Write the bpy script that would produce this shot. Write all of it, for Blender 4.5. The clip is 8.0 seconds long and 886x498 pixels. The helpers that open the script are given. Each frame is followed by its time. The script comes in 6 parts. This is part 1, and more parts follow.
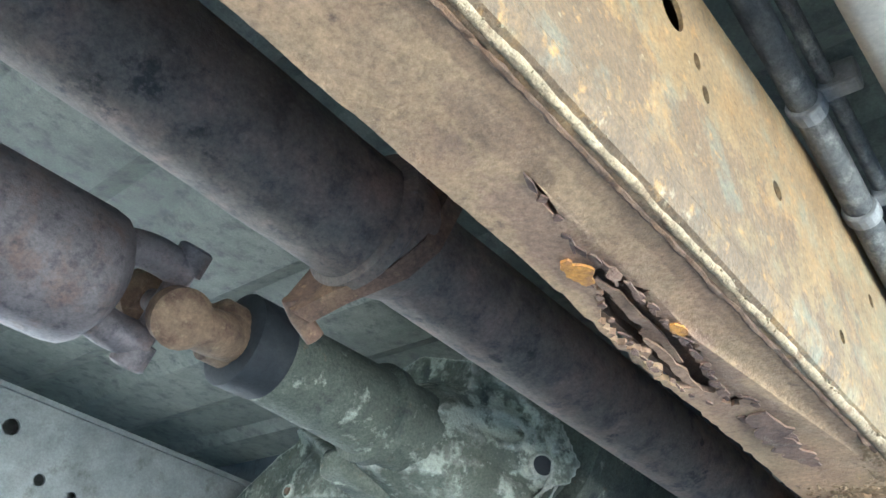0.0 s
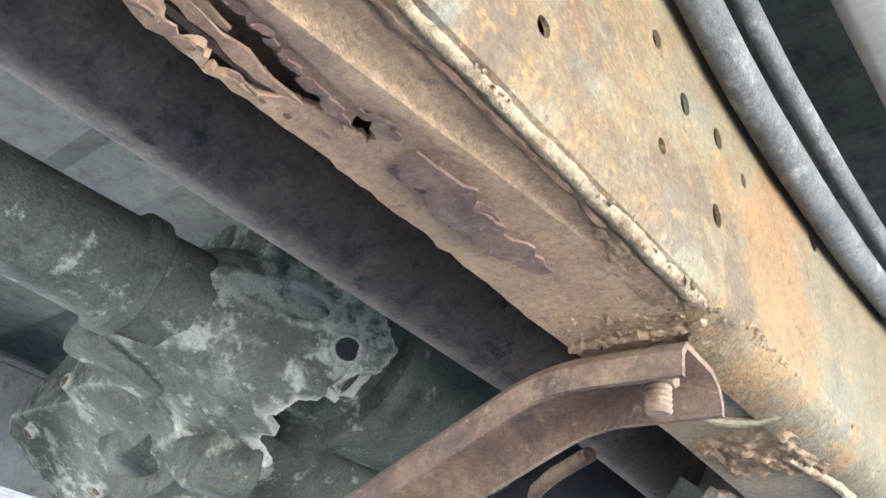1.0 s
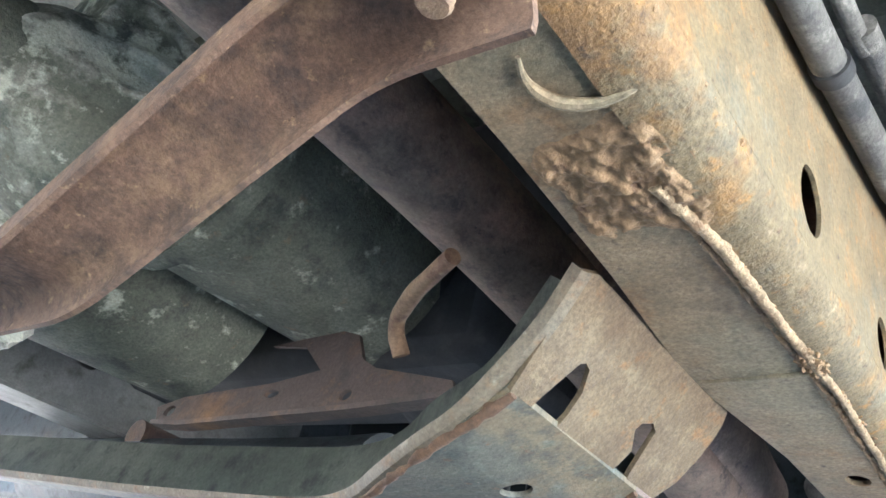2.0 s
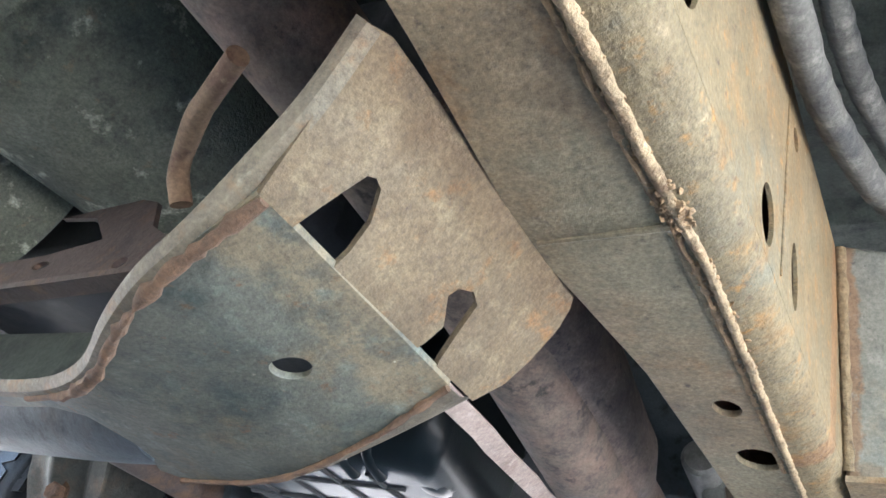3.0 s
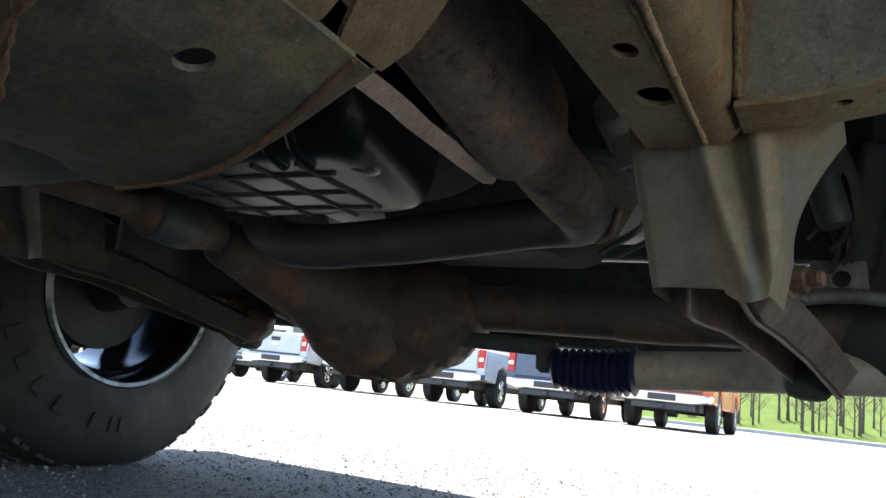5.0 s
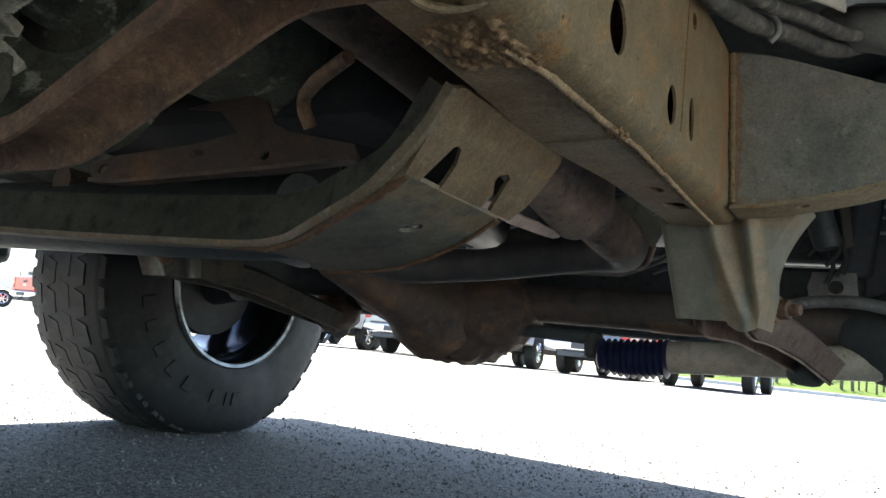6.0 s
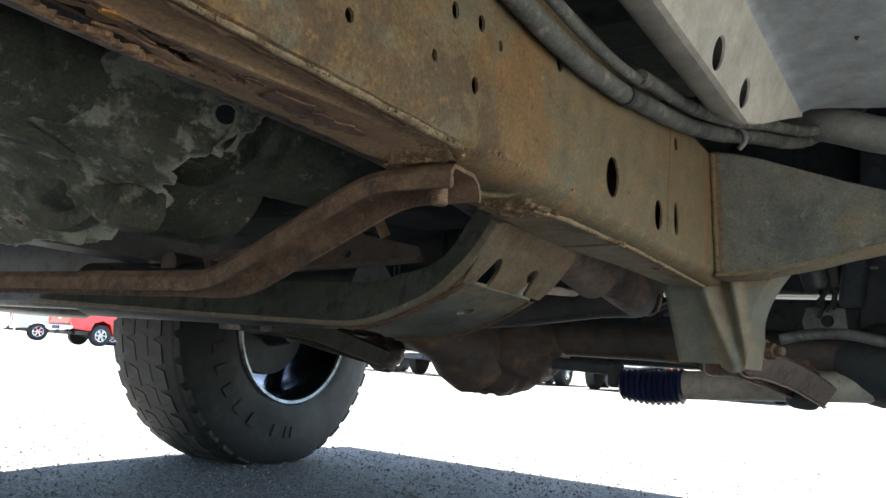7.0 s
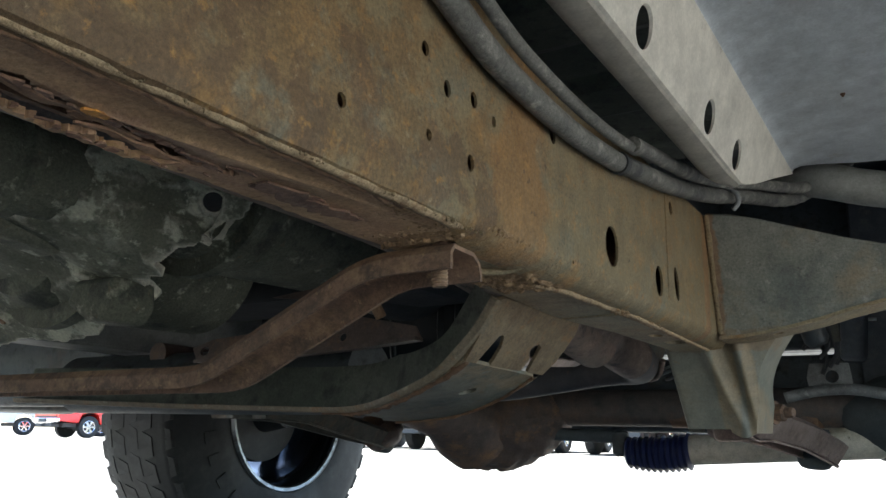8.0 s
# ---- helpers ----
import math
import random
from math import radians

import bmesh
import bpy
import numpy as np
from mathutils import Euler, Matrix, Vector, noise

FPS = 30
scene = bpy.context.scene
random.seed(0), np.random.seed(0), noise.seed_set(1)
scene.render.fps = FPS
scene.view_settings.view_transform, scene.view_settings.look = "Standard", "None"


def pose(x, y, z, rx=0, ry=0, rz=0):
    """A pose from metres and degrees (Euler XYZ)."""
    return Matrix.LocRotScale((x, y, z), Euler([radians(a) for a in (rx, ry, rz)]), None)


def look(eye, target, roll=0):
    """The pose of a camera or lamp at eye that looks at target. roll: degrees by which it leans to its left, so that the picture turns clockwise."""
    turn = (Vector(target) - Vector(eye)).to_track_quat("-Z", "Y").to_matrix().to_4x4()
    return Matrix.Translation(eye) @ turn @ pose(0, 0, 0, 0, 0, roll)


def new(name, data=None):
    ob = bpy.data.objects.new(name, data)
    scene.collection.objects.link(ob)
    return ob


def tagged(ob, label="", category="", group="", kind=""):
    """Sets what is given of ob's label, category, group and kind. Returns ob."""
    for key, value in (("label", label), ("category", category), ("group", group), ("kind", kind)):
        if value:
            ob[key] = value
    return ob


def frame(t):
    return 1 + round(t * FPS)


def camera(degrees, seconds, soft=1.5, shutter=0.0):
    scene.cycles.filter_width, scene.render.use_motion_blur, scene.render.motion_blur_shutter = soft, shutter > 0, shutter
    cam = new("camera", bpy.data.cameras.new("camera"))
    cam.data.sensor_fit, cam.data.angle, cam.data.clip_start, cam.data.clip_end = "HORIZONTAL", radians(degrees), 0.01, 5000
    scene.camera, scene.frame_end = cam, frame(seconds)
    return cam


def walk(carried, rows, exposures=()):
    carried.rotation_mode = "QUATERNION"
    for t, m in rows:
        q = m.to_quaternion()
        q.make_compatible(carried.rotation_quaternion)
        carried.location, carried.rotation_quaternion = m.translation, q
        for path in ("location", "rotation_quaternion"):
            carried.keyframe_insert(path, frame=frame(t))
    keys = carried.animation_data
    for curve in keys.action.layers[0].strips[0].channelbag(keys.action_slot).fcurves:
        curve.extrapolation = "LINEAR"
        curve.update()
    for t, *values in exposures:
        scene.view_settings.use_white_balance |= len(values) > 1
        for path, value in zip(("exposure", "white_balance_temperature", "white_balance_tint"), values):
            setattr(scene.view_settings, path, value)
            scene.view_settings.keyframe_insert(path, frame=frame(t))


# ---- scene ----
cam = camera(58.2, 8.0)
PATH = [
    (0, (0.106, 0.482, 0.261), (-1.095, 1.628, 1.375), 9.2),
    (0.3, (0.125, 0.531, 0.271), (-1.090, 1.709, 1.337), 9.2),
    (0.5, (0.128, 0.622, 0.281), (-1.094, 1.813, 1.326), 9.4),
    (1, (0.111, 0.739, 0.29), (-1.11, 1.943, 1.319), 10.5),
    (1.5, (0.093, 0.845, 0.27), (-1.145, 2.077, 1.246), 12.7),
    (1.7, (0.092, 0.877, 0.257), (-1.165, 2.1, 1.217), 14.0),
    (2.8, (0.074, 1.061, 0.244), (-0.999, 2.397, 1.275), 16.7),
    (3, (0.07, 1.084, 0.247), (-1.01, 2.426, 1.263), 17.5),
    (3.5, (0.09, 1.131, 0.233), (-0.988, 2.648, 0.964), 15.8),
    (4, (0.109, 1.146, 0.235), (-0.765, 2.847, 0.818), 11.2),
    (4.5, (0.091, 1.114, 0.235), (-0.814, 2.837, 0.698), 7.6),
    (5, (0.083, 1.081, 0.233), (-0.854, 2.812, 0.586), 6.4),
    (5.2, (0.094, 1.038, 0.238), (-0.863, 2.758, 0.594), 6.5),
    (6.3, (0.201, 0.703, 0.280), (-0.833, 2.400, 0.508), 5.4),
    (6.5, (0.229, 0.659, 0.28), (-0.817, 2.344, 0.54), 4.8),
    (7, (0.25, 0.585, 0.311), (-0.814, 2.253, 0.597), 4.3),
    (7.5, (0.24, 0.59, 0.329), (-0.821, 2.238, 0.726), 1.9),
    (8, (0.233, 0.596, 0.322), (-0.797, 2.248, 0.782), 1.2),
]
walk(cam, [(t, look(eye, target, roll)) for t, eye, target, roll in PATH],
     [(0, 6.15, 5350, 2), (0.5, 6.15, 5450, 8), (1.5, 6.2, 5700, 12), (2.8, 5.95, 5950, 12), (3.2, 6.12, 5750, 13), (3.7, 6.32, 5600, 13), (4.1, 5.56, 5800, 10), (4.5, 3.73, 6350, 9), (5.0, 3.06, 6500, 8), (6.4, 3.5, 6450, 8), (7.0, 3.47, 6400, 7), (8, 3.45, 6200, 7)])

# ---- light ----
SUN_EL, SUN_AZ = radians(60.5), radians(-12)      # azimuth from +y towards +x
world = bpy.data.worlds.new("daylight")
world.use_nodes = True
wn = world.node_tree.nodes
sky = wn.new("ShaderNodeTexSky")
sky.sky_type = "NISHITA"
sky.sun_disc = False
sky.sun_elevation, sky.sun_rotation = SUN_EL, SUN_AZ
wn["Background"].inputs["Strength"].default_value = 0.075
world.node_tree.links.new(sky.outputs["Color"], wn["Background"].inputs["Color"])
scene.world = world
sun_dir = Vector((math.sin(SUN_AZ) * math.cos(SUN_EL), math.cos(SUN_AZ) * math.cos(SUN_EL), math.sin(SUN_EL)))
sun_data = bpy.data.lights.new("sun", "SUN")
sun_data.energy, sun_data.angle, sun_data.color = 5.0, radians(0.5), (1.0, 0.95, 0.87)
sun = new("sun", sun_data)
sun.matrix_world = look(sun_dir * 50, (0, 0, 0))


# ---- materials ----
def mat(name, base, rough=0.6, metal=0.0, vary=(), bump=0.0, bump_scale=120.0, coat=0.0, grain=0.0, edge=None, spec=0.5):
    """base colour; vary: layers laid over it in turn, each (colour, noise scale, low, high, detail)
    or a stain or painted shade of its own shape (colour, centre, radii, strength, noise scale, raggedness)."""
    m = bpy.data.materials.new(name)
    m.use_nodes = True
    nt = m.node_tree
    nd, lk = nt.nodes, nt.links
    b = nd["Principled BSDF"]
    b.inputs["Roughness"].default_value, b.inputs["Metallic"].default_value = rough, metal
    b.inputs["Coat Weight"].default_value, b.inputs["Specular IOR Level"].default_value = coat, spec
    co = nd.new("ShaderNodeTexCoord").outputs["Object"]

    def noise_at(scale, detail, w, rgh=0.66):
        n = nd.new("ShaderNodeTexNoise")
        n.noise_dimensions = "4D"
        n.inputs["W"].default_value = w
        n.inputs["Scale"].default_value, n.inputs["Detail"].default_value = scale, detail
        n.inputs["Roughness"].default_value = rgh
        lk.new(co, n.inputs["Vector"])
        return n.outputs["Fac"]

    def sums(op, a, c):
        n = nd.new("ShaderNodeMath")
        n.operation = op
        for sk, v in zip(n.inputs, (a, c)):
            if isinstance(v, (int, float)):
                sk.default_value = v
            else:
                lk.new(v, sk)
        return n.outputs[0]

    def ranged(v, low, high, to=1.0):
        r = nd.new("ShaderNodeMapRange")
        r.inputs["From Min"].default_value, r.inputs["From Max"].default_value = low, high
        r.inputs["To Max"].default_value = to
        lk.new(v, r.inputs["Value"])
        return r.outputs["Result"]

    def mixed(fac, a, c, blend="MIX"):
        mix = nd.new("ShaderNodeMix")
        mix.data_type, mix.blend_type = "RGBA", blend
        lk.new(fac, mix.inputs[0])
        for sk in mix.inputs:
            if sk.type == "RGBA" and sk.name == "A":
                lk.new(a, sk)
            elif sk.type == "RGBA" and sk.name == "B":
                sk.default_value = (*c, 1)
        return [o for o in mix.outputs if o.type == "RGBA"][0]

    rgb = nd.new("ShaderNodeRGB")
    rgb.outputs[0].default_value = (*base, 1)
    out = rgb.outputs[0]
    for i, layer in enumerate(vary):
        w = 1.7 * i + len(name)
        if len(layer) == 5:
            col, scale, low, high, detail = layer
            out = mixed(ranged(noise_at(scale, detail, w), low, high), out, col)
        else:
            col, centre, radii, strength, scale, ragged = layer
            mp = nd.new("ShaderNodeMapping")
            mp.vector_type = "TEXTURE"
            mp.inputs["Location"].default_value, mp.inputs["Scale"].default_value = centre, radii
            lk.new(co, mp.inputs["Vector"])
            ln = nd.new("ShaderNodeVectorMath")
            ln.operation = "LENGTH"
            lk.new(mp.outputs["Vector"], ln.inputs[0])
            d = sums("ADD", ln.outputs["Value"], sums("MULTIPLY", sums("SUBTRACT", noise_at(scale, 8, w), 0.5), ragged))
            out = mixed(sums("MULTIPLY", ranged(d, 1.12, 0.88), strength), out, col)
    if edge:
        worn = sums("ADD", nd.new("ShaderNodeNewGeometry").outputs["Pointiness"], sums("MULTIPLY", sums("SUBTRACT", noise_at(45, 8, 8.4), 0.5), 0.16))
        out = mixed(ranged(worn, 0.505, 0.56, 0.85), out, edge)
    if grain:
        g = sums("ADD", 1.0 - 0.4 * grain, sums("MULTIPLY", ranged(noise_at(330, 4, 3.3, 0.8), 0.32, 0.68), 0.8 * grain))
        g2 = sums("MULTIPLY", g, ranged(noise_at(38, 6, 9.1), 0.2, 0.8, 2.0))
        hv = nd.new("ShaderNodeHueSaturation")
        lk.new(sums("ADD", sums("MULTIPLY", g, 1 - 0.35), sums("MULTIPLY", g2, 0.35)), hv.inputs["Value"])
        lk.new(out, hv.inputs["Color"])
        out = hv.outputs["Color"]
        lk.new(sums("ADD", rough - 0.12, sums("MULTIPLY", noise_at(60, 6, 5.5), 0.24)), b.inputs["Roughness"])
    lk.new(out, b.inputs["Base Color"])
    if bump:
        h = sums("ADD", noise_at(bump_scale, 5, 2.2), sums("MULTIPLY", noise_at(bump_scale * 4, 3, 6.1), 0.4))
        bp = nd.new("ShaderNodeBump")
        bp.inputs["Strength"].default_value, bp.inputs["Distance"].default_value = bump, 0.0028
        lk.new(h, bp.inputs["Height"])
        lk.new(bp.outputs["Normal"], b.inputs["Normal"])
    return m


# brown zones near y 0.45: orange rust, darkened further to paint the rear's shade
M_RAIL = mat("rail_paint_rust", (0.1620, 0.1215, 0.0640), 0.75, 0, [((0.1420, 0.1176, 0.0740), 5, 0.50, 0.70, 8), ((0.1760, 0.1098, 0.0420), 9, 0.50, 0.70, 8), ((0.1450, 0.0764, 0.0240), (0.0, 0.48, 0.50), (0.5, 0.46, 0.2), 0.55, 24, 3.0), ((0.0850, 0.0470, 0.0240), (0.0, 0.42, 0.47), (0.5, 0.50, 0.06), 0.6, 26, 4.0),
             ((0.2000, 0.0980, 0.0300), (0.0, 1.07, 0.50), (0.3, 0.04, 0.10), 0.6, 22, 3.0), ((0.1900, 0.0980, 0.0400), (0.0, 1.585, 0.53), (0.3, 0.012, 0.15), 0.8, 40, 1.6),
             ((0.1350, 0.1196, 0.0800), 22, 0.56, 0.68, 14), ((0.2050, 0.1117, 0.0360), 30, 0.54, 0.68, 12), ((0.2500, 0.1323, 0.0400), 95, 0.56, 0.66, 10), ((0.0850, 0.0539, 0.0300), 75, 0.62, 0.68, 12), ((0.2650, 0.2009, 0.1180), 90, 0.60, 0.69, 10), ((0.1000, 0.0568, 0.0280), 170, 0.60, 0.69, 8)], 0.65, 130, 0, 1.0)
M_FRONT = mat("front_section_tan", (0.225, 0.165, 0.095), 0.78, 0, [((0.14, 0.102, 0.062), 11, 0.50, 0.64, 10), ((0.215, 0.125, 0.055), 30, 0.52, 0.66, 10), ((0.22, 0.185, 0.115), 8, 0.47, 0.60, 10), ((0.29, 0.225, 0.14), 50, 0.55, 0.70, 9), ((0.085, 0.06, 0.042), 110, 0.59, 0.71, 7)], 0.4, 150, 0, 1.0)
M_CRUST = mat("rust_crust", (0.2587, 0.1633, 0.0828), 0.85, 0, [((0.115, 0.0667, 0.0368), 90, 0.54, 0.66, 8), ((0.3565, 0.2415, 0.1323), 120, 0.56, 0.70, 8)], 0.5, 220, 0, 0.9)
# dark rust; inside the rail its darkness also stands in for shade
M_RUST_SHADE = mat("crease_rust", (0.10, 0.055, 0.03), 0.85, 0, [((0.17, 0.09, 0.045), 70, 0.45, 0.65, 8)], 0.5, 260, 0, 0.8)
M_FLANGE = mat("flange_rust", (0.4127, 0.2661, 0.1435), 0.8, 0, [((0.3388, 0.2033, 0.1148), 14, 0.46, 0.62, 9), ((0.2772, 0.1645, 0.1055), (-0.050, 0.79, 0.446), (0.017, 0.165, 0.1), 0.75, 60, 1.8), ((0.1971, 0.1149, 0.0747), (-0.030, 0.63, 0.446), (0.010, 0.03, 0.1), 0.4, 60, 1.2),
               ((0.3942, 0.2601, 0.1492), 34, 0.53, 0.70, 9), ((0.1232, 0.0726, 0.0505), 90, 0.60, 0.72, 8), ((0.1848, 0.1028, 0.0573), (-0.016, 0.4, 0.446), (0.006, 1.0, 0.1), 0.45, 90, 1.6)], 0.45, 130, 0, 0.8)
M_WELD = mat("weld_bead", (0.185, 0.132, 0.070), 0.82, 0, [((0.085, 0.054, 0.032), 60, 0.53, 0.64, 9), ((0.24, 0.170, 0.092), 120, 0.56, 0.68, 7)], 0.9, 180, 0, 1.0)
M_SEAM = mat("bright_seam", (0.29, 0.205, 0.115), 0.8, 0, [((0.16, 0.09, 0.042), 50, 0.50, 0.62, 9), ((0.44, 0.33, 0.20), 120, 0.57, 0.70, 7)], 0.8, 180, 0, 1.0)
M_FLAKE = mat("rust_scale", (0.180, 0.105, 0.070), 0.85, 0, [((0.085, 0.048, 0.036), 60, 0.45, 0.62, 7), ((0.26, 0.19, 0.13), 120, 0.56, 0.70, 6)], 0.4, 200, 0, 0.8)
M_ORANGE = mat("fresh_rust", (0.50, 0.23, 0.04), 0.9, 0, [((0.30, 0.13, 0.045), 140, 0.45, 0.62, 6)], 0.4, 300, 0, 0.8)
M_BAR = mat("brown_rusty_channel", (0.155, 0.090, 0.056), 0.8, 0, [((0.2438, 0.15, 0.08125), 26, 0.52, 0.68, 8), ((0.078, 0.050, 0.036), 60, 0.48, 0.64, 8), ((0.325, 0.2063, 0.1063), 150, 0.60, 0.72, 5)], 0.3, 190, 0, 0.9)
M_PIPE = mat("rusty_exhaust", (0.150, 0.118, 0.092), 0.75, 0, [((0.22, 0.146, 0.112), 20, 0.46, 0.64, 9), ((0.075, 0.062, 0.052), 60, 0.5, 0.66, 8), ((0.05, 0.042, 0.036), 36, 0.59, 0.65, 10), ((0.21, 0.16, 0.135), 130, 0.60, 0.74, 6)], 0.3, 140, 0, 0.8)
M_CROSS = mat("dark_bluish_pipe", (0.066, 0.064, 0.066), 0.6, 0.15, [((0.105, 0.088, 0.080), 7, 0.48, 0.66, 8), ((0.045, 0.043, 0.045), 18, 0.52, 0.68, 8), ((0.13, 0.095, 0.075), 60, 0.62, 0.72, 6)], 0.12, 90, 0, 0.4)
M_CAT = mat("exhaust_shell", (0.165, 0.118, 0.094), 0.7, 0, [((0.095, 0.066, 0.058), 30, 0.46, 0.62, 9), ((0.26, 0.195, 0.155), 70, 0.55, 0.72, 8), ((0.055, 0.042, 0.036), 44, 0.58, 0.65, 10), ((0.05, 0.038, 0.034), 120, 0.62, 0.70, 6)], 0.35, 120, 0, 0.9)
# rusty grey, darker than the near arm's steel to paint the far side's shade
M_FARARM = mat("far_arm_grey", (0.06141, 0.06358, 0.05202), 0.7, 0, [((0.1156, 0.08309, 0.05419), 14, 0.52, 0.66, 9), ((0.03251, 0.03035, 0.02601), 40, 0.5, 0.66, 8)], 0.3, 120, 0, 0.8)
# grey lifted on the far rail to imitate lens haze
M_FARRAIL = mat("far_rail_grey", (0.20, 0.205, 0.19), 0.6, 0, [((0.26, 0.26, 0.24), 8, 0.48, 0.64, 8), ((0.12, 0.115, 0.10), 30, 0.56, 0.68, 8)], 0.15, 110, 0, 0.5)
M_SHIELD = mat("shield_pinkish_steel", (0.27, 0.20, 0.17), 0.65, 0.1, [((0.17, 0.115, 0.095), 40, 0.50, 0.66, 9), ((0.35, 0.28, 0.24), 110, 0.56, 0.7, 6)], 0.25, 160, 0, 0.7)
M_SHAFT = mat("driveshaft_steel", (0.169, 0.143, 0.137), 0.6, 0.2, [((0.18, 0.12, 0.095), 40, 0.5, 0.66, 9), ((0.07, 0.062, 0.06), 90, 0.52, 0.68, 7)], 0.25, 200, 0, 0.7)
M_YOKE = mat("yoke_rust", (0.24, 0.155, 0.09), 0.8, 0, [((0.14, 0.08, 0.05), 50, 0.46, 0.62, 8), ((0.33, 0.24, 0.14), 110, 0.57, 0.72, 6)], 0.35, 160, 0, 0.7)
M_ALU = mat("dirty_cast_aluminium", (0.1256, 0.1322, 0.0964), 0.80, 0.0, [((0.1738, 0.1805, 0.1345), 9, 0.47, 0.60, 12), ((0.4484, 0.4543, 0.3475), 34, 0.57, 0.64, 14), ((0.0617, 0.0708, 0.0560), 15, 0.52, 0.62, 10),
            ((0.1906, 0.1475, 0.0897), 60, 0.60, 0.72, 8)], 0.8, 110, 0, 1.0)
M_COVER = mat("chalky_casting", (0.1450, 0.1496, 0.1084), 0.82, 0.0, [((0.2198, 0.2290, 0.1733), 9, 0.46, 0.60, 12), ((0.0747, 0.0842, 0.0675), 17, 0.53, 0.63, 10), ((0.4834, 0.4956, 0.3820), 24, 0.53, 0.585, 14), ((0.4219, 0.4301, 0.3375), 90, 0.58, 0.65, 8), ((0.1934, 0.1403, 0.0799), 60, 0.62, 0.72, 8)], 0.7, 90, 0, 0.8, (0.62, 0.60, 0.49))
M_TUBE = mat("damper_tube", (0.52, 0.47, 0.38), 0.5, 0, [((0.36, 0.31, 0.24), 14, 0.5, 0.66, 8), ((0.2, 0.17, 0.13), 70, 0.6, 0.7, 6)], 0.1, 120, 0, 0.5)
# rubber black; on the gearbox case and bolt hole it stands for shade
M_RUBBER_SHADE = mat("black_rubber", (0.028, 0.03, 0.032), 0.7, 0, [((0.05, 0.05, 0.048), 30, 0.5, 0.7, 6)], 0.2, 200, 0, 0.5)
M_SKID = mat("skid_green_grey", (0.1031, 0.09918, 0.07582), 0.65, 0, [((0.1847, 0.1361, 0.07776), (-0.115, 1.30, 0.39), (0.052, 0.4, 0.1), 0.7, 24, 1.6), ((0.1652, 0.0972, 0.04374), (-0.22, 1.45, 0.36), (0.22, 0.03, 0.1), 0.6, 24, 1.6), ((0.1604, 0.1118, 0.05832), 12, 0.53, 0.66, 10), ((0.1555, 0.1652, 0.1361), 60, 0.54, 0.70, 10),
             ((0.04374, 0.05443, 0.04666), 24, 0.52, 0.66, 9), ((0.1458, 0.0729, 0.02916), 70, 0.60, 0.70, 8), ((0.3499, 0.311, 0.2333), 210, 0.66, 0.76, 4)], 0.3, 150, 0, 0.9)
M_LIP = mat("skid_lip_grey_tan", (0.150, 0.118, 0.078), 0.7, 0, [((0.145, 0.122, 0.085), 10, 0.48, 0.64, 10), ((0.18, 0.10, 0.045), 40, 0.55, 0.68, 9), ((0.27, 0.24, 0.175), 80, 0.56, 0.7, 8)], 0.35, 150, 0, 0.9)
M_SKIDTAN = mat("skid_tan", (0.120, 0.084, 0.045), 0.75, 0, [((0.088, 0.058, 0.030), 26, 0.47, 0.63, 12), ((0.165, 0.122, 0.068), 60, 0.53, 0.69, 10), ((0.145, 0.108, 0.066), 9, 0.53, 0.66, 10), ((0.18, 0.09, 0.03), 44, 0.57, 0.68, 9), ((0.062, 0.042, 0.03), 120, 0.58, 0.71, 6)], 0.45, 150, 0, 0.9)
M_BRK = mat("bracket_grey_tan", (0.1628, 0.1584, 0.125), 0.62, 0, [((0.1892, 0.11, 0.0484), (-0.01, 1.70, 0.455), (0.10, 0.06, 0.014), 0.55, 26, 2.0), ((0.2552, 0.1892, 0.11), (-0.012, 1.72, 0.40), (0.014, 0.2, 0.10), 0.7, 22, 1.0), ((0.2376, 0.1716, 0.0968), (0.018, 1.73, 0.37), (0.009, 0.2, 0.08), 0.7, 22, 1.0),
            ((0.1892, 0.1672, 0.1188), 10, 0.50, 0.68, 9), ((0.1232, 0.1258, 0.1038), 26, 0.52, 0.70, 9), ((0.2024, 0.1232, 0.0572), 60, 0.61, 0.72, 8)], 0.2, 150, 0, 0.5)
M_ARM = mat("arm_grey_green", (0.1617, 0.1617, 0.1342), 0.65, 0, [((0.2052, 0.1579, 0.09865), 9, 0.54, 0.68, 10), ((0.09469, 0.1026, 0.09082), 16, 0.50, 0.64, 10), ((0.1895, 0.09082, 0.02762), (0.0, 1.6, 0.53), (0.012, 0.1, 0.16), 0.65, 60, 1.6), ((0.1658, 0.1026, 0.04736), (0.10, 1.63, 0.450), (0.2, 0.1, 0.012), 0.5, 40, 1.8), ((0.2368, 0.2289, 0.1973), 70, 0.57, 0.7, 8), ((0.06315, 0.05921, 0.05131), 150, 0.6, 0.7, 5)], 0.3, 150, 0, 0.8)
M_FLOOR = mat("underbody_paint", (0.1013, 0.1134, 0.0891), 0.6, 0, [((0.1688, 0.1782, 0.1418), 7, 0.48, 0.66, 8), ((0.0432, 0.0486, 0.0432), 40, 0.5, 0.66, 8)], 0.2, 90, 0, 0.7)
M_SILL = mat("sill_dusty_white", (0.525, 0.495, 0.4275), 0.5, 0, [((0.45, 0.4275, 0.375), 6, 0.48, 0.64, 9), ((0.3, 0.2625, 0.21), 26, 0.60, 0.74, 9), ((0.135, 0.105, 0.08248), 30, 0.68, 0.71, 6)], 0.08, 90, 0, 0.35)
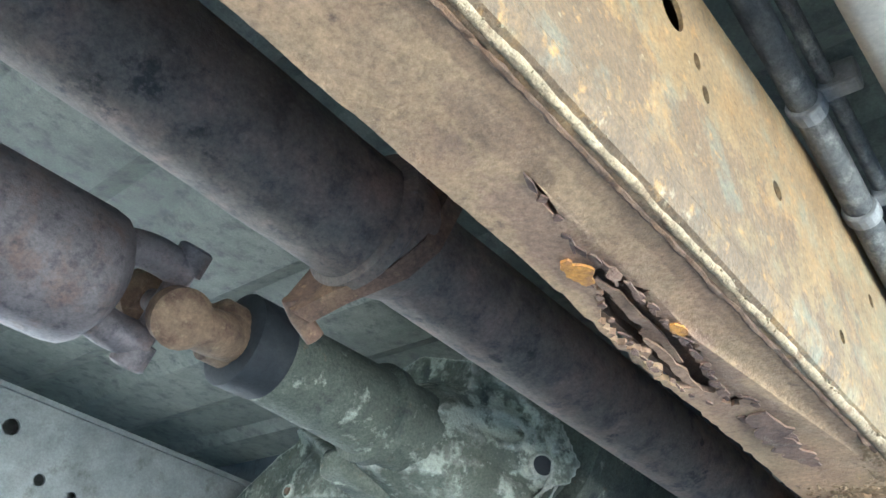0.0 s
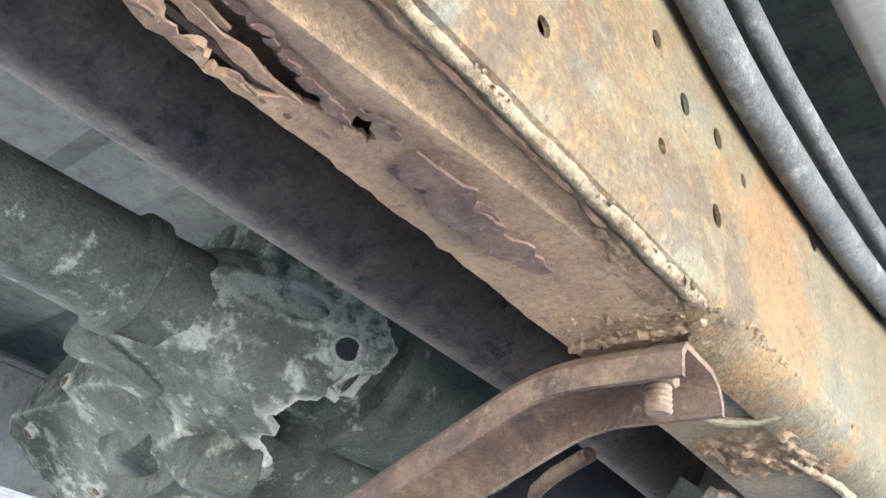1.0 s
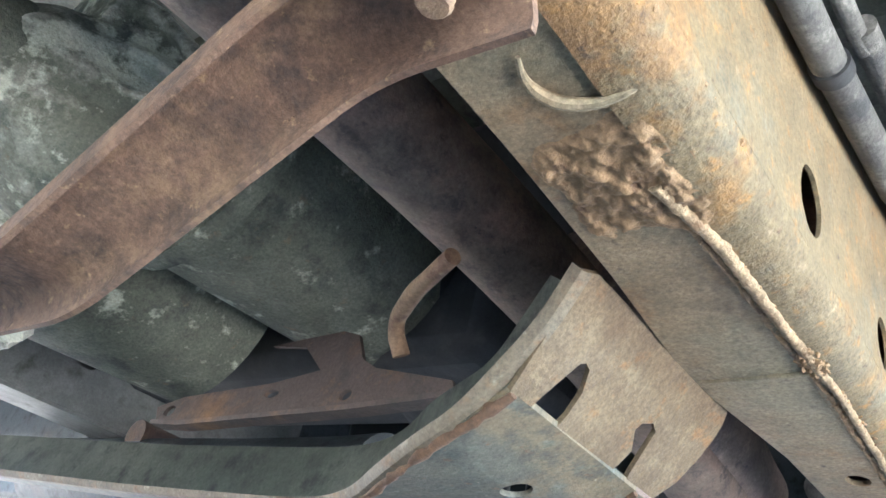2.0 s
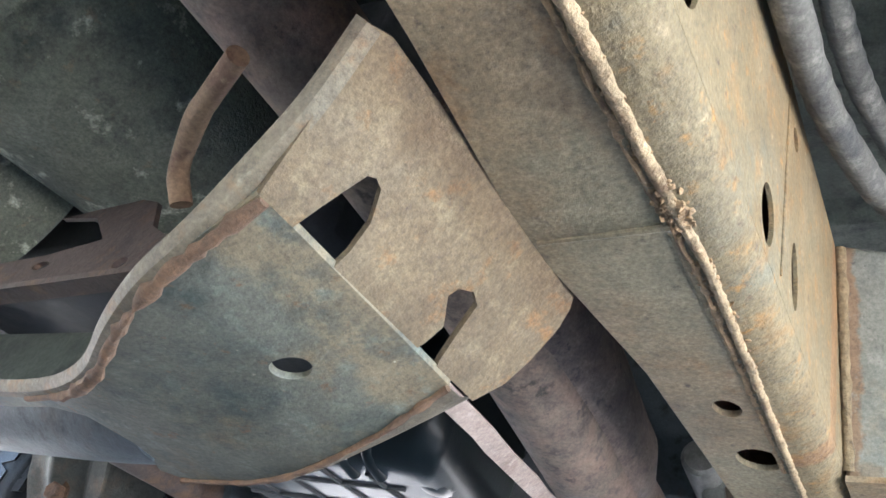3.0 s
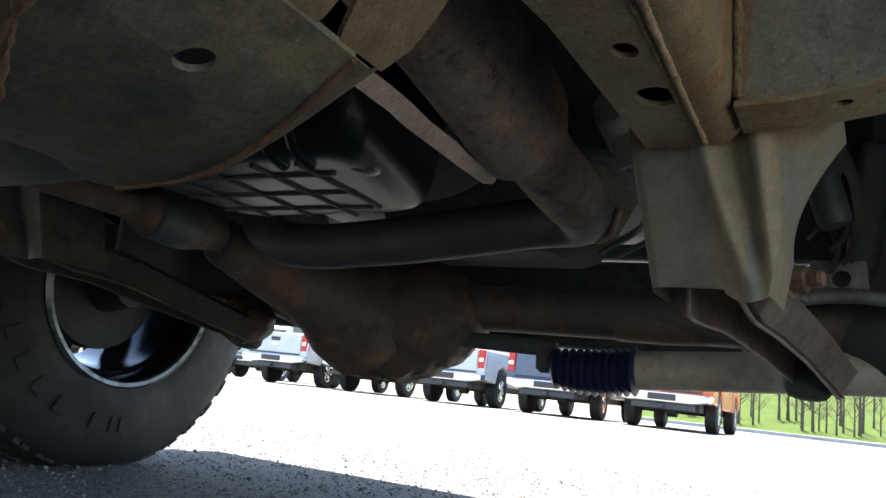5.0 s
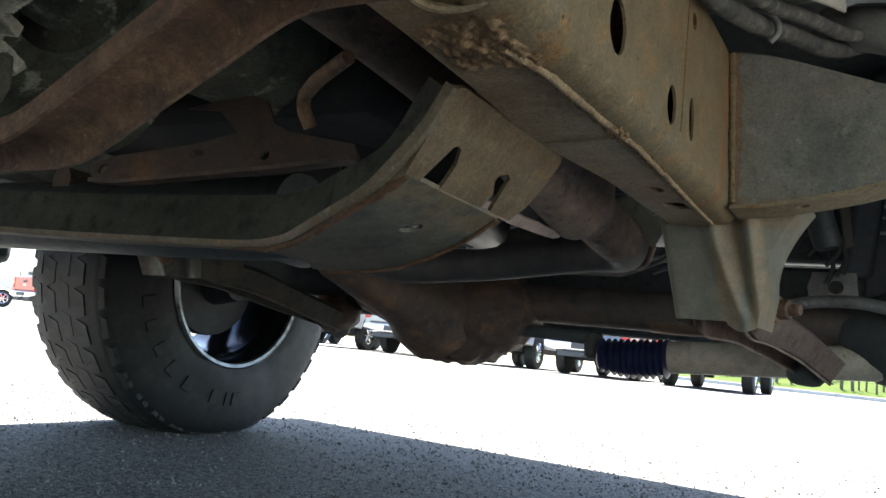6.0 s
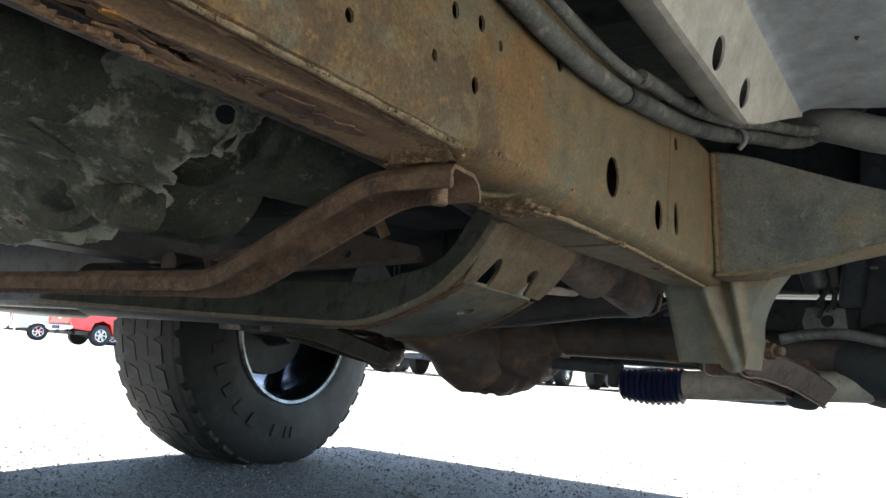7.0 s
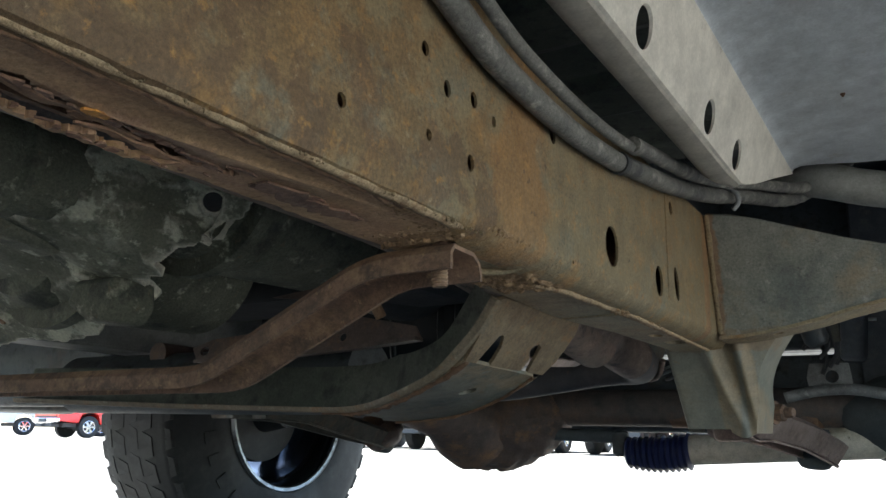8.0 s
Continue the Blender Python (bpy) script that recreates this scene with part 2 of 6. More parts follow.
# the sill's paint again, brighter and bluer to paint in the light below
M_PANEL_LIT = mat("floor_panel_grey", (0.6875, 0.725, 0.75), 0.5, 0, [((0.6, 0.625, 0.6375), 6, 0.48, 0.64, 9), ((0.45, 0.4125, 0.35), 22, 0.64, 0.74, 9)], 0.06, 90, 0, 0.3)
M_HOSE = mat("grey_hose", (0.115, 0.112, 0.100), 0.75, 0, [((0.26, 0.25, 0.22), 60, 0.52, 0.66, 10), ((0.05, 0.052, 0.052), 24, 0.5, 0.66, 7)], 0.5, 240, 0, 0.9)
M_CLIP = mat("clip_plastic", (0.20, 0.198, 0.187), 0.6, 0, [((0.12, 0.118, 0.11), 60, 0.5, 0.7, 6)], 0.2, 200, 0, 0.5)
M_PAN = mat("black_oil_pan", (0.008, 0.012, 0.014), 0.32, 0.0, [((0.020, 0.021, 0.021), 30, 0.55, 0.75, 6)], 0.12, 40, 0.0, spec=0.25)
M_AXLE = mat("axle_brown", (0.085, 0.062, 0.052), 0.7, 0, [((0.165, 0.088, 0.045), 8, 0.49, 0.66, 9), ((0.045, 0.038, 0.035), 20, 0.52, 0.68, 8), ((0.21, 0.115, 0.055), 15, 0.55, 0.68, 9), ((0.19, 0.12, 0.07), 46, 0.62, 0.76, 8)], 0.5, 90, 0, 0.7)
M_AXLETUBE = mat("axle_tube_brown", (0.075, 0.062, 0.056), 0.7, 0, [((0.125, 0.078, 0.055), 8, 0.50, 0.66, 8), ((0.04, 0.038, 0.038), 22, 0.5, 0.66, 8)], 0.3, 100, 0, 0.7)
M_BLACK = mat("sooty_black_steel", (0.052, 0.064, 0.070), 0.5, 0, [((0.055, 0.045, 0.038), 14, 0.54, 0.66, 9), ((0.01, 0.011, 0.012), 40, 0.52, 0.66, 6)], 0.3, 110, 0, 0.6)
M_SOOT = mat("soot_black", (0.048, 0.057, 0.06), 0.75, 0, [((0.042, 0.033, 0.027), 16, 0.54, 0.68, 8)], 0.3, 100, 0, 0.6)
# guessed blue-grey plastic, lifted to paint in the wheel well's bluish haze
M_LINER = mat("dusty_blue_grey_liner", (0.085, 0.100, 0.118), 0.55, 0, [((0.05, 0.058, 0.068), 5, 0.46, 0.66, 8), ((0.13, 0.135, 0.135), 22, 0.56, 0.70, 8)], 0.2, 60, 0, 0.6)
M_BLUE = mat("blue_boot", (0.012, 0.018, 0.07), 0.5, 0, [((0.03, 0.035, 0.06), 60, 0.5, 0.7, 6)], 0.15, 200)
M_LINK = mat("dull_link_steel", (0.20, 0.205, 0.205), 0.55, 0.2, [((0.10, 0.098, 0.095), 16, 0.46, 0.62, 8), ((0.30, 0.30, 0.29), 60, 0.58, 0.7, 6)], 0.2, 120, 0, 0.6)
M_TYRE = mat("tyre_rubber", (0.0081, 0.009, 0.00945), 0.72, 0, [((0.0225, 0.0234, 0.0225), 16, 0.5, 0.66, 9), ((0.0054, 0.00585, 0.0063), 40, 0.54, 0.7, 6)], 0.2, 220, 0, 0.6)
M_RIM = mat("alloy_rim", (0.20, 0.205, 0.205), 0.34, 0.85, [((0.055, 0.05, 0.045), 30, 0.5, 0.66, 8)], 0.05, 100, 0, 0.5)
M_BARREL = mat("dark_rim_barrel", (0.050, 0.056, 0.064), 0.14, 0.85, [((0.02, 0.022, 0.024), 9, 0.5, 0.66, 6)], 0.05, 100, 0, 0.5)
M_BRIGHT = mat("bright_metal", (0.7, 0.7, 0.68), 0.3, 0.9, [((0.4, 0.38, 0.34), 40, 0.5, 0.7, 4)])
M_BODY = mat("truck_body_paint", (0.32, 0.31, 0.28), 0.4, 0.2, [((0.28, 0.27, 0.25), 3, 0.4, 0.7, 3)])
M_ASPHALT = mat("pale_asphalt", (0.140, 0.136, 0.128), 0.9, 0, [((0.10, 0.098, 0.094), 0.8, 0.45, 0.65, 6), ((0.036, 0.036, 0.036), 60, 0.485, 0.56, 6), ((0.27, 0.262, 0.235), 85, 0.54, 0.61, 6),
                ((0.030, 0.030, 0.030), 170, 0.52, 0.57, 3), ((0.33, 0.32, 0.29), 240, 0.56, 0.61, 3)], 1.0, 110, 0, 0.6, spec=0.3)
M_DARK_STRIP = mat("dark_asphalt", (0.050, 0.050, 0.050), 0.9, 0, [((0.075, 0.073, 0.07), 1.5, 0.45, 0.65, 8), ((0.035, 0.035, 0.035), 20, 0.5, 0.66, 6)], 0.6, 60, 0, 0.6)
M_CURB = mat("concrete_kerb", (0.45, 0.44, 0.41), 0.85, 0, [((0.33, 0.32, 0.3), 6, 0.45, 0.65, 6)], 0.3, 60)
M_GRASS = mat("spring_grass", (0.03375, 0.05625, 0.006), 0.95, 0, [((0.0225, 0.0375, 0.006), 0.9, 0.45, 0.62, 6), ((0.0525, 0.0675, 0.009), 6, 0.5, 0.7, 6), ((0.0165, 0.02625, 0.006), 2.5, 0.55, 0.68, 8)], 0, 1, 0, 0.6, spec=0.05)
M_BARK = mat("bark", (0.10, 0.075, 0.055), 0.9, 0, [((0.17, 0.14, 0.11), 12, 0.5, 0.7, 6)], 0.5, 40)
M_WHITE = mat("white_car_paint", (0.52, 0.53, 0.54), 0.25, 0, [((0.46, 0.47, 0.48), 2, 0.45, 0.65, 3)], 0, 1, 0.5)
M_RED = mat("red_car_paint", (0.55, 0.015, 0.012), 0.25, 0, [((0.45, 0.012, 0.01), 2, 0.45, 0.65, 3)], 0, 1, 0.5)
M_SILVERCAR = mat("silver_car_paint", (0.36, 0.36, 0.35), 0.28, 0.3, [((0.30, 0.30, 0.29), 2, 0.45, 0.65, 3)], 0, 1, 0.5)
M_NAVY = mat("blue_car_paint", (0.03, 0.06, 0.14), 0.25, 0, [((0.02, 0.045, 0.11), 2, 0.45, 0.65, 3)], 0, 1, 0.5)
M_ORANGECAR = mat("orange_car_paint", (0.65, 0.10, 0.01), 0.25, 0, [((0.55, 0.08, 0.01), 2, 0.45, 0.65, 3)], 0, 1, 0.5)
M_GRIT = mat("grit", (0.16, 0.156, 0.148), 0.9, 0, [((0.064, 0.0632, 0.0608), 60, 0.52, 0.56, 2), ((0.288, 0.28, 0.256), 45, 0.53, 0.58, 2)])
M_GLASS = mat("car_glass", (0.02, 0.025, 0.03), 0.05, 0.0, [], 0, 1, 0.6)
M_LAMP = mat("tail_lamp_red", (0.5, 0.01, 0.01), 0.2)
M_CHROME = mat("chrome", (0.75, 0.75, 0.76), 0.12, 1.0)
M_GREYPL = mat("grey_plastic", (0.05, 0.05, 0.052), 0.6)


# ---- mesh helpers ----
def part(name, bm, material, parent, label="", smooth=True, bevel=0.0):
    me = bpy.data.meshes.new(name)
    bmesh.ops.recalc_face_normals(bm, faces=bm.faces)
    bm.to_mesh(me)
    bm.free()
    me.materials.append(material)
    if smooth:
        me.polygons.foreach_set("use_smooth", [True] * len(me.polygons))
        me.set_sharp_from_angle(angle=radians(38))
    ob = new(name, me)
    ob.parent = parent
    if bevel:
        b = ob.modifiers.new("bevel", "BEVEL")
        b.width, b.segments, b.limit_method, b.angle_limit = bevel, 2, "ANGLE", radians(40)
    if label:
        tagged(ob, label)
    return ob


def thing(name, at, label, category, group="", kind=""):
    ob = new(name)
    ob.location = at
    ob.empty_display_size = 0.1
    return tagged(ob, label, category, group, kind)


def box(bm, x0, x1, y0, y1, z0, z1):
    r = bmesh.ops.create_cube(bm, size=1.0)
    for v in r["verts"]:
        v.co = Vector(((x0 + x1) / 2 + v.co.x * (x1 - x0), (y0 + y1) / 2 + v.co.y * (y1 - y0), (z0 + z1) / 2 + v.co.z * (z1 - z0)))
    return r["verts"]


def bent(pts, r=0.04, n=5):
    """A path with its corners rounded."""
    pts = [Vector(p) for p in pts]
    out = [pts[0]]
    for a, b, c in zip(pts, pts[1:], pts[2:]):
        d = min(r, (a - b).length * 0.48, (c - b).length * 0.48)
        p, q = b + (a - b).normalized() * d, b + (c - b).normalized() * d
        for i in range(n + 1):
            t = i / n
            out.append(p.lerp(b, t).lerp(b.lerp(q, t), t))
    return out + [pts[-1]]


def sweep(bm, pts, ring, closed=True, up=(0, 0, 1), caps=True):
    """Sweep a ring (function of index and fraction giving 2D points) along a path."""
    pts = [Vector(p) for p in pts]
    n = len(pts)
    rows, side = [], None
    for i, p in enumerate(pts):
        d = (pts[min(i + 1, n - 1)] - pts[max(i - 1, 0)]).normalized()
        s = d.cross(Vector(up))
        if s.length < 1e-4:
            s = side or Vector((1, 0, 0))
        s.normalize()
        if side and s.dot(side) < 0:
            s = -s
        side = s
        u = s.cross(d).normalized()
        rows.append([bm.verts.new(p + s * a + u * b) for a, b in ring(i, i / (n - 1))])
    m = len(rows[0])
    for r0, r1 in zip(rows, rows[1:]):
        for j in range(m if closed else m - 1):
            k = (j + 1) % m
            bm.faces.new((r0[j], r0[k], r1[k], r1[j]))
    if closed and caps:
        bm.faces.new(rows[0])
        bm.faces.new(rows[-1][::-1])
    return rows


def circle(r, seg=24):
    return [(r * math.cos(2 * math.pi * i / seg), r * math.sin(2 * math.pi * i / seg)) for i in range(seg)]


def tube(bm, pts, r, seg=24, wobble=0.0, freq=30.0, up=(0, 0, 1), caps=True):
    def ring(i, f):
        rr = r(f) if callable(r) else r
        return [(a * (1 + wobble * noise.noise(Vector((pts[i][0] * freq + a * 40, pts[i][1] * freq, pts[i][2] * freq + b * 40)))),
                 b * (1 + wobble * noise.noise(Vector((pts[i][0] * freq + 7 + a * 40, pts[i][1] * freq + 3, pts[i][2] * freq + b * 40))))) for a, b in circle(rr, seg)]
    return sweep(bm, pts, ring, True, up, caps)


def dense(a, b, n):
    a, b = Vector(a), Vector(b)
    return [a.lerp(b, i / n) for i in range(n + 1)]


def lathe(bm, a, b, profile, seg=28):
    """Turn a profile of (distance along a to b, radius) round the axis a-b."""
    a, b = Vector(a), Vector(b)
    d = (b - a).normalized()
    s = d.orthogonal().normalized()
    u = d.cross(s)
    rows = []
    for h, r in profile:
        rows.append([bm.verts.new(a + d * h + (s * math.cos(2 * math.pi * i / seg) + u * math.sin(2 * math.pi * i / seg)) * max(r, 1e-4)) for i in range(seg)])
    for r0, r1 in zip(rows, rows[1:]):
        for j in range(seg):
            k = (j + 1) % seg
            bm.faces.new((r0[j], r0[k], r1[k], r1[j]))
    bm.faces.new(rows[0][::-1])
    bm.faces.new(rows[-1])


def plate(bm, outline, holes, place, thick):
    """A flat plate with holes: 2D outline and hole loops, set by place(u, v, w) into the world, w from 0 to thick."""
    flat = bmesh.new()
    for loop in [outline] + list(holes):
        vs = [flat.verts.new((u, v, 0)) for u, v in loop]
        for p, q in zip(vs, vs[1:] + vs[:1]):
            flat.edges.new((p, q))
    bmesh.ops.triangle_fill(flat, use_beauty=True, edges=flat.edges[:])
    flat.verts.index_update()
    low = [bm.verts.new(place(v.co.x, v.co.y, 0)) for v in flat.verts]
    top = [bm.verts.new(place(v.co.x, v.co.y, thick)) for v in flat.verts]
    for f in flat.faces:
        ix = [v.index for v in f.verts]
        bm.faces.new([low[i] for i in ix])
        bm.faces.new([top[i] for i in ix[::-1]])
    for e in flat.edges:
        if len(e.link_faces) == 1:
            i, j = e.verts[0].index, e.verts[1].index
            bm.faces.new((low[i], low[j], top[j], top[i]))
    flat.free()


def oval(cx, cy, rx, ry, n=20, turn=0.0, rough=0.0):
    c, s = math.cos(turn), math.sin(turn)
    out = []
    for i in range(n):
        a = 2 * math.pi * i / n
        k = 1 + rough * noise.noise(Vector((math.cos(a) * 3 + cx * 50, math.sin(a) * 3, cy * 50)))
        x, y = rx * k * math.cos(a), ry * k * math.sin(a)
        out.append((cx + x * c - y * s, cy + x * s + y * c))
    return out


def strip(mid, t):
    """A closed 2D band of thickness t along the open polyline mid."""
    pts = [Vector((a, b)) for a, b in mid]
    left, right = [], []
    for i, p in enumerate(pts):
        d = (pts[min(i + 1, len(pts) - 1)] - pts[max(i - 1, 0)]).normalized()
        nrm = Vector((-d.y, d.x))
        left.append(p + nrm * t / 2)
        right.append(p - nrm * t / 2)
    return [(p.x, p.y) for p in left + right[::-1]]


def loft(bm, rows):
    vr = [[bm.verts.new(p) for p in r] for r in rows]
    m = len(vr[0])
    for r0, r1 in zip(vr, vr[1:]):
        for j in range(m):
            bm.faces.new((r0[j], r0[(j + 1) % m], r1[(j + 1) % m], r1[j]))
    bm.faces.new(vr[0])
    bm.faces.new(vr[-1][::-1])


def bolt(parent, at, axis, r=0.009, length=0.012, material=None, name="bolt", shank=0.0):
    """A hexagon head with a washer, and a threaded shank if it has one."""
    bm = bmesh.new()
    a = Vector(at)
    d = Vector(axis).normalized()
    lathe(bm, a, a + d, [(0, r * 1.35), (0.002, r * 1.35)], 20)
    lathe(bm, a + d * 0.002, a + d, [(0, r), (length * 0.85, r), (length, r * 0.8)], 6)
    if shank:
        prof = []
        k = int(shank / 0.0025)
        for i in range(k):
            prof += [(i * 0.0025, r * 0.55), (i * 0.0025 + 0.00125, r * 0.63)]
        lathe(bm, a + d * (length + 0.002), a + d, prof + [(shank, r * 0.5)], 14)
    return part(name, bm, material or M_BAR, parent)

# ---- ground ----
bm = bmesh.new()
bmesh.ops.create_grid(bm, x_segments=8, y_segments=8, size=600)
ground = part("ground", bm, M_ASPHALT, None)
tagged(ground, "sunlit pale grey asphalt car park with loose grit", "ground", kind="structure")

# ---- the pickup truck ----
truck = thing("pickup_truck", (0, 0, 0), "rusty underside of a raised four-wheel-drive pickup parked on asphalt", "truck")

# frame rail ------------------------------------------------------------
Z0, Z1, RAIL_END = 0.446, 0.600, 1.69
rail_holes = [(0.874, 0.480, 0.0042, 0.0048), (0.946, 0.540, 0.0045, 0.0055), (0.971, 0.525, 0.005, 0.0065), (1.003, 0.530, 0.005, 0.0065),
              (0.952, 0.489, 0.0035, 0.0042), (1.0, 0.487, 0.005, 0.0065), (1.03, 0.525, 0.0035, 0.0045), (0.805, 0.529, 0.006, 0.0065),
              (0.728, 0.531, 0.004, 0.006), (0.721, 0.546, 0.004, 0.006), (0.699, 0.560, 0.012, 0.014), (1.125, 0.548, 0.006, 0.008),
              (1.25, 0.488, 0.0190, 0.0215), (1.387, 0.481, 0.0150, 0.0185), (1.44, 0.572, 0.008, 0.0085)]
bm = bmesh.new()
holes = [oval(y, z, ry * 0.85, rz * 0.85, 22, 0, 0.04) for y, z, ry, rz in rail_holes]
holes.append(oval(1.4515, 0.489, 0.0085, 0.0185, 26, radians(12), 0.03))
plate(bm, [(-2.4, Z0 + 0.0135), (0.5, Z0 + 0.0135), (1.2, Z0 + 0.0135), (RAIL_END, Z0 + 0.0135), (RAIL_END, Z1), (-2.4, Z1)], holes,
      lambda u, v, w: (-w, u, v), 0.0022)
rail = part("frame_rail", bm, M_RAIL, truck, "boxed steel frame rail, tan paint eaten by orange rust", smooth=False)
CORNER_REAR = [(-0.0021, 0.018), (-0.0021, 0.0125), (-0.0026, 0.009), (-0.0045, 0.004), (-0.009, 0.002), (-0.011, 0.0018)]
CORNER_FRONT = [(-0.0021, 0.018), (-0.0021, 0.0130), (-0.0034, 0.0085), (-0.0085, 0.0030), (-0.017, -0.0008), (-0.029, -0.002)]
bm = bmesh.new()
rings = []
for y in [-2.4, 0.3] + [0.5 + 0.01 * k for k in range(119)] + [RAIL_END]:
    f = min(1, max(0, (y - 0.985) / 0.06))
    f = f * f * (3 - 2 * f)
    wave = 0.0006 * noise.noise(Vector((y * 40, 0, 0))) * (1 if 0.6 < y < 1.3 else 0.3)
    mid_line = [(a + (c - a) * f, Z0 + b + (d - b) * f + wave * min(1, (0.018 - b) * 90)) for (a, b), (c, d) in zip(CORNER_REAR, CORNER_FRONT)]
    rings.append([bm.verts.new((x, y, z)) for x, z in strip(mid_line, 0.004)])
for r0, r1 in zip(rings, rings[1:]):
    for k in range(len(r0)):
        bm.faces.new((r0[k], r0[(k + 1) % len(r0)], r1[(k + 1) % len(r0)], r1[k]))
bm.faces.new(rings[0])
bm.faces.new(rings[-1][::-1])
part("lower_corner", bm, M_RAIL, rail)
# web and top flange coloured dark, so the rail's holes look shaded inside
bm = bmesh.new()
for y0, y1 in ((-2.4, 0.5), (0.5, 0.98), (0.98, RAIL_END)):
    vs = box(bm, 0, 0.0035, y0, y1, Z0 + 0.0045, Z1)
    for v in vs:
        v.co.x += -0.0645 if v.co.y < 0.6 else -0.0752
part("inner_web", bm, M_RUST_SHADE, rail)
bm = bmesh.new()
box(bm, -0.060, -0.001, -2.4, RAIL_END, Z1 - 0.003, Z1 + 0.001)
box(bm, -0.0755, -0.0601, 0.9, RAIL_END, Z1 - 0.003, Z1 + 0.001)
part("top_flange", bm, M_RUST_SHADE, rail)
# unseen cap added in the rail's end to keep daylight out of it
bm = bmesh.new()
box(bm, -0.071, -0.0045, RAIL_END - 0.006, RAIL_END - 0.002, Z0 + 0.012, Z1 - 0.0035)
part("unseen_end_cap", bm, M_RUST_SHADE, rail)


def jag(y0, y1, xc, half, n, seed, fray=0.35):
    """A ragged slit along y round xc: half(fraction) gives its half width."""
    a, b = [], []
    for i in range(n + 1):
        f = i / n
        y = y0 + (y1 - y0) * f
        h = half(f)
        c = xc(f)
        na = noise.noise(Vector((y * 110, seed, 0))) + 0.7 * noise.noise(Vector((y * 420, seed, 4))) + 0.5 * noise.noise(Vector((y * 900, seed, 8)))
        nb = noise.noise(Vector((y * 110, seed + 5, 3))) + 0.7 * noise.noise(Vector((y * 420, seed + 2, 7))) + 0.5 * noise.noise(Vector((y * 900, seed + 3, 5)))
        a.append((c - h * max(0.15, 1 + fray * na) - 0.0005, y))
        b.append((c + h * max(0.15, 1 + fray * nb) + 0.0005, y))
    return a + b[::-1]


void = jag(0.716, 0.842, lambda f: -0.049 - 0.010 * f + 0.003 * math.sin(f * 14), lambda f: 0.0130 * math.sin(math.pi * min(1, 0.05 + f * 0.95)) ** 0.7, 90, 1.0, 0.50)
slit = jag(0.655, 0.678, lambda f: -0.036 - 0.004 * f, lambda f: 0.0013 * math.sin(math.pi * (0.1 + 0.8 * f)), 10, 4.0)
pit = oval(-0.052, 0.855, 0.004, 0.0055, 14, 0.4, 0.9)
pit2 = jag(0.866, 0.905, lambda f: -0.048 + 0.006 * f, lambda f: 0.0012 * math.sin(math.pi * (0.1 + 0.8 * f)), 14, 9.0, 1.2)
bm = bmesh.new()
def inner_x(y):
    """The inner edge of the flange, where the rail tapers towards the rear."""
    return -0.0755 + 0.022 * max(0, 0.98 - y) if y > 0.5 else -0.0649


def sag(u, v):
    """How far the rotten steel round the hole hangs down."""
    near = math.exp(-((v - 0.79) / 0.055) ** 2)
    return near * (0.0035 * min(1, max(0, (-0.054 - u) / 0.010)) * (1 + 0.6 * noise.noise(Vector((v * 90, 1, 0)))) + 0.0030 * math.exp(-((u + 0.036) / 0.006) ** 2))


outline = [(-0.008, -2.4), (-0.0125, 1.036), (-0.0755, 1.032)] + [(inner_x(y) + (0.0030 if 0.7 < y < 0.93 else 0.0008) * noise.noise(Vector((y * 130, 2, 0))), y) for y in [1.0 - 0.005 * i for i in range(100)]] + [(-0.0649, 0.4), (-0.0649, -2.4)]
plate(bm, outline, [void, slit, pit], lambda u, v, w: (u, v, Z0 + w - sag(u, v) + 0.0012 * noise.noise(Vector((u * 40, v * 30, 0)))), 0.0035)
flange = part("bottom_flange", bm, M_FLANGE, rail, "rust-perforated bottom flange with a long ragged hole")


bm = bmesh.new()
plate(bm, jag(0.62, 0.95, lambda f: -0.043, lambda f: 0.022, 30, 21.0, 0.4), [], lambda u, v, w: (u, v, Z0 + 0.008 + w + 0.004 * noise.noise(Vector((u * 60, v * 40, 4)))), 0.002)
part("inner_layer", bm, M_RUST_SHADE, flange, "brown inner layer of delaminated steel")


def flake(y0, y1, xc, half, seed, lift, material, name="rust_scale"):
    """A thin curled scale of rust standing off the flange."""
    bm = bmesh.new()
    loop = jag(y0, y1, xc, half, max(10, int((y1 - y0) / 0.004)), seed, 0.8)
    plate(bm, loop, [], lambda u, v, w: (u, v, Z0 - 0.0012 - w - lift * (0.5 + 0.5 * noise.noise(Vector((u * 120, v * 60, seed))))), 0.0012)
    return part(name, bm, material, flange)


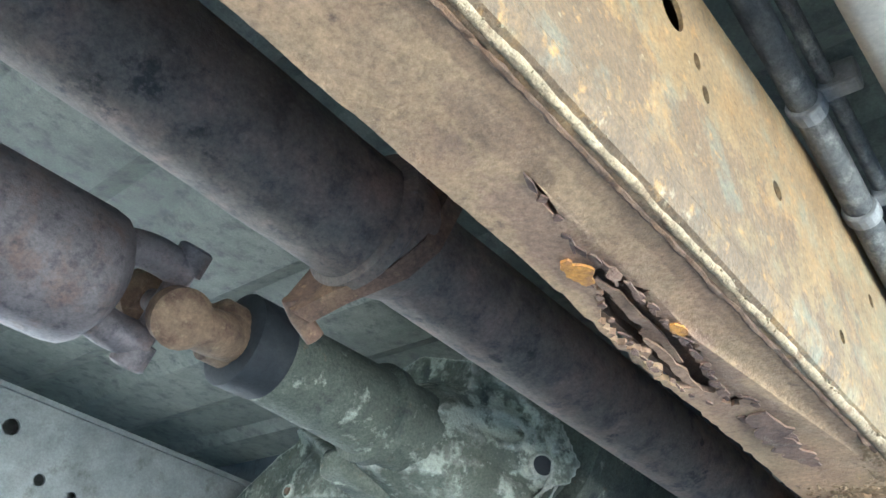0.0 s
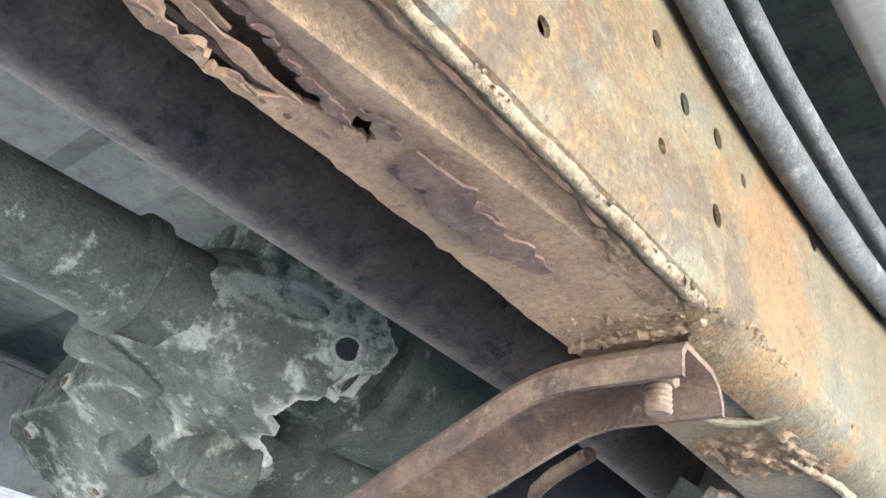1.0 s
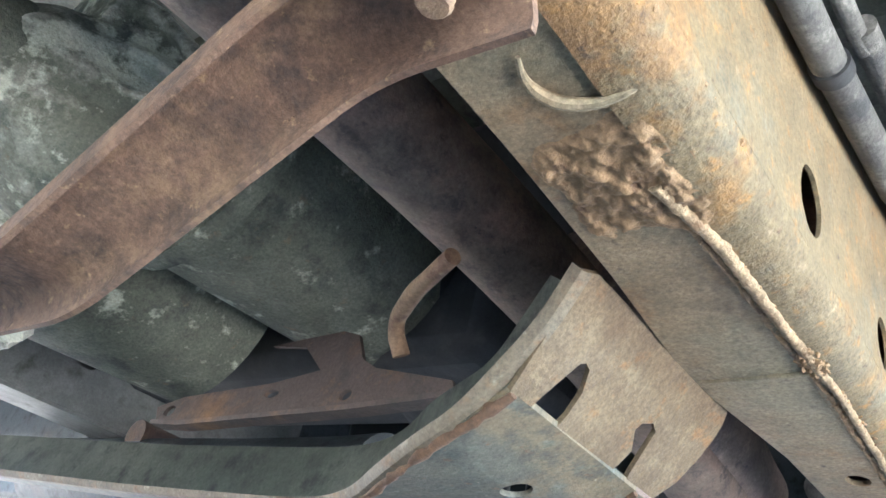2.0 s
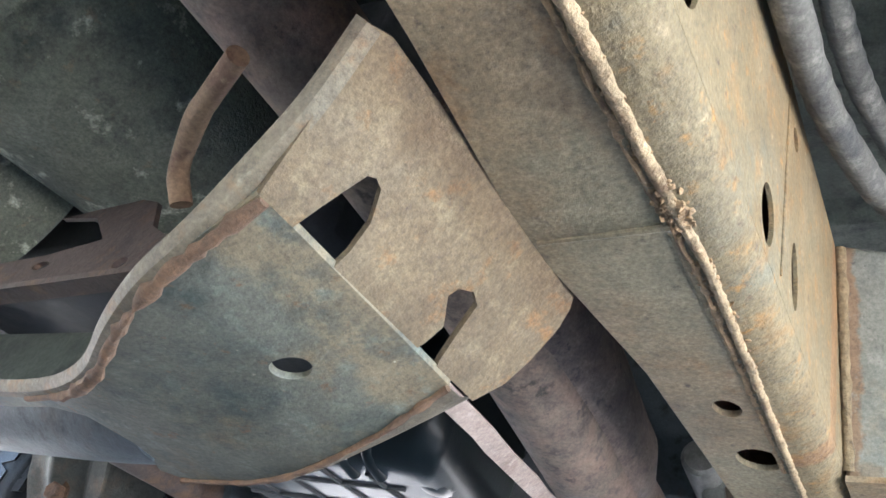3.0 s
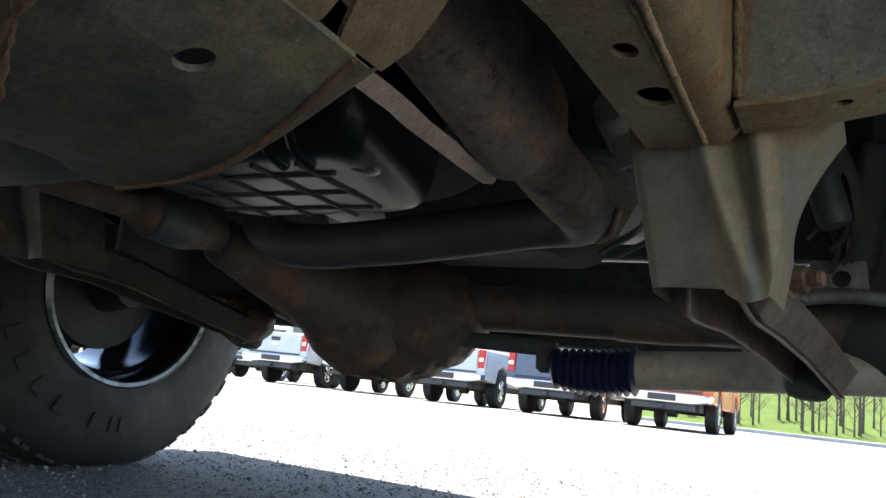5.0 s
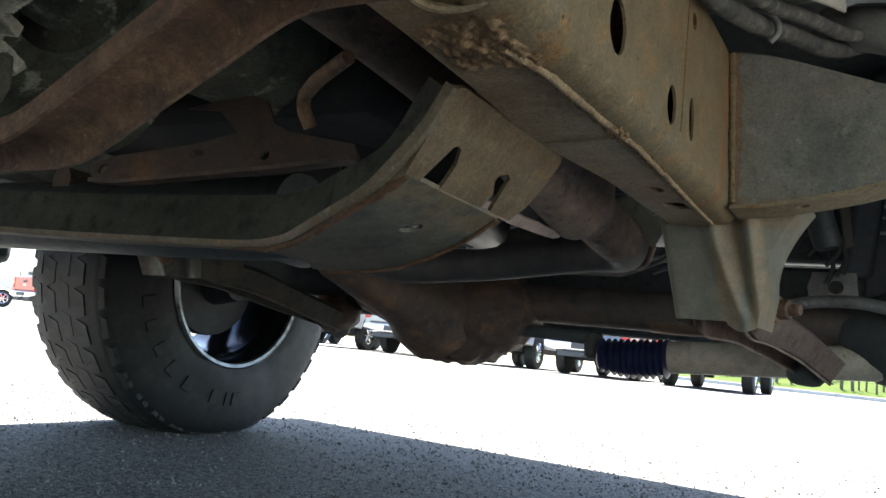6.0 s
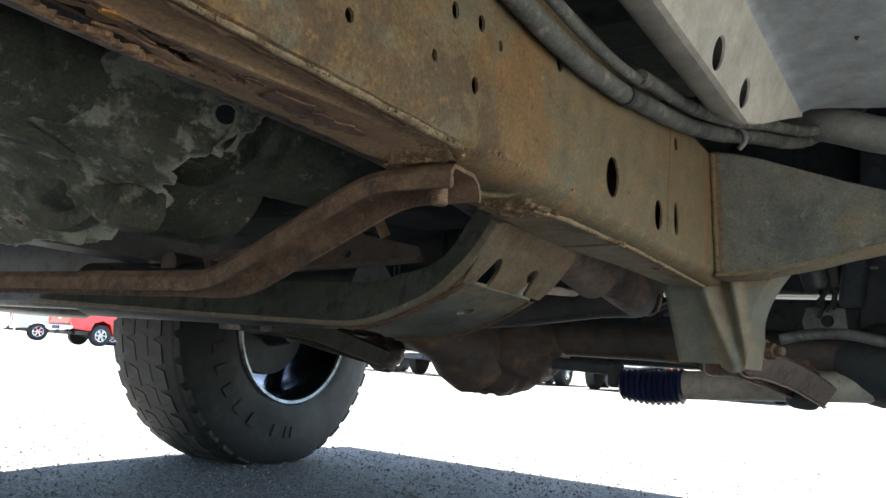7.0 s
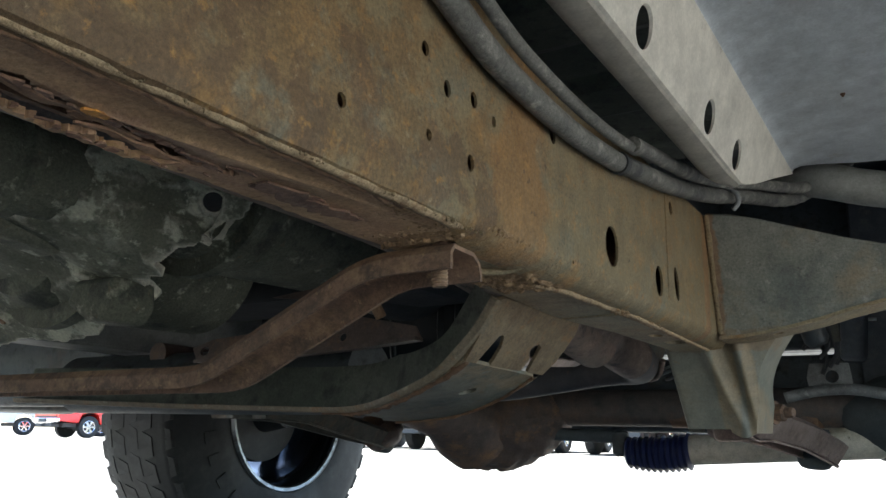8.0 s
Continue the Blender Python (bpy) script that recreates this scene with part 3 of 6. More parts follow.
def shards(y0, y1, edge, seed, count, size, lift, material):
    """Many small torn scales overlapping along an edge, tips hanging free."""
    rnd = random.Random(seed)
    bm = bmesh.new()
    for k in range(count):
        f = (k + rnd.random()) / count
        y = y0 + (y1 - y0) * f
        x = edge(f) + rnd.uniform(-0.3, 0.3) * size
        a0, ln, wd = rnd.uniform(-0.5, 0.5), size * rnd.uniform(0.5, 1.5), size * rnd.uniform(0.3, 0.75)
        tilt, sink = rnd.uniform(-0.45, 0.45), rnd.uniform(0.2, 1.0) * lift
        loop = []
        for q in range(9):
            a = 2 * math.pi * q / 9
            r = rnd.uniform(0.55, 1.15)
            u, v = wd * r * math.cos(a), ln * r * math.sin(a)
            loop.append((x + u * math.cos(a0) - v * math.sin(a0), y + u * math.sin(a0) + v * math.cos(a0), Z0 - 0.0008 - sag(x, y) - sink + tilt * u + 0.3 * tilt * v))
        low = [bm.verts.new(p) for p in loop]
        top = [bm.verts.new((p[0], p[1], p[2] + 0.0010)) for p in loop]
        bm.faces.new(low)
        bm.faces.new(top[::-1])
        for q in range(9):
            bm.faces.new((low[q], low[(q + 1) % 9], top[(q + 1) % 9], top[q]))
    return part("rust_scale", bm, material, flange, smooth=False)


mid = lambda f: -0.049 - 0.010 * f
shards(0.700, 0.85, lambda f: mid(f) + 0.0125 * math.sin(math.pi * (0.06 + 0.86 * f)) ** 0.7, 3, 26, 0.0042, 0.0012, M_FLAKE)
shards(0.715, 0.85, lambda f: mid(f) - 0.0115 * math.sin(math.pi * (0.06 + 0.86 * f)) ** 0.7, 5, 16, 0.0030, 0.0004, M_FLAKE)
shards(0.735, 0.83, lambda f: mid(f) - 0.004, 8, 7, 0.0050, -0.0085, M_FLANGE)
shards(0.845, 0.915, lambda f: -0.050 + 0.008 * math.sin(f * 9), 12, 9, 0.0046, 0.0008, M_FLAKE)
shards(0.655, 0.70, lambda f: -0.037 - 0.008 * f, 14, 5, 0.0040, 0.0008, M_FLAKE)
flake(0.870, 0.925, lambda f: -0.046 - 0.006 * f, lambda f: 0.0085 * math.sin(math.pi * (0.12 + 0.8 * f)) ** 0.7, 31.0, 0.0004, M_FLAKE)
flake(0.905, 0.950, lambda f: -0.050 + 0.004 * f, lambda f: 0.0060 * math.sin(math.pi * (0.12 + 0.8 * f)) ** 0.7, 33.0, 0.0004, M_FLAKE)
flake(0.702, 0.722, lambda f: -0.053, lambda f: 0.0046 * math.sin(math.pi * (0.1 + 0.8 * f)), 8.0, 0.0004, M_ORANGE)
flake(0.766, 0.778, lambda f: -0.039, lambda f: 0.003 * math.sin(math.pi * (0.1 + 0.8 * f)), 11.0, 0.002, M_ORANGE)
flake(0.722, 0.805, lambda f: -0.051 - 0.004 * f, lambda f: 0.0026 * math.sin(math.pi * (0.05 + 0.9 * f)), 12.0, -0.006, M_FLANGE)
flake(0.775, 0.838, lambda f: -0.058 - 0.003 * f, lambda f: 0.0022 * math.sin(math.pi * (0.05 + 0.9 * f)), 15.0, -0.003, M_FLANGE)

# weld beads: lumpy
bm = bmesh.new()
tube(bm, [(-0.0078 - 0.0007 * noise.noise(Vector((y * 45, 0, 0))), y, Z0 + 0.0024 + 0.0004 * noise.noise(Vector((y * 60, 7, 0)))) for y in [-0.6 + 0.003 * i for i in range(536)]], lambda f: 0.0026 + 0.0010 * min(1, max(0, (f - 0.86) / 0.1)) - 0.0022 * max(0, (f - 0.993) / 0.007) ** 2, 14, 0.16, 300)
part("weld_bead", bm, M_SEAM, rail, "lumpy flaking weld seam")
bm = bmesh.new()
tube(bm, [(-0.0122 - 0.0010 * noise.noise(Vector((y * 50, 3, 0))), y, Z0 + 0.0004 + 0.0012 * noise.noise(Vector((y * 90, 7, 4)))) for y in [-0.6 + 0.003 * i for i in range(516)]], 0.0016, 8, 0.7, 260)
part("weld_scale", bm, M_RUST_SHADE, rail, "dark flaking rust beside the weld")
SEAM = [(1.16, -0.033), (1.21, -0.025), (1.31, -0.0225), (1.37, -0.0190), (1.43, -0.0205), (1.50, -0.0220), (1.60, -0.0250), (RAIL_END, -0.0268)]
def seam_x(y):
    """Where the front weld seam runs, between its bends."""
    for (y0, x0), (y1, x1) in zip(SEAM, SEAM[1:]):
        if y <= y1:
            return x0 + (x1 - x0) * (y - y0) / (y1 - y0)
    return SEAM[-1][1]


bm = bmesh.new()
tube(bm, [(seam_x(y) + 0.0006 * noise.noise(Vector((y * 40, 5, 0))), y, Z0 - 0.0035) for y in [1.16 + 0.003 * i for i in range(int((RAIL_END - 1.16) / 0.003))]], lambda f: 0.0034 - 0.0010 * min(1, f * 2.2), 10, 0.42, 300)
part("weld_bead", bm, M_SEAM, rail, "pale tan straight weld seam")
bm = bmesh.new()
tube(bm, [(seam_x(y) - 0.0055 - 0.0016 * noise.noise(Vector((y * 60, 2, 0))), y, Z0 - 0.0028) for y in [1.17 + 0.003 * i for i in range(int((RAIL_END - 0.08 - 1.17) / 0.003))]], 0.0018, 8, 0.9, 260)
part("weld_scale", bm, M_CRUST, rail, "ragged brown scale beside the seam")
bm = bmesh.new()
tube(bm, [(-0.074 + 0.0010 * i, 1.012 + 0.004 * noise.noise(Vector((i * 0.3, 0, 0))), Z0 - 0.0005) for i in range(64)], 0.0022, 10, 0.9, 240)
part("weld_bead", bm, M_CRUST, rail)

bm = bmesh.new()
tube(bm, [(0.0002, 1.418 + 0.0008 * noise.noise(Vector((z * 80, 0, 0))), z) for z in [0.468 + 0.004 * i for i in range(33)]], 0.0009, 6)
part("section_seam", bm, M_RAIL, rail)
# front section of the bottom
bm = bmesh.new()
outline = [(-0.026, 1.030), (-0.026, RAIL_END), (-0.073, RAIL_END), (-0.0745, 1.60), (-0.077, 1.47), (-0.090, 1.36), (-0.090, 1.31), (-0.082, 1.22), (-0.077, 1.12), (-0.0755, 1.030)]
plate(bm, outline, [oval(-0.044, 1.512, 0.008, 0.011), oval(-0.0415, 1.586, 0.0140, 0.0175)], lambda u, v, w: (u, v, Z0 - 0.004 + w + (0.0030 if u > -0.03 and v < 1.1 else 0)), 0.004)
part("front_flange", bm, M_FRONT, rail)


def crust(x0, x1, y0, y1, z, depth, seed, material, parent, nx=60, ny=70):
    """A scabby patch of rust hanging under a sheet, thin at its edge."""
    bm = bmesh.new()
    vs = []
    for j in range(ny + 1):
        for i in range(nx + 1):
            u, v = i / nx, j / ny
            x, y = x0 + (x1 - x0) * u, y0 + (y1 - y0) * v
            x += 0.004 * noise.noise(Vector((x * 60, y * 60, seed)))
            y += 0.006 * noise.noise(Vector((x * 50, y * 50, seed + 3)))
            edge = min(1, 6 * min(u, 1 - u)) * min(1, 6 * min(v, 1 - v))
            n = 0.30 + 0.7 * noise.fractal(Vector((x * 110, y * 110, seed)), 0.6, 2.2, 7) + 0.35 * abs(noise.noise(Vector((x * 240, y * 240, seed + 9))))
            vs.append(bm.verts.new((x, y, z + 0.002 - edge * (0.0022 + depth * max(-0.1, n)))))
    w = nx + 1
    for j in range(ny):
        for i in range(nx):
            bm.faces.new((vs[j * w + i], vs[j * w + i + 1], vs[(j + 1) * w + i + 1], vs[(j + 1) * w + i]))
    ob = part("rust_crust", bm, material, parent, smooth=False)
    ob.data.polygons.foreach_set("use_smooth", [True] * len(ob.data.polygons))
    return ob


crust(-0.079, -0.014, 1.118, 1.195, Z0 - 0.0035, 0.0042, 1.5, M_CRUST, rail)
crust(-0.066, -0.008, 0.993, 1.022, Z0 + 0.0006, 0.0024, 4.5, M_CRUST, rail, 70, 40)
crust(-0.026, -0.010, 0.925, 1.006, Z0 + 0.0006, 0.0020, 7.5, M_CRUST, rail, 26, 90)
bm = bmesh.new()
LIP = [(-0.046, 1.078), (-0.050, 1.088), (-0.049, 1.097), (-0.044, 1.104), (-0.034, 1.109), (-0.020, 1.1095), (-0.009, 1.1085)]
tube(bm, bent([(x, y, Z0 - 0.0042 + 0.55 * max(0, x + 0.0215)) for x, y in LIP], 0.006, 3), lambda f: 0.0006 + 0.0022 * math.sin(math.pi * min(1, 0.05 + f * 0.93)), 8)
part("scoop_rim", bm, M_FRONT, rail)

def scabs(spots, seed, material):
    """A rash of small rust granules grown on the steel: spots gives (point, outward direction, size)."""
    rnd = random.Random(seed)
    bm = bmesh.new()
    for p, n, r in spots:
        ico = bmesh.ops.create_icosphere(bm, subdivisions=1, radius=1)["verts"]
        sx, sy, sz = (r * rnd.uniform(0.6, 1.6) for q in range(3))
        turn = rnd.uniform(0, 3)
        for v in ico:
            k = rnd.uniform(0.75, 1.15)
            c = Vector((v.co.x * sx * k, v.co.y * sy * k, v.co.z * sz * k))
            v.co = Vector(p) + Vector((c.x * math.cos(turn) - c.y * math.sin(turn), c.x * math.sin(turn) + c.y * math.cos(turn), c.z)) - Vector(n) * r * 0.35
    return part("rust_crust", bm, material, rail)


rs = random.Random(77)
streak = []
for q in range(170):
    f = rs.random()
    spread = rs.gauss(0, 0.003)
    streak.append(((-0.0045 + 0.6 * spread, 1.106 + 0.075 * f, Z0 + 0.0070 + 0.6 * spread), (0.7, 0, -0.7), rs.uniform(0.0005, 0.0017)))
scabs(streak, 78, M_CRUST)


patch = []
for q in range(190):
    x = -0.0015 - abs(rs.gauss(0, 0.0055))
    patch.append(((x, 1.052 + rs.gauss(0, 0.016), Z0 + 0.0032 + 0.55 * (x + 0.010)), (0.5, 0, -0.8), rs.uniform(0.0006, 0.0022)))
scabs(patch, 80, M_CRUST)
rnd = random.Random(21)
spots = []
for k in range(150):
    y = 1.018 - abs(rnd.gauss(0, 0.016))
    spots.append(((rnd.uniform(-0.070, -0.012), y, Z0), (0, 0, -1), rnd.uniform(0.0007, 0.0021)))
scabs(spots, 5, M_CRUST)
spots = []
for k in range(420):
    y = rnd.uniform(0.40, 1.02) if k > 150 else rnd.uniform(0.84, 1.02)
    spots.append(((-0.0085 + rnd.gauss(0, 0.0026), y, Z0 + 0.0006), (0.3, 0, -1), rnd.uniform(0.0004, 0.0008 + 0.0007 * max(0, (y - 0.8) / 0.2))))
scabs(spots, 7, M_WELD)
spots = []
for k in range(260):
    y = rnd.uniform(1.19, 1.47)
    spots.append(((seam_x(y) - 0.0015 + rnd.gauss(0, 0.0022), y, Z0 - 0.0040), (0, 0, -1), rnd.uniform(0.0005, 0.0014)))
for k in range(60):
    y = rnd.gauss(1.328, 0.006)
    spots.append(((seam_x(y) + rnd.gauss(0, 0.0032), y, Z0 - 0.0048), (0, 0, -1), rnd.uniform(0.0008, 0.0019)))
scabs(spots, 9, M_CRUST)
bm = bmesh.new()
tube(bm, dense((-0.087, 1.343, Z0 - 0.0036), (-0.024, 1.340, Z0 - 0.0036), 40), 0.0017, 8, 0.35, 120)
part("weld_bead", bm, M_FRONT, rail)

# far rail, on the other side ---------------------------------------------
bm = bmesh.new()
plate(bm, [(-2.4, 0.45), (1.7, 0.45), (1.7, 0.571), (-2.4, 0.571)], [oval(y, z, r, r) for y, z, r in ((-0.3, 0.52, 0.02), (0.2, 0.52, 0.02), (0.78, 0.534, 0.010), (0.833, 0.490, 0.007), (0.875, 0.484, 0.006), (1.0, 0.50, 0.012), (1.35, 0.52, 0.02))], lambda u, v, w: (-0.86 - w, u, v), 0.004)
box(bm, -0.945, -0.862, -2.4, 1.7, 0.446, 0.450)
box(bm, -0.945, -0.941, -2.4, 1.7, 0.450, 0.60)
box(bm, -0.945, -0.854, -2.4, 1.7, 0.571, 0.577)
part("frame_rail", bm, M_FARRAIL, truck, "far frame rail in grey, paled to stand for lens haze", smooth=False)

# crossmember channel -------------------------------------------------------
cpath = bent([(-0.023, 1.0365, 0.4340), (-0.088, 1.033, 0.4330), (-0.247, 1.040, 0.3630), (-0.95, 1.053, 0.3620)], 0.022, 6)
W, D, T = 0.0228, 0.0085, 0.003
chan = [(-W, -D), (-W, D * 0.3), (-W + 0.005, D), (W - 0.012, D), (W - 0.003, D * 0.35), (W, -D * 0.4), (W, -D * 1.1), (W - T, -D * 1.1), (W - T, -D * 0.5), (W - 0.006, D * 0.2), (W - 0.013, D - T), (-W + 0.006, D - T), (-W + T, D * 0.2), (-W + T, -D)]
bm = bmesh.new()
sweep(bm, cpath, lambda i, f: chan)
bar = part("crossmember", bm, M_BAR, truck, "rust-brown pressed steel channel crossmember")
bolt(bar, (-0.042, 1.032, 0.443), (0.03, 0.03, -1), 0.0095, 0.010, M_YOKE, "bolt", 0.013)
bm = bmesh.new()
plate(bm, [(-0.060, 1.028), (-0.034, 1.020), (-0.018, 1.030), (-0.020, 1.060), (-0.050, 1.064)], [], lambda u, v, w: (u, v, 0.4435 + w), 0.002)
part("washer_plate", bm, M_BAR, bar)

# skid plate ---------------------------------------------------------------
def on_slope(s, y, w):
    """The slanted side of the skid plate: s from 0 at the crease to 1 at the rail."""
    return (-0.137 + 0.046 * s - 0.7 * w, y, 0.390 + 0.051 * s + 0.7 * w)


FLOOR = [(-0.137, 0.3905), (-0.160, 0.379), (-0.187, 0.3685), (-0.22, 0.3600), (-0.26, 0.3525), (-0.33, 0.347), (-0.45, 0.3475), (-0.65, 0.353), (-0.8, 0.357), (-1.0, 0.362)]


def on_floor(x, y, w):
    """The shallow floor of the skid plate."""
    for (x0, z0), (x1, z1) in zip(FLOOR, FLOOR[1:]):
        if x >= x1 - 1e-6:
            break
    f = (x - x0) / (x1 - x0)
    return (x, y, z0 + (z1 - z0) * f + w - (0.09 + 0.08 * min(1, max(0, (-0.35 - x) / 0.15))) * max(0, y - 1.34))


bm = bmesh.new()
plate(bm, [(0, 1.232), (1, 1.212), (1.05, 1.22), (1.06, 1.384), (1.04, 1.391), (0.97, 1.396), (0.80, 1.402), (0.5, 1.406), (0.25, 1.4065), (0, 1.400), (0, 1.363), (0.05, 1.361), (0.20, 1.357), (0.48, 1.350), (0.52, 1.342), (0.46, 1.334), (0.38, 1.333),
           (0.22, 1.346), (0.06, 1.346), (0, 1.345), (0, 1.279), (0.12, 1.2785), (0.33, 1.2745), (0.5, 1.2655), (0.52, 1.260), (0.49, 1.2565), (0.2, 1.2535), (0, 1.252)],
      [], on_slope, 0.0035)
skid = part("skid_plate", bm, M_SKIDTAN, truck, "pressed steel transfer-case skid plate, green-grey with tan rusty edge", bevel=0.0)
bm = bmesh.new()
rear = [(-0.137, 1.232), (-0.165, 1.236), (-0.20, 1.246), (-0.24, 1.266), (-0.29, 1.298), (-0.33, 1.312), (-0.38, 1.320), (-0.6, 1.328), (-1.0, 1.322)]
front = [(-1.0, 1.345), (-0.6, 1.348), (-0.42, 1.340), (-0.375, 1.336), (-0.352, 1.345), (-0.343, 1.375), (-0.345, 1.395), (-0.352, 1.402), (-0.357, 1.412), (-0.345, 1.421), (-0.33, 1.422), (-0.29, 1.422), (-0.25, 1.414), (-0.214, 1.402), (-0.178, 1.390), (-0.155, 1.382), (-0.137, 1.377)]
hole = oval(-0.188, 1.325, 0.0098, 0.0092, 24)
plate(bm, rear + front, [hole], on_floor, 0.0035)
part("floor_pan", bm, M_SKID, skid, "scuffed green-grey skid floor with a drain hole")
bm = bmesh.new()
lip_pts = [Vector(on_floor(x, y, 0)) for x, y in rear]
lip_top = [Vector(on_slope(1.0, 1.212, 0)), Vector(on_slope(0.5, 1.222, 0))]
sweep(bm, bent(lip_top + lip_pts[1:], 0.03, 4), lambda i, f: [(0.003, -0.001), (-0.003, -0.0005), (-0.0055, 0.002), (-0.0065, 0.0055), (-0.0045, 0.0055), (-0.0035, 0.0035), (-0.002, 0.003), (0.003, 0.003)])
part("rear_lip", bm, M_LIP, skid)
bm = bmesh.new()
tube(bm, bent([Vector(on_floor(x, y + 0.0035, -0.001)) for x, y in rear[:7]], 0.02, 6), lambda f: 0.0030, 10, 1.1, 160)
part("rust_crease", bm, M_RUST_SHADE, skid)
# dark wall that rises inside the rear edge
bm = bmesh.new()
wall_pts = bent([(-0.098, 1.232, 0.440), (-0.137, 1.246, 0.397)] + [tuple(Vector(on_floor(x, y + 0.012, 0.004))) for x, y in rear[1:]], 0.03, 4)
lo = [bm.verts.new(p) for p in wall_pts]
hi = []
for p in (Vector(q) for q in wall_pts):
    k = min(1, max(0, (-0.14 - p.x) / 0.12))
    hi.append(bm.verts.new((p.x - 0.036 * (1 - k), p.y + 0.012, p.z + 0.024 + 0.026 * k)))
for q in range(len(lo) - 1):
    bm.faces.new((lo[q], lo[q + 1], hi[q + 1], hi[q]))
bmesh.ops.solidify(bm, geom=bm.faces[:], thickness=0.003)
part("rear_wall", bm, M_FLOOR, skid, "dark green-grey upturned wall")
# rolled flange along the front edge, running on from the slanted side
bm = bmesh.new()
roll_in = [(-0.1372, 1.377), (-0.155, 1.382), (-0.178, 1.390), (-0.214, 1.402), (-0.25, 1.414), (-0.29, 1.422), (-0.345, 1.421)]
roll_out = [(-0.1372, 1.400), (-0.157, 1.402), (-0.183, 1.407), (-0.220, 1.418), (-0.254, 1.427), (-0.292, 1.433), (-0.348, 1.430)]
inner_line = bent([on_floor(x, y, -0.0006) for x, y in roll_in], 0.03, 4)
mid_line = bent([on_floor((x + u) / 2, (y + v) / 2, 0.0008) for (x, y), (u, v) in zip(roll_in, roll_out)], 0.03, 4)
outer_line = bent([on_floor(x, y, 0.0075) for x, y in roll_out], 0.03, 4)
bands = [[bm.verts.new(p) for p in line] for line in (inner_line, mid_line, outer_line)]
for lo, hi in zip(bands, bands[1:]):
    for q in range(len(lo) - 1):
        bm.faces.new((lo[q], lo[q + 1], hi[q + 1], hi[q]))
bmesh.ops.solidify(bm, geom=bm.faces[:], thickness=0.003)
part("front_lip", bm, M_LIP, skid, "grey-tan rolled front flange")
bm = bmesh.new()
tube(bm, bent([on_floor(x, y, -0.0012) for x, y in roll_in], 0.03, 5), 0.0019, 8, 0.9, 160)
part("rust_crease", bm, M_RUST_SHADE, skid)
# cross tube ahead of the skid plate
bm = bmesh.new()
tube(bm, bent([(-0.392, 1.428, 0.397), (-0.45, 1.429, 0.394), (-0.60, 1.43, 0.393), (-1.0, 1.432, 0.395)], 0.03, 4), 0.046, 32, 0.012, 20)
part("cross_tube", bm, M_BLACK, truck, "dark steel cross tube ahead of the skid plate")

# exhaust ---------------------------------------------------------------------
bm = bmesh.new()
tube(bm, [(-0.218, y, 0.540 + 0.004 * math.sin(y * 5)) for y in [-1.6 + 0.02 * i for i in range(117)]], lambda f: 0.040, 32, 0.02, 25)
pipe = part("exhaust_pipe", bm, M_PIPE, truck, "dark brown rusty exhaust pipe with a flanged joint")
bm = bmesh.new()
tube(bm, bent([(-0.218, 0.72, 0.540), (-0.214, 1.25, 0.536), (-0.19, 1.45, 0.50), (-0.20, 1.72, 0.46)], 0.12, 6), 0.035, 32, 0.02, 25)
part("front_pipe", bm, M_PIPE, pipe)
bm = bmesh.new()
lathe(bm, (-0.218, 0.715, 0.541), (-0.218, 0.78, 0.541), [(0, 0.040), (0.004, 0.047), (0.012, 0.047), (0.016, 0.042), (0.03, 0.041), (0.045, 0.036)], 32)
part("collar", bm, M_PIPE, pipe)
bm = bmesh.new()
plate(bm, [(-0.020, -0.040), (-0.010, -0.064), (0.010, -0.066), (0.020, -0.044), (0.042, -0.012), (0.042, 0.012), (0.02, 0.045), (0.008, 0.062), (-0.008, 0.062), (-0.02, 0.045), (-0.042, 0.012), (-0.042, -0.012)], [], lambda u, v, w: (-0.220 + u * 0.8 + v * 0.6, 0.734 + w + v * 0.35, 0.538 + v * 0.8 - u * 0.6), 0.014)
part("flange", bm, M_BAR, pipe)
bm = bmesh.new()
tube(bm, bent([(-0.258, 0.712, 0.492), (-0.262, 0.722, 0.486), (-0.262, 0.738, 0.478)], 0.01, 3), 0.0065, 12, 0.3, 90)
part("flange_ear", bm, M_BAR, pipe)

# front exhaust shell and crossover
bm = bmesh.new()
tube(bm, bent([(-0.192, 1.36, 0.533), (-0.190, 1.50, 0.520), (-0.197, 1.60, 0.510), (-0.205, 1.70, 0.493), (-0.203, 1.80, 0.470), (-0.196, 1.88, 0.455)], 0.05, 6), lambda f: 0.052 - 0.017 * min(1, max(0, (f - 0.66) / 0.12)), 36, 0.02, 22)
cat = part("exhaust_shell", bm, M_CAT, truck, "fat rusty front exhaust pipe under a heat-stained shell")
bm = bmesh.new()
tube(bm, bent([(-0.200, 1.82, 0.466), (-0.197, 1.95, 0.447), (-0.27, 1.972, 0.450), (-0.43, 1.97, 0.427), (-0.60, 1.97, 0.413), (-0.68, 1.965, 0.420), (-0.715, 1.95, 0.50)], 0.06, 8), 0.0315, 30, 0.01, 20)
part("crossover_pipe", bm, M_CROSS, cat, "dark crossover pipe")
bm = bmesh.new()
tube(bm, bent([(-0.245, 1.925, 0.462), (-0.225, 1.955, 0.425), (-0.175, 1.955, 0.425), (-0.160, 1.93, 0.455)], 0.02, 6), 0.0045, 10, 0.3, 90)
part("weld_bead", bm, M_SHIELD, cat)
bm = bmesh.new()
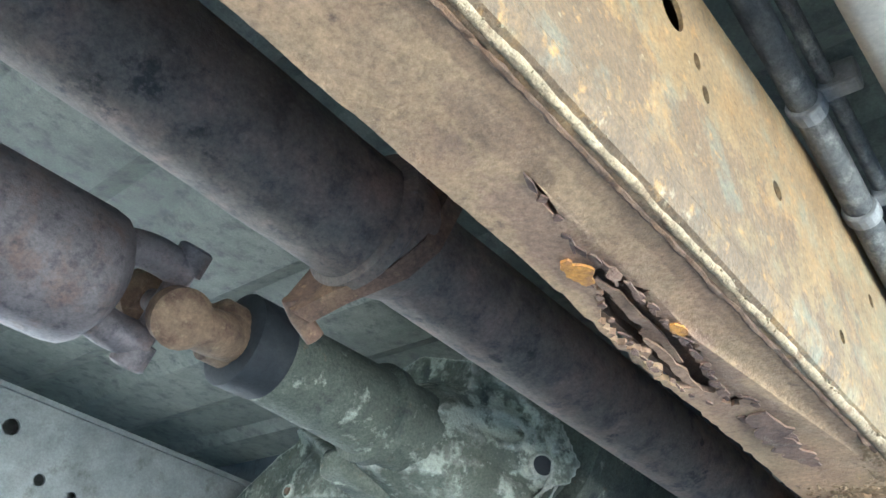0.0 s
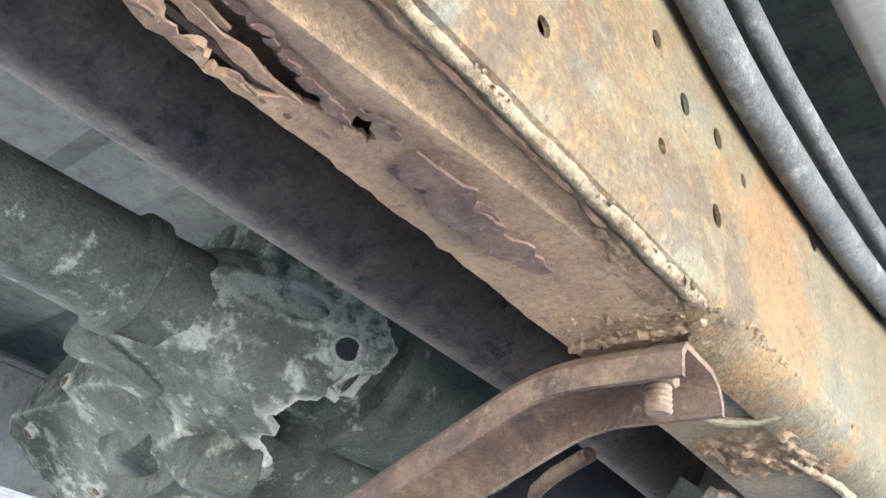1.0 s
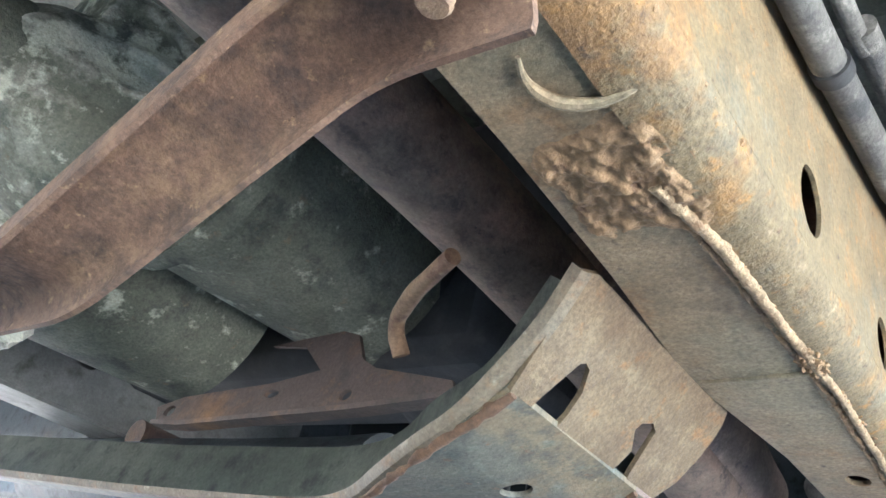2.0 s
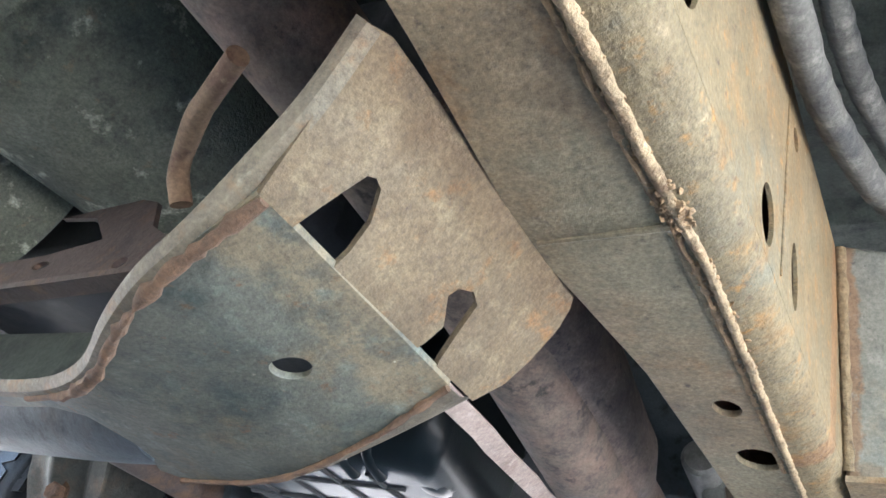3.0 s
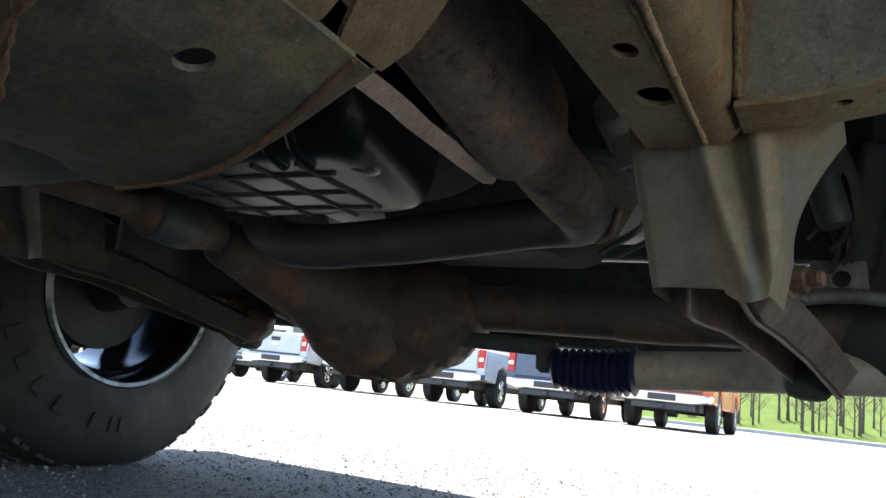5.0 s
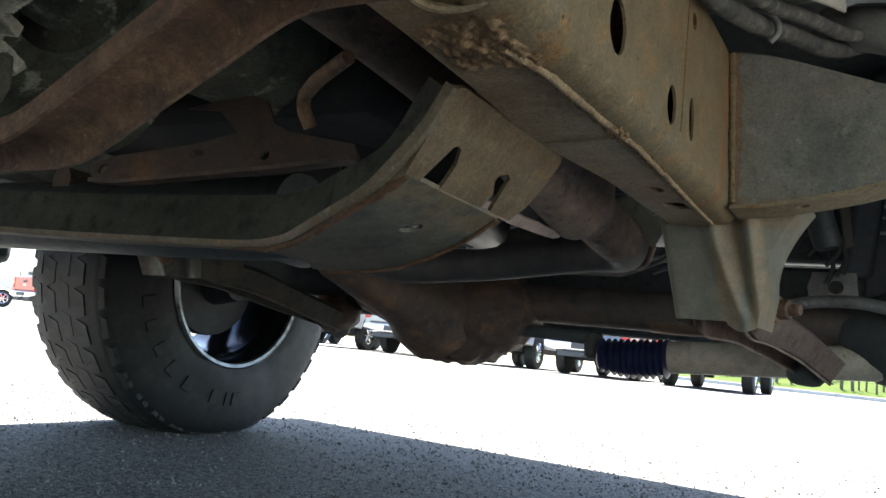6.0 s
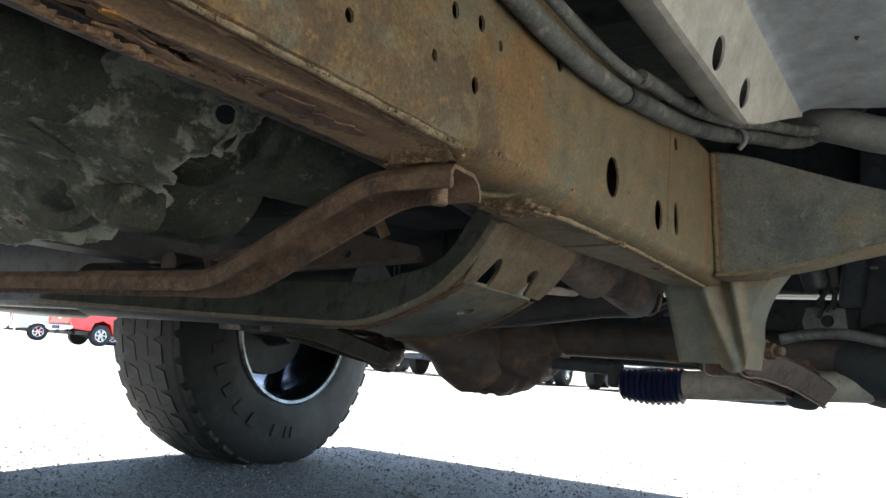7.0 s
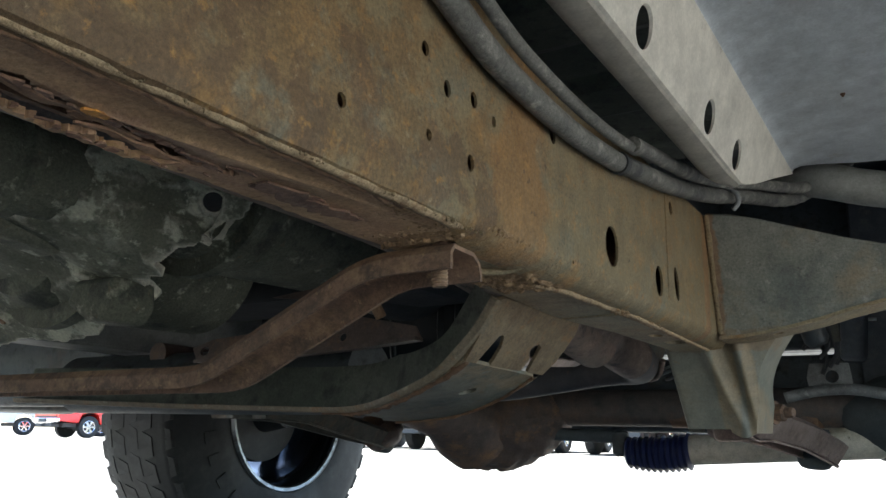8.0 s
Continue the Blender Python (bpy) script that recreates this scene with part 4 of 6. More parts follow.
plate(bm, [(1.40, -0.010), (1.50, -0.009), (1.53, -0.0115), (1.66, -0.0115), (1.735, -0.010), (1.755, -0.002), (1.752, 0.007), (1.735, 0.0105), (1.66, 0.0085), (1.62, 0.0115), (1.56, 0.010), (1.51, 0.0125), (1.40, 0.011)], [],
      lambda u, v, w: (-0.181 - (u - 1.44) * 0.17 + v * 0.5 - w * 0.55, u, 0.409 + (u - 1.44) * 0.085 + v * 0.42 + w * 0.7), 0.003)
part("heat_shield", bm, M_SHIELD, cat, "pinkish bare metal shield strip")

# driveshaft and gearbox -------------------------------------------------------
bm = bmesh.new()
lathe(bm, (-0.455, -1.6, 0.49), (-0.455, 0.68, 0.540), [(0, 0.055), (2.25, 0.055), (2.262, 0.053), (2.27, 0.047), (2.28, 0.03)], 36)
shaft = part("driveshaft", bm, M_SHAFT, truck, "grey steel driveshaft tube speckled with rust")
JOINT = Vector((-0.455, 0.722, 0.547))
AX_F, AX_R = Vector((0.88, 0, -0.47)), Vector((0.47, 0, 0.88))
bm = bmesh.new()
for sg in (-1, 1):
    tube(bm, bent([JOINT + AX_R * sg * 0.026 + Vector((0, -0.055, 0)), JOINT + AX_R * sg * 0.034 + Vector((0, -0.03, 0)), JOINT + AX_R * sg * 0.032 + Vector((0, 0.004, 0))], 0.014, 4), 0.0150, 16)
part("rear_yoke", bm, M_SHAFT, shaft)
for axis in (AX_F, AX_R):
    bm = bmesh.new()
    lathe(bm, JOINT - axis * 0.054, JOINT + axis * 0.054, [(0, 0.012), (0.002, 0.0145), (0.022, 0.0145), (0.023, 0.010), (0.085, 0.010), (0.086, 0.0145), (0.106, 0.0145), (0.108, 0.012)], 20)
    part("joint_cross", bm, M_SHAFT, shaft)
bm = bmesh.new()
for sg in (-1, 1):
    tube(bm, bent([JOINT + AX_F * sg * 0.041 + Vector((0, -0.012, 0)), JOINT + AX_F * sg * 0.044 + Vector((0, 0.020, 0)), JOINT + AX_F * sg * 0.026 + Vector((0, 0.042, 0.002)), JOINT + AX_F * sg * 0.008 + Vector((0, 0.065, 0.004))], 0.016, 5), lambda f: 0.0175 + 0.003 * f, 18, 0.10, 40)
    lathe(bm, JOINT + AX_F * sg * 0.030, JOINT + AX_F * sg * 0.060, [(0, 0.014), (0.003, 0.023), (0.020, 0.024), (0.026, 0.019), (0.028, 0.012)], 22)
lathe(bm, (-0.455, 0.765, 0.551), (-0.455, 0.80, 0.552), [(0, 0.022), (0.006, 0.028), (0.035, 0.028)], 24)
part("front_yoke", bm, M_YOKE, shaft, "ochre rusty yoke")
bm = bmesh.new()
lathe(bm, (-0.455, 0.788, 0.552), (-0.455, 1.06, 0.565), [(0, 0.036), (0.004, 0.042), (0.038, 0.042), (0.042, 0.040)], 32)
part("seal", bm, M_RUBBER_SHADE, shaft)

gearbox = None
bm = bmesh.new()
lathe(bm, (-0.458, 0.825, 0.554), (-0.462, 1.12, 0.556), [(0, 0.040), (0.10, 0.043), (0.13, 0.044), (0.134, 0.051), (0.146, 0.051), (0.150, 0.044), (0.160, 0.044), (0.24, 0.044)], 48)
for v in bm.verts:
    k = min(1, max(0, (v.co.y - 0.965) / 0.05))
    d = Vector((v.co.x + 0.455, 0, v.co.z - 0.556)).normalized()
    v.co += d * k * 0.012 * noise.fractal(v.co * 22, 0.8, 2.1, 3) + Vector((0, k * 0.010 * noise.noise(v.co * 30), 0))
gearbox = part("transfer_case", bm, M_ALU, truck, "dirty cast aluminium transfer case, chalky grey-green")
# lower lobe with a bolted rim
bm = bmesh.new()
def lobe(cx, cz, r, y0, y1, rim):
    lathe(bm, (cx, y0, cz), (cx, y1, cz), [(0, r * 0.55), (0.012, r * 0.82), (0.03, r * 0.9), (0.045, r * 0.92), (0.047, r + rim), (0.064, r + rim), (0.066, r), (y1 - y0, r * 0.93)], 40)
lobe(-0.455, 0.61, 0.112, 1.13, 1.42, 0.010)
part("housing", bm, M_ALU, gearbox)
bm = bmesh.new()
lobe(-0.645, 0.565, 0.118, 1.085, 1.36, 0.012)
part("housing", bm, M_ALU, gearbox)


def near_line(u, v, line):
    """Distance from a point to an open polyline."""
    best = 9.0
    for (a, b), (c, d) in zip(line, line[1:]):
        k = ((u - a) * (c - a) + (v - b) * (d - b)) / ((c - a) ** 2 + (d - b) ** 2)
        k = min(1, max(0, k))
        best = min(best, math.hypot(u - a - k * (c - a), v - b - k * (d - b)))
    return best


def step(a, b, x):
    k = min(1, max(0, (x - a) / (b - a)))
    return k * k * (3 - 2 * k)


SLOT = [(-0.403, 0.541), (-0.390, 0.532), (-0.380, 0.525)]
RIDGE = [(-0.70, 0.612), (-0.601, 0.560), (-0.53, 0.528), (-0.474, 0.507)]
RIB = [(-0.62, 0.470), (-0.54, 0.478), (-0.46, 0.474), (-0.395, 0.490)]


def relief(u, v):
    """Cast relief of the cover, towards the viewer below zero: bowl, grooves, ridges and a blind pocket."""
    d = math.hypot(u + 0.476, v - 0.549)
    h = -(0.012 + 0.060 * max(0, 1 - (d / 0.078) ** 2)) * step(0.082, 0.070, d)
    turn = math.degrees(math.atan2(v - 0.552, u + 0.462))
    fade = step(-150, -120, turn) * step(70, 40, turn)
    ring = math.hypot(u + 0.462, v - 0.552)
    h += fade * (0.012 * math.exp(-((ring - 0.087) / 0.0050) ** 2) - 0.010 * math.exp(-((ring - 0.100) / 0.0070) ** 2))
    h += 0.008 * math.exp(-(near_line(u, v, SLOT) / 0.0042) ** 2)
    h -= 0.016 * math.exp(-(near_line(u, v, RIDGE) / 0.0080) ** 2)
    h -= 0.007 * math.exp(-(near_line(u, v, RIB) / 0.0060) ** 2)
    d = math.hypot(u + 0.398, v - 0.575)
    h += 0.020 * step(0.013, 0.008, d) - 0.010 * math.exp(-((d - 0.018) / 0.006) ** 2)
    h += 0.020 * step(0.020, 0.05, math.hypot((u + 0.63) * 0.7, v - 0.535)) - 0.020
    return h


def casting(u, v, w):
    """The chalky end cover: upright in the middle, leaning away below and to the side."""
    ripple = 0.0022 * noise.fractal(Vector((u * 30, v * 30, 2)), 0.8, 2.1, 3) + 0.0007 * noise.noise(Vector((u * 260, v * 260, 5)))
    return (u, 1.055 + 1.5 * max(0, 0.512 - v) + 1.6 * max(0, u + 0.42) + w + ripple + relief(u, v), v)


def inside(p, loop):
    hit = False
    for (x0, y0), (x1, y1) in zip(loop, loop[1:] + loop[:1]):
        if (y0 > p[1]) != (y1 > p[1]) and p[0] < x0 + (x1 - x0) * (p[1] - y0) / (y1 - y0):
            hit = not hit
    return hit


edge = [(-0.953, 0.459), (-0.90, 0.489), (-0.825, 0.516), (-0.798, 0.539), (-0.738, 0.577), (-0.69, 0.60), (-0.60, 0.64), (-0.50, 0.67), (-0.40, 0.64), (-0.362, 0.60), (-0.350, 0.56), (-0.355, 0.535), (-0.375, 0.512), (-0.40, 0.497),
        (-0.424, 0.474), (-0.455, 0.470), (-0.49, 0.452), (-0.52, 0.442), (-0.56, 0.444), (-0.60, 0.430), (-0.68, 0.425), (-0.75, 0.432), (-0.82, 0.425), (-0.90, 0.435)]
bm = bmesh.new()
CELL = 0.0022
grid = {}
for a in range(-450, -150):
    for c in range(185, 314):
        if inside((a * CELL + CELL / 2, c * CELL + CELL / 2), edge):
            q = []
            for da, dc in ((0, 0), (1, 0), (1, 1), (0, 1)):
                k = (a + da, c + dc)
                if k not in grid:
                    grid[k] = bm.verts.new(casting(k[0] * CELL, k[1] * CELL, 0))
                q.append(grid[k])
            bm.faces.new(q)
rim = [v for v in bm.verts if v.is_boundary]
for q in range(6):
    bmesh.ops.smooth_vert(bm, verts=rim, factor=0.5, use_axis_x=True, use_axis_y=True, use_axis_z=True)
bmesh.ops.solidify(bm, geom=bm.faces[:], thickness=0.010)
part("end_cover", bm, M_COVER, gearbox, "chalky mottled cast end cover")
for (bx, by, bz), rr, bolted in (((-0.665, 1.045, 0.522), 0.014, True), ((-0.512, 1.048, 0.512), 0.012, True), ((-0.552, 1.118, 0.466), 0.015, True), ((-0.80, 1.06, 0.50), 0.013, True), ((-0.74, 1.12, 0.455), 0.014, True),
                                 ((-0.87, 1.12, 0.465), 0.013, True), ((-0.378, 1.106, 0.548), 0.0145, False)):
    rr *= 0.62 if bolted else 1
    bm = bmesh.new()
    slope_x, slope_z = (1.6 if bx > -0.42 else 0), (-1.5 if bz < 0.512 else 0)
    out = Vector((slope_x, -1, slope_z)).normalized()
    foot = Vector(casting(bx, bz, 0))
    a, b = foot + out * 0.007, foot - out * 0.05
    lathe(bm, a, b, [(0.008, rr * 0.66), (0.0, rr * 0.72), (-0.001, rr * 0.80), (0.001, rr * 0.95), (0.004, rr * 1.08), (0.012, rr * 1.5), (0.022, rr * 2.0)], 22)
    boss = part("boss", bm, M_COVER, gearbox)
    if bolted:
        bolt(boss, a - out * 0.006, out, rr * 0.50, 0.006, M_YOKE)
    else:
        # black disc across the mouth, painting the shade of an empty hole
        bm = bmesh.new()
        lathe(bm, a - out * 0.0005, b, [(0, rr * 0.74), (0.001, rr * 0.74)], 18)
        part("hole_shade_disc", bm, M_RUBBER_SHADE, boss)
bm = bmesh.new()
loft_foot = [(-0.53, 0.475), (-0.462, 0.474), (-0.458, 0.445), (-0.472, 0.428), (-0.505, 0.430), (-0.542, 0.450)]
plate(bm, loft_foot, [], lambda u, v, w: (u, 1.09 + w, v), 0.05)
part("foot", bm, M_ALU, gearbox, bevel=0.006)
bm = bmesh.new()
vs = box(bm, -0.53, -0.49, 0.965, 1.05, 0.50, 0.53)
for v in vs:
    v.co.z -= 0.012 if v.co.y > 1.0 else 0
part("ear", bm, M_ALU, gearbox, bevel=0.008)
# case painted near black to imitate the shade behind the skid plate's hole
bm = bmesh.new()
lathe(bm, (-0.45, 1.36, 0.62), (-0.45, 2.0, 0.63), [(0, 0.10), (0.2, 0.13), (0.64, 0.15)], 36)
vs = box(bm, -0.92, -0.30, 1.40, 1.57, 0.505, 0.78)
part("gearbox_case", bm, M_RUBBER_SHADE, gearbox, bevel=0.02)

# bent pipe bracket beside the skid plate
bm = bmesh.new()
tube(bm, bent([(-0.277, 1.290, 0.447), (-0.281, 1.282, 0.462), (-0.276, 1.276, 0.470), (-0.245, 1.255, 0.475), (-0.200, 1.234, 0.481)], 0.010, 5), 0.0060, 16, 0.15, 60)
part("breather_pipe", bm, M_YOKE, truck, "bent stub of tan pipe")
bm = bmesh.new()
plate(bm, [(-0.60, 0.429), (-0.565, 0.439), (-0.447, 0.448), (-0.395, 0.458), (-0.43, 0.484), (-0.479, 0.490), (-0.44, 0.494), (-0.393, 0.498), (-0.372, 0.492), (-0.352, 0.466), (-0.332, 0.456), (-0.251, 0.440), (-0.241, 0.425), (-0.333, 0.418), (-0.537, 0.408), (-0.585, 0.412)],
      [oval(-0.575, 0.424, 0.008, 0.006), oval(-0.44, 0.437, 0.009, 0.004), oval(-0.35, 0.432, 0.006, 0.005)], lambda u, v, w: (u, 1.31 + w + 0.25 * (v - 0.41), v), 0.004)
mount = part("mount_bracket", bm, M_AXLE, truck, "torn rusty mounting bracket")
bm = bmesh.new()
sweep(bm, [(-0.585, 1.311, 0.411), (-0.537, 1.309, 0.408), (-0.333, 1.311, 0.418), (-0.243, 1.312, 0.425)], lambda i, f: [(-0.010, -0.002), (0.006, -0.002), (0.006, 0.002), (-0.010, 0.002)])
part("lower_lip", bm, M_AXLE, mount)

# oil pan -----------------------------------------------------------------------
PAN_UNDER = 0.424
bm = bmesh.new()
pan_rows = []
for z, g in ((0.60, 0.016), (0.52, 0.011), (0.462, 0.006), (0.440, 0.002), (0.430, -0.006), (PAN_UNDER + 0.001, -0.017), (PAN_UNDER, -0.03)):
    loop = []
    for cx, cy, a0 in ((-0.345 + g, 1.835 + g, 0), (-0.625 - g, 1.850 + g, 90), (-0.640 - g, 1.600 - g, 180), (-0.300 + g, 1.600 - g, 270)):
        sx, sy = (1 if a0 in (0, 270) else -1), (1 if a0 in (0, 90) else -1)
        for q in range(7):
            a = math.radians(a0 + 15 * q)
            loop.append((cx - sx * 0.028 + 0.028 * math.cos(a), cy - sy * 0.028 + 0.028 * math.sin(a), z))
    pan_rows.append(loop)
loft(bm, pan_rows)
pan = part("oil_pan", bm, M_PAN, truck, "glossy black pressed oil pan with a ribbed bottom")
RIB = [(-0.0034, 0.001), (-0.0020, -0.0026), (0.0020, -0.0026), (0.0034, 0.001)]
for y in (1.668, 1.730, 1.790):
    bm = bmesh.new()
    sweep(bm, dense((-0.610, y + 0.004, PAN_UNDER), (-0.345 - 0.29 * (y - 1.62), y, PAN_UNDER), 2), lambda i, f: RIB)
    part("rib", bm, M_RUBBER_SHADE, pan)
for x in (-0.562, -0.497, -0.432, -0.378):
    bm = bmesh.new()
    sweep(bm, dense((x, 1.634, PAN_UNDER), (x - 0.006, 1.826 if x < -0.4 else 1.79, PAN_UNDER), 2), lambda i, f: RIB)
    part("rib", bm, M_RUBBER_SHADE, pan)
for x in (-0.478, -0.392, -0.362):
    bm = bmesh.new()
    tube(bm, bent([(x + 0.006, 1.592, 0.58), (x + 0.002, 1.594, 0.47), (x, 1.604, 0.430), (x - 0.004, 1.64, 0.4245)], 0.026, 6), 0.0065, 12)
    part("rib", bm, M_PAN, pan)
bm = bmesh.new()
bmesh.ops.create_uvsphere(bm, u_segments=20, v_segments=12, radius=1)
for v in bm.verts:
    v.co = Vector((-0.332 + 0.017 * v.co.x, 1.668 + 0.034 * v.co.y, 0.436 + 0.013 * v.co.z))
part("boss", bm, M_PAN, pan)
# hoses over the rail -------------------------------------------------------------
hp = [(0.016, -0.6, 0.70), (0.013, 0.5, 0.662), (0.012, 0.80, 0.614), (0.0115, 0.92, 0.582), (0.0115, 1.0, 0.557), (0.0115, 1.1, 0.551), (0.0115, 1.18, 0.554), (0.012, 1.245, 0.560)]
hp2 = [(0.012, 1.24, 0.560), (0.013, 1.43, 0.588), (0.030, 1.54, 0.608), (0.05, 1.60, 0.622), (0.085, 1.70, 0.636), (0.13, 1.84, 0.70), (0.19, 2.0, 0.86)]
bm = bmesh.new()
tube(bm, bent(hp, 0.06, 8), 0.0086, 20, 0.03, 60)
hose = part("hose", bm, M_HOSE, truck, "grey dusty hose clipped along the rail")
bm = bmesh.new()
tube(bm, bent(hp2, 0.05, 12), lambda f: 0.0094 if int(f * 90) % 2 else 0.0086, 20)
part("sleeve", bm, M_HOSE, hose)
bm = bmesh.new()
lathe(bm, (0.012, 1.236, 0.559), (0.012, 1.25, 0.561), [(0, 0.0102), (0.010, 0.0102)], 20)
part("end_band", bm, M_RUBBER_SHADE, hose)
bm = bmesh.new()
tube(bm, bent([(x + 0.0140, y, z + 0.010) for x, y, z in hp], 0.06, 8), 0.0048, 16, 0.03, 60)
hose2 = part("hose", bm, M_HOSE, truck, "thin grey pipe beside the hose")
bm = bmesh.new()
tube(bm, bent([(x + 0.0165, y - 0.01, z + 0.011) for x, y, z in hp2], 0.05, 12), lambda f: 0.0076 if int(f * 60) % 2 else 0.0069, 20)
part("sleeve", bm, M_HOSE, hose2)
bm = bmesh.new()
tube(bm, bent([(0.020, 1.535, 0.617), (0.034, 1.540, 0.622), (0.049, 1.545, 0.614), (0.052, 1.548, 0.600), (0.044, 1.548, 0.592)], 0.010, 6), 0.0032, 10)
part("hose_clamp", bm, M_LINK, hose, "bent steel hook clamp")


def hose_at(y):
    for (x0, y0, z0), (x1, y1, z1) in zip(hp, hp[1:]):
        if y0 <= y <= y1:
            f = (y - y0) / (y1 - y0)
            return Vector((x0 + (x1 - x0) * f, y, z0 + (z1 - z0) * f))
for y in (0.45, 0.72, 0.835, 0.915):
    p = hose_at(y)
    bm = bmesh.new()
    sweep(bm, [p + Vector((0, -0.006, 0)), p + Vector((0, 0.006, 0))], lambda i, f: circle(0.0108, 18))
    vs = box(bm, p.x + 0.008, p.x + 0.030, y - 0.006, y + 0.006, p.z + 0.003, p.z + 0.021)
    part("pipe_clip", bm, M_CLIP, hose, smooth=False, bevel=0.002)

# cab sill with oval holes -----------------------------------------------------------
bm = bmesh.new()
SILL = lambda u, v, w: (0.078 + 0.020 * v + 0.9 * w, u, 0.580 + 0.076 * v + 0.25 * w)
sill_holes = [oval(y, 0.237, 0.0155, 0.197, 24) for y in (1.376, 1.268, 1.088, 0.70, 0.30)]
plate(bm, [(-2.2, 0), (1.415, 0), (1.440, 0.08), (1.486, 0.27), (1.56, 0.62), (1.645, 1), (-2.2, 1)], sill_holes, SILL, 0.003)
sill = part("cab_sill", bm, M_SILL, truck, "dusty off-white inner sill with oval holes", bevel=0)
bm = bmesh.new()
lip_sec = [(0.0535, 0.5800), (0.0555, 0.5775), (0.060, 0.5762), (0.070, 0.5765), (0.0765, 0.578), (0.0785, 0.581)]
rows = [[bm.verts.new((x, y, z)) for x, z in lip_sec] for y in (-2.2, 0.0, 1.0, 1.36)]
for k in range(1, 6):
    f = k / 5
    rows.append([bm.verts.new((x + 0.016 * f * f * (0.0785 - x) / 0.025, 1.36 + 0.058 * f, z + 0.002 * f * f)) for x, z in lip_sec])
for r0, r1 in zip(rows, rows[1:]):
    for q in range(len(lip_sec) - 1):
        bm.faces.new((r0[q], r0[q + 1], r1[q + 1], r1[q]))
bmesh.ops.solidify(bm, geom=bm.faces[:], thickness=-0.003)
part("lower_lip", bm, M_SILL, sill, "rounded lower lip of the sill")
bm = bmesh.new()
under = [(0.0985, 0.657), (0.102, 0.6625), (0.110, 0.666), (0.13, 0.668), (0.17, 0.669), (0.24, 0.671), (0.40, 0.675), (0.60, 0.675), (0.69, 0.655), (0.73, 0.61)]
rows = []
for y in [-2.2 + 0.12 * k for k in range(31)] + [1.50]:
    rows.append([bm.verts.new((x, y + max(0, (y - 1.0) / 0.5) * (0.145 + 0.05 * min(1, (x - 0.0985) / 0.12)), z + 0.0012 * noise.noise(Vector((x * 9, y * 5, 0))))) for x, z in under])
for r0, r1 in zip(rows, rows[1:]):
    for q in range(len(under) - 1):
        bm.faces.new((r0[q], r0[q + 1], r1[q + 1], r1[q]))
bmesh.ops.solidify(bm, geom=bm.faces[:], thickness=-0.003)
panel = part("floor_panel", bm, M_PANEL_LIT, sill, "dusty rocker underside, sill paint brightened and blued for its light")
rnd = random.Random(31)
for q in range(14):
    x, y = rnd.uniform(0.13, 0.34), rnd.uniform(0.95, 1.6)
    bm = bmesh.new()
    lathe(bm, (x, y, 0.670), (x, y, 0.65), [(-0.003, 0.004), (0.002, rnd.uniform(0.002, 0.004)), (0.0045, 0.0008)], 8)
    part("sealant_drip", bm, M_RUST_SHADE, panel)
bm = bmesh.new()
tube(bm, bent([(0.075, 1.75, 0.685), (0.12, 1.72, 0.668), (0.20, 1.74, 0.645), (0.34, 1.78, 0.640)], 0.05, 6), 0.024, 20)
part("fender_brace", bm, M_FARRAIL, truck, "grey rounded brace inside the wing")

# body over the frame --------------------------------------------------------------------
bm = bmesh.new()
def floor_z(x, y):
    return 0.80 + 0.012 * (1 if math.sin(y * 26) > 0.2 else 0)
xs = [-1.61 + 0.1 * i for i in range(17)] + [0.07]
ys = [-2.4 + 0.03 * i for i in range(146)]
grid = [[bm.verts.new((x, y, floor_z(x, y))) for x in xs] for y in ys]
for r0, r1 in zip(grid, grid[1:]):
    for j in range(len(xs) - 1):
        bm.faces.new((r0[j], r0[j + 1], r1[j + 1], r1[j]))
body = part("body", bm, M_FLOOR, truck, "ribbed grey-green underside of the cab floor", smooth=False)
BX0, BX1 = -1.66, 0.74


def body_loft(name, sections, material, label="", parent=None, bevel=0.03):
    """A closed shell through rectangular sections (y, half-inset, z low, z high)."""
    bm = bmesh.new()
    rings = [[bm.verts.new(p) for p in ((BX0 + c, y, z0), (BX1 - c, y, z0), (BX1 - c - d, y, z1), (BX0 + c + d, y, z1))] for y, c, d, z0, z1 in sections]
    for r0, r1 in zip(rings, rings[1:]):
        for k in range(4):
            bm.faces.new((r0[k], r0[(k + 1) % 4], r1[(k + 1) % 4], r1[k]))
    bm.faces.new(rings[0])
    bm.faces.new(rings[-1][::-1])
    return part(name, bm, material, parent or body, label, bevel=bevel)


cab = body_loft("cab", [(-1.02, 0.03, 0.10, 0.86, 1.30), (-0.98, 0.03, 0.16, 0.86, 1.84), (-0.80, 0.03, 0.18, 0.86, 1.92), (0.45, 0.03, 0.18, 0.86, 1.93), (0.72, 0.03, 0.17, 0.86, 1.88), (1.36, 0.03, 0.06, 0.86, 1.32)], M_BODY, "pale painted pickup cab")
body_loft("bonnet", [(1.37, 0.03, 0.05, 0.98, 1.31), (2.2, 0.04, 0.06, 0.98, 1.27), (2.95, 0.08, 0.10, 0.98, 1.18), (3.10, 0.14, 0.10, 0.98, 1.10)], M_BODY)
bm = bmesh.new()
box(bm, BX0 + 0.05, BX1 - 0.05, -3.05, -1.04, 0.86, 0.89)
part("bed_floor", bm, M_BLACK, body)
bm = bmesh.new()
box(bm, BX0 + 0.06, BX1 - 0.06, -3.08, -3.03, 0.70, 1.28)
part("tailgate", bm, M_BODY, body, bevel=0.012)
bm = bmesh.new()
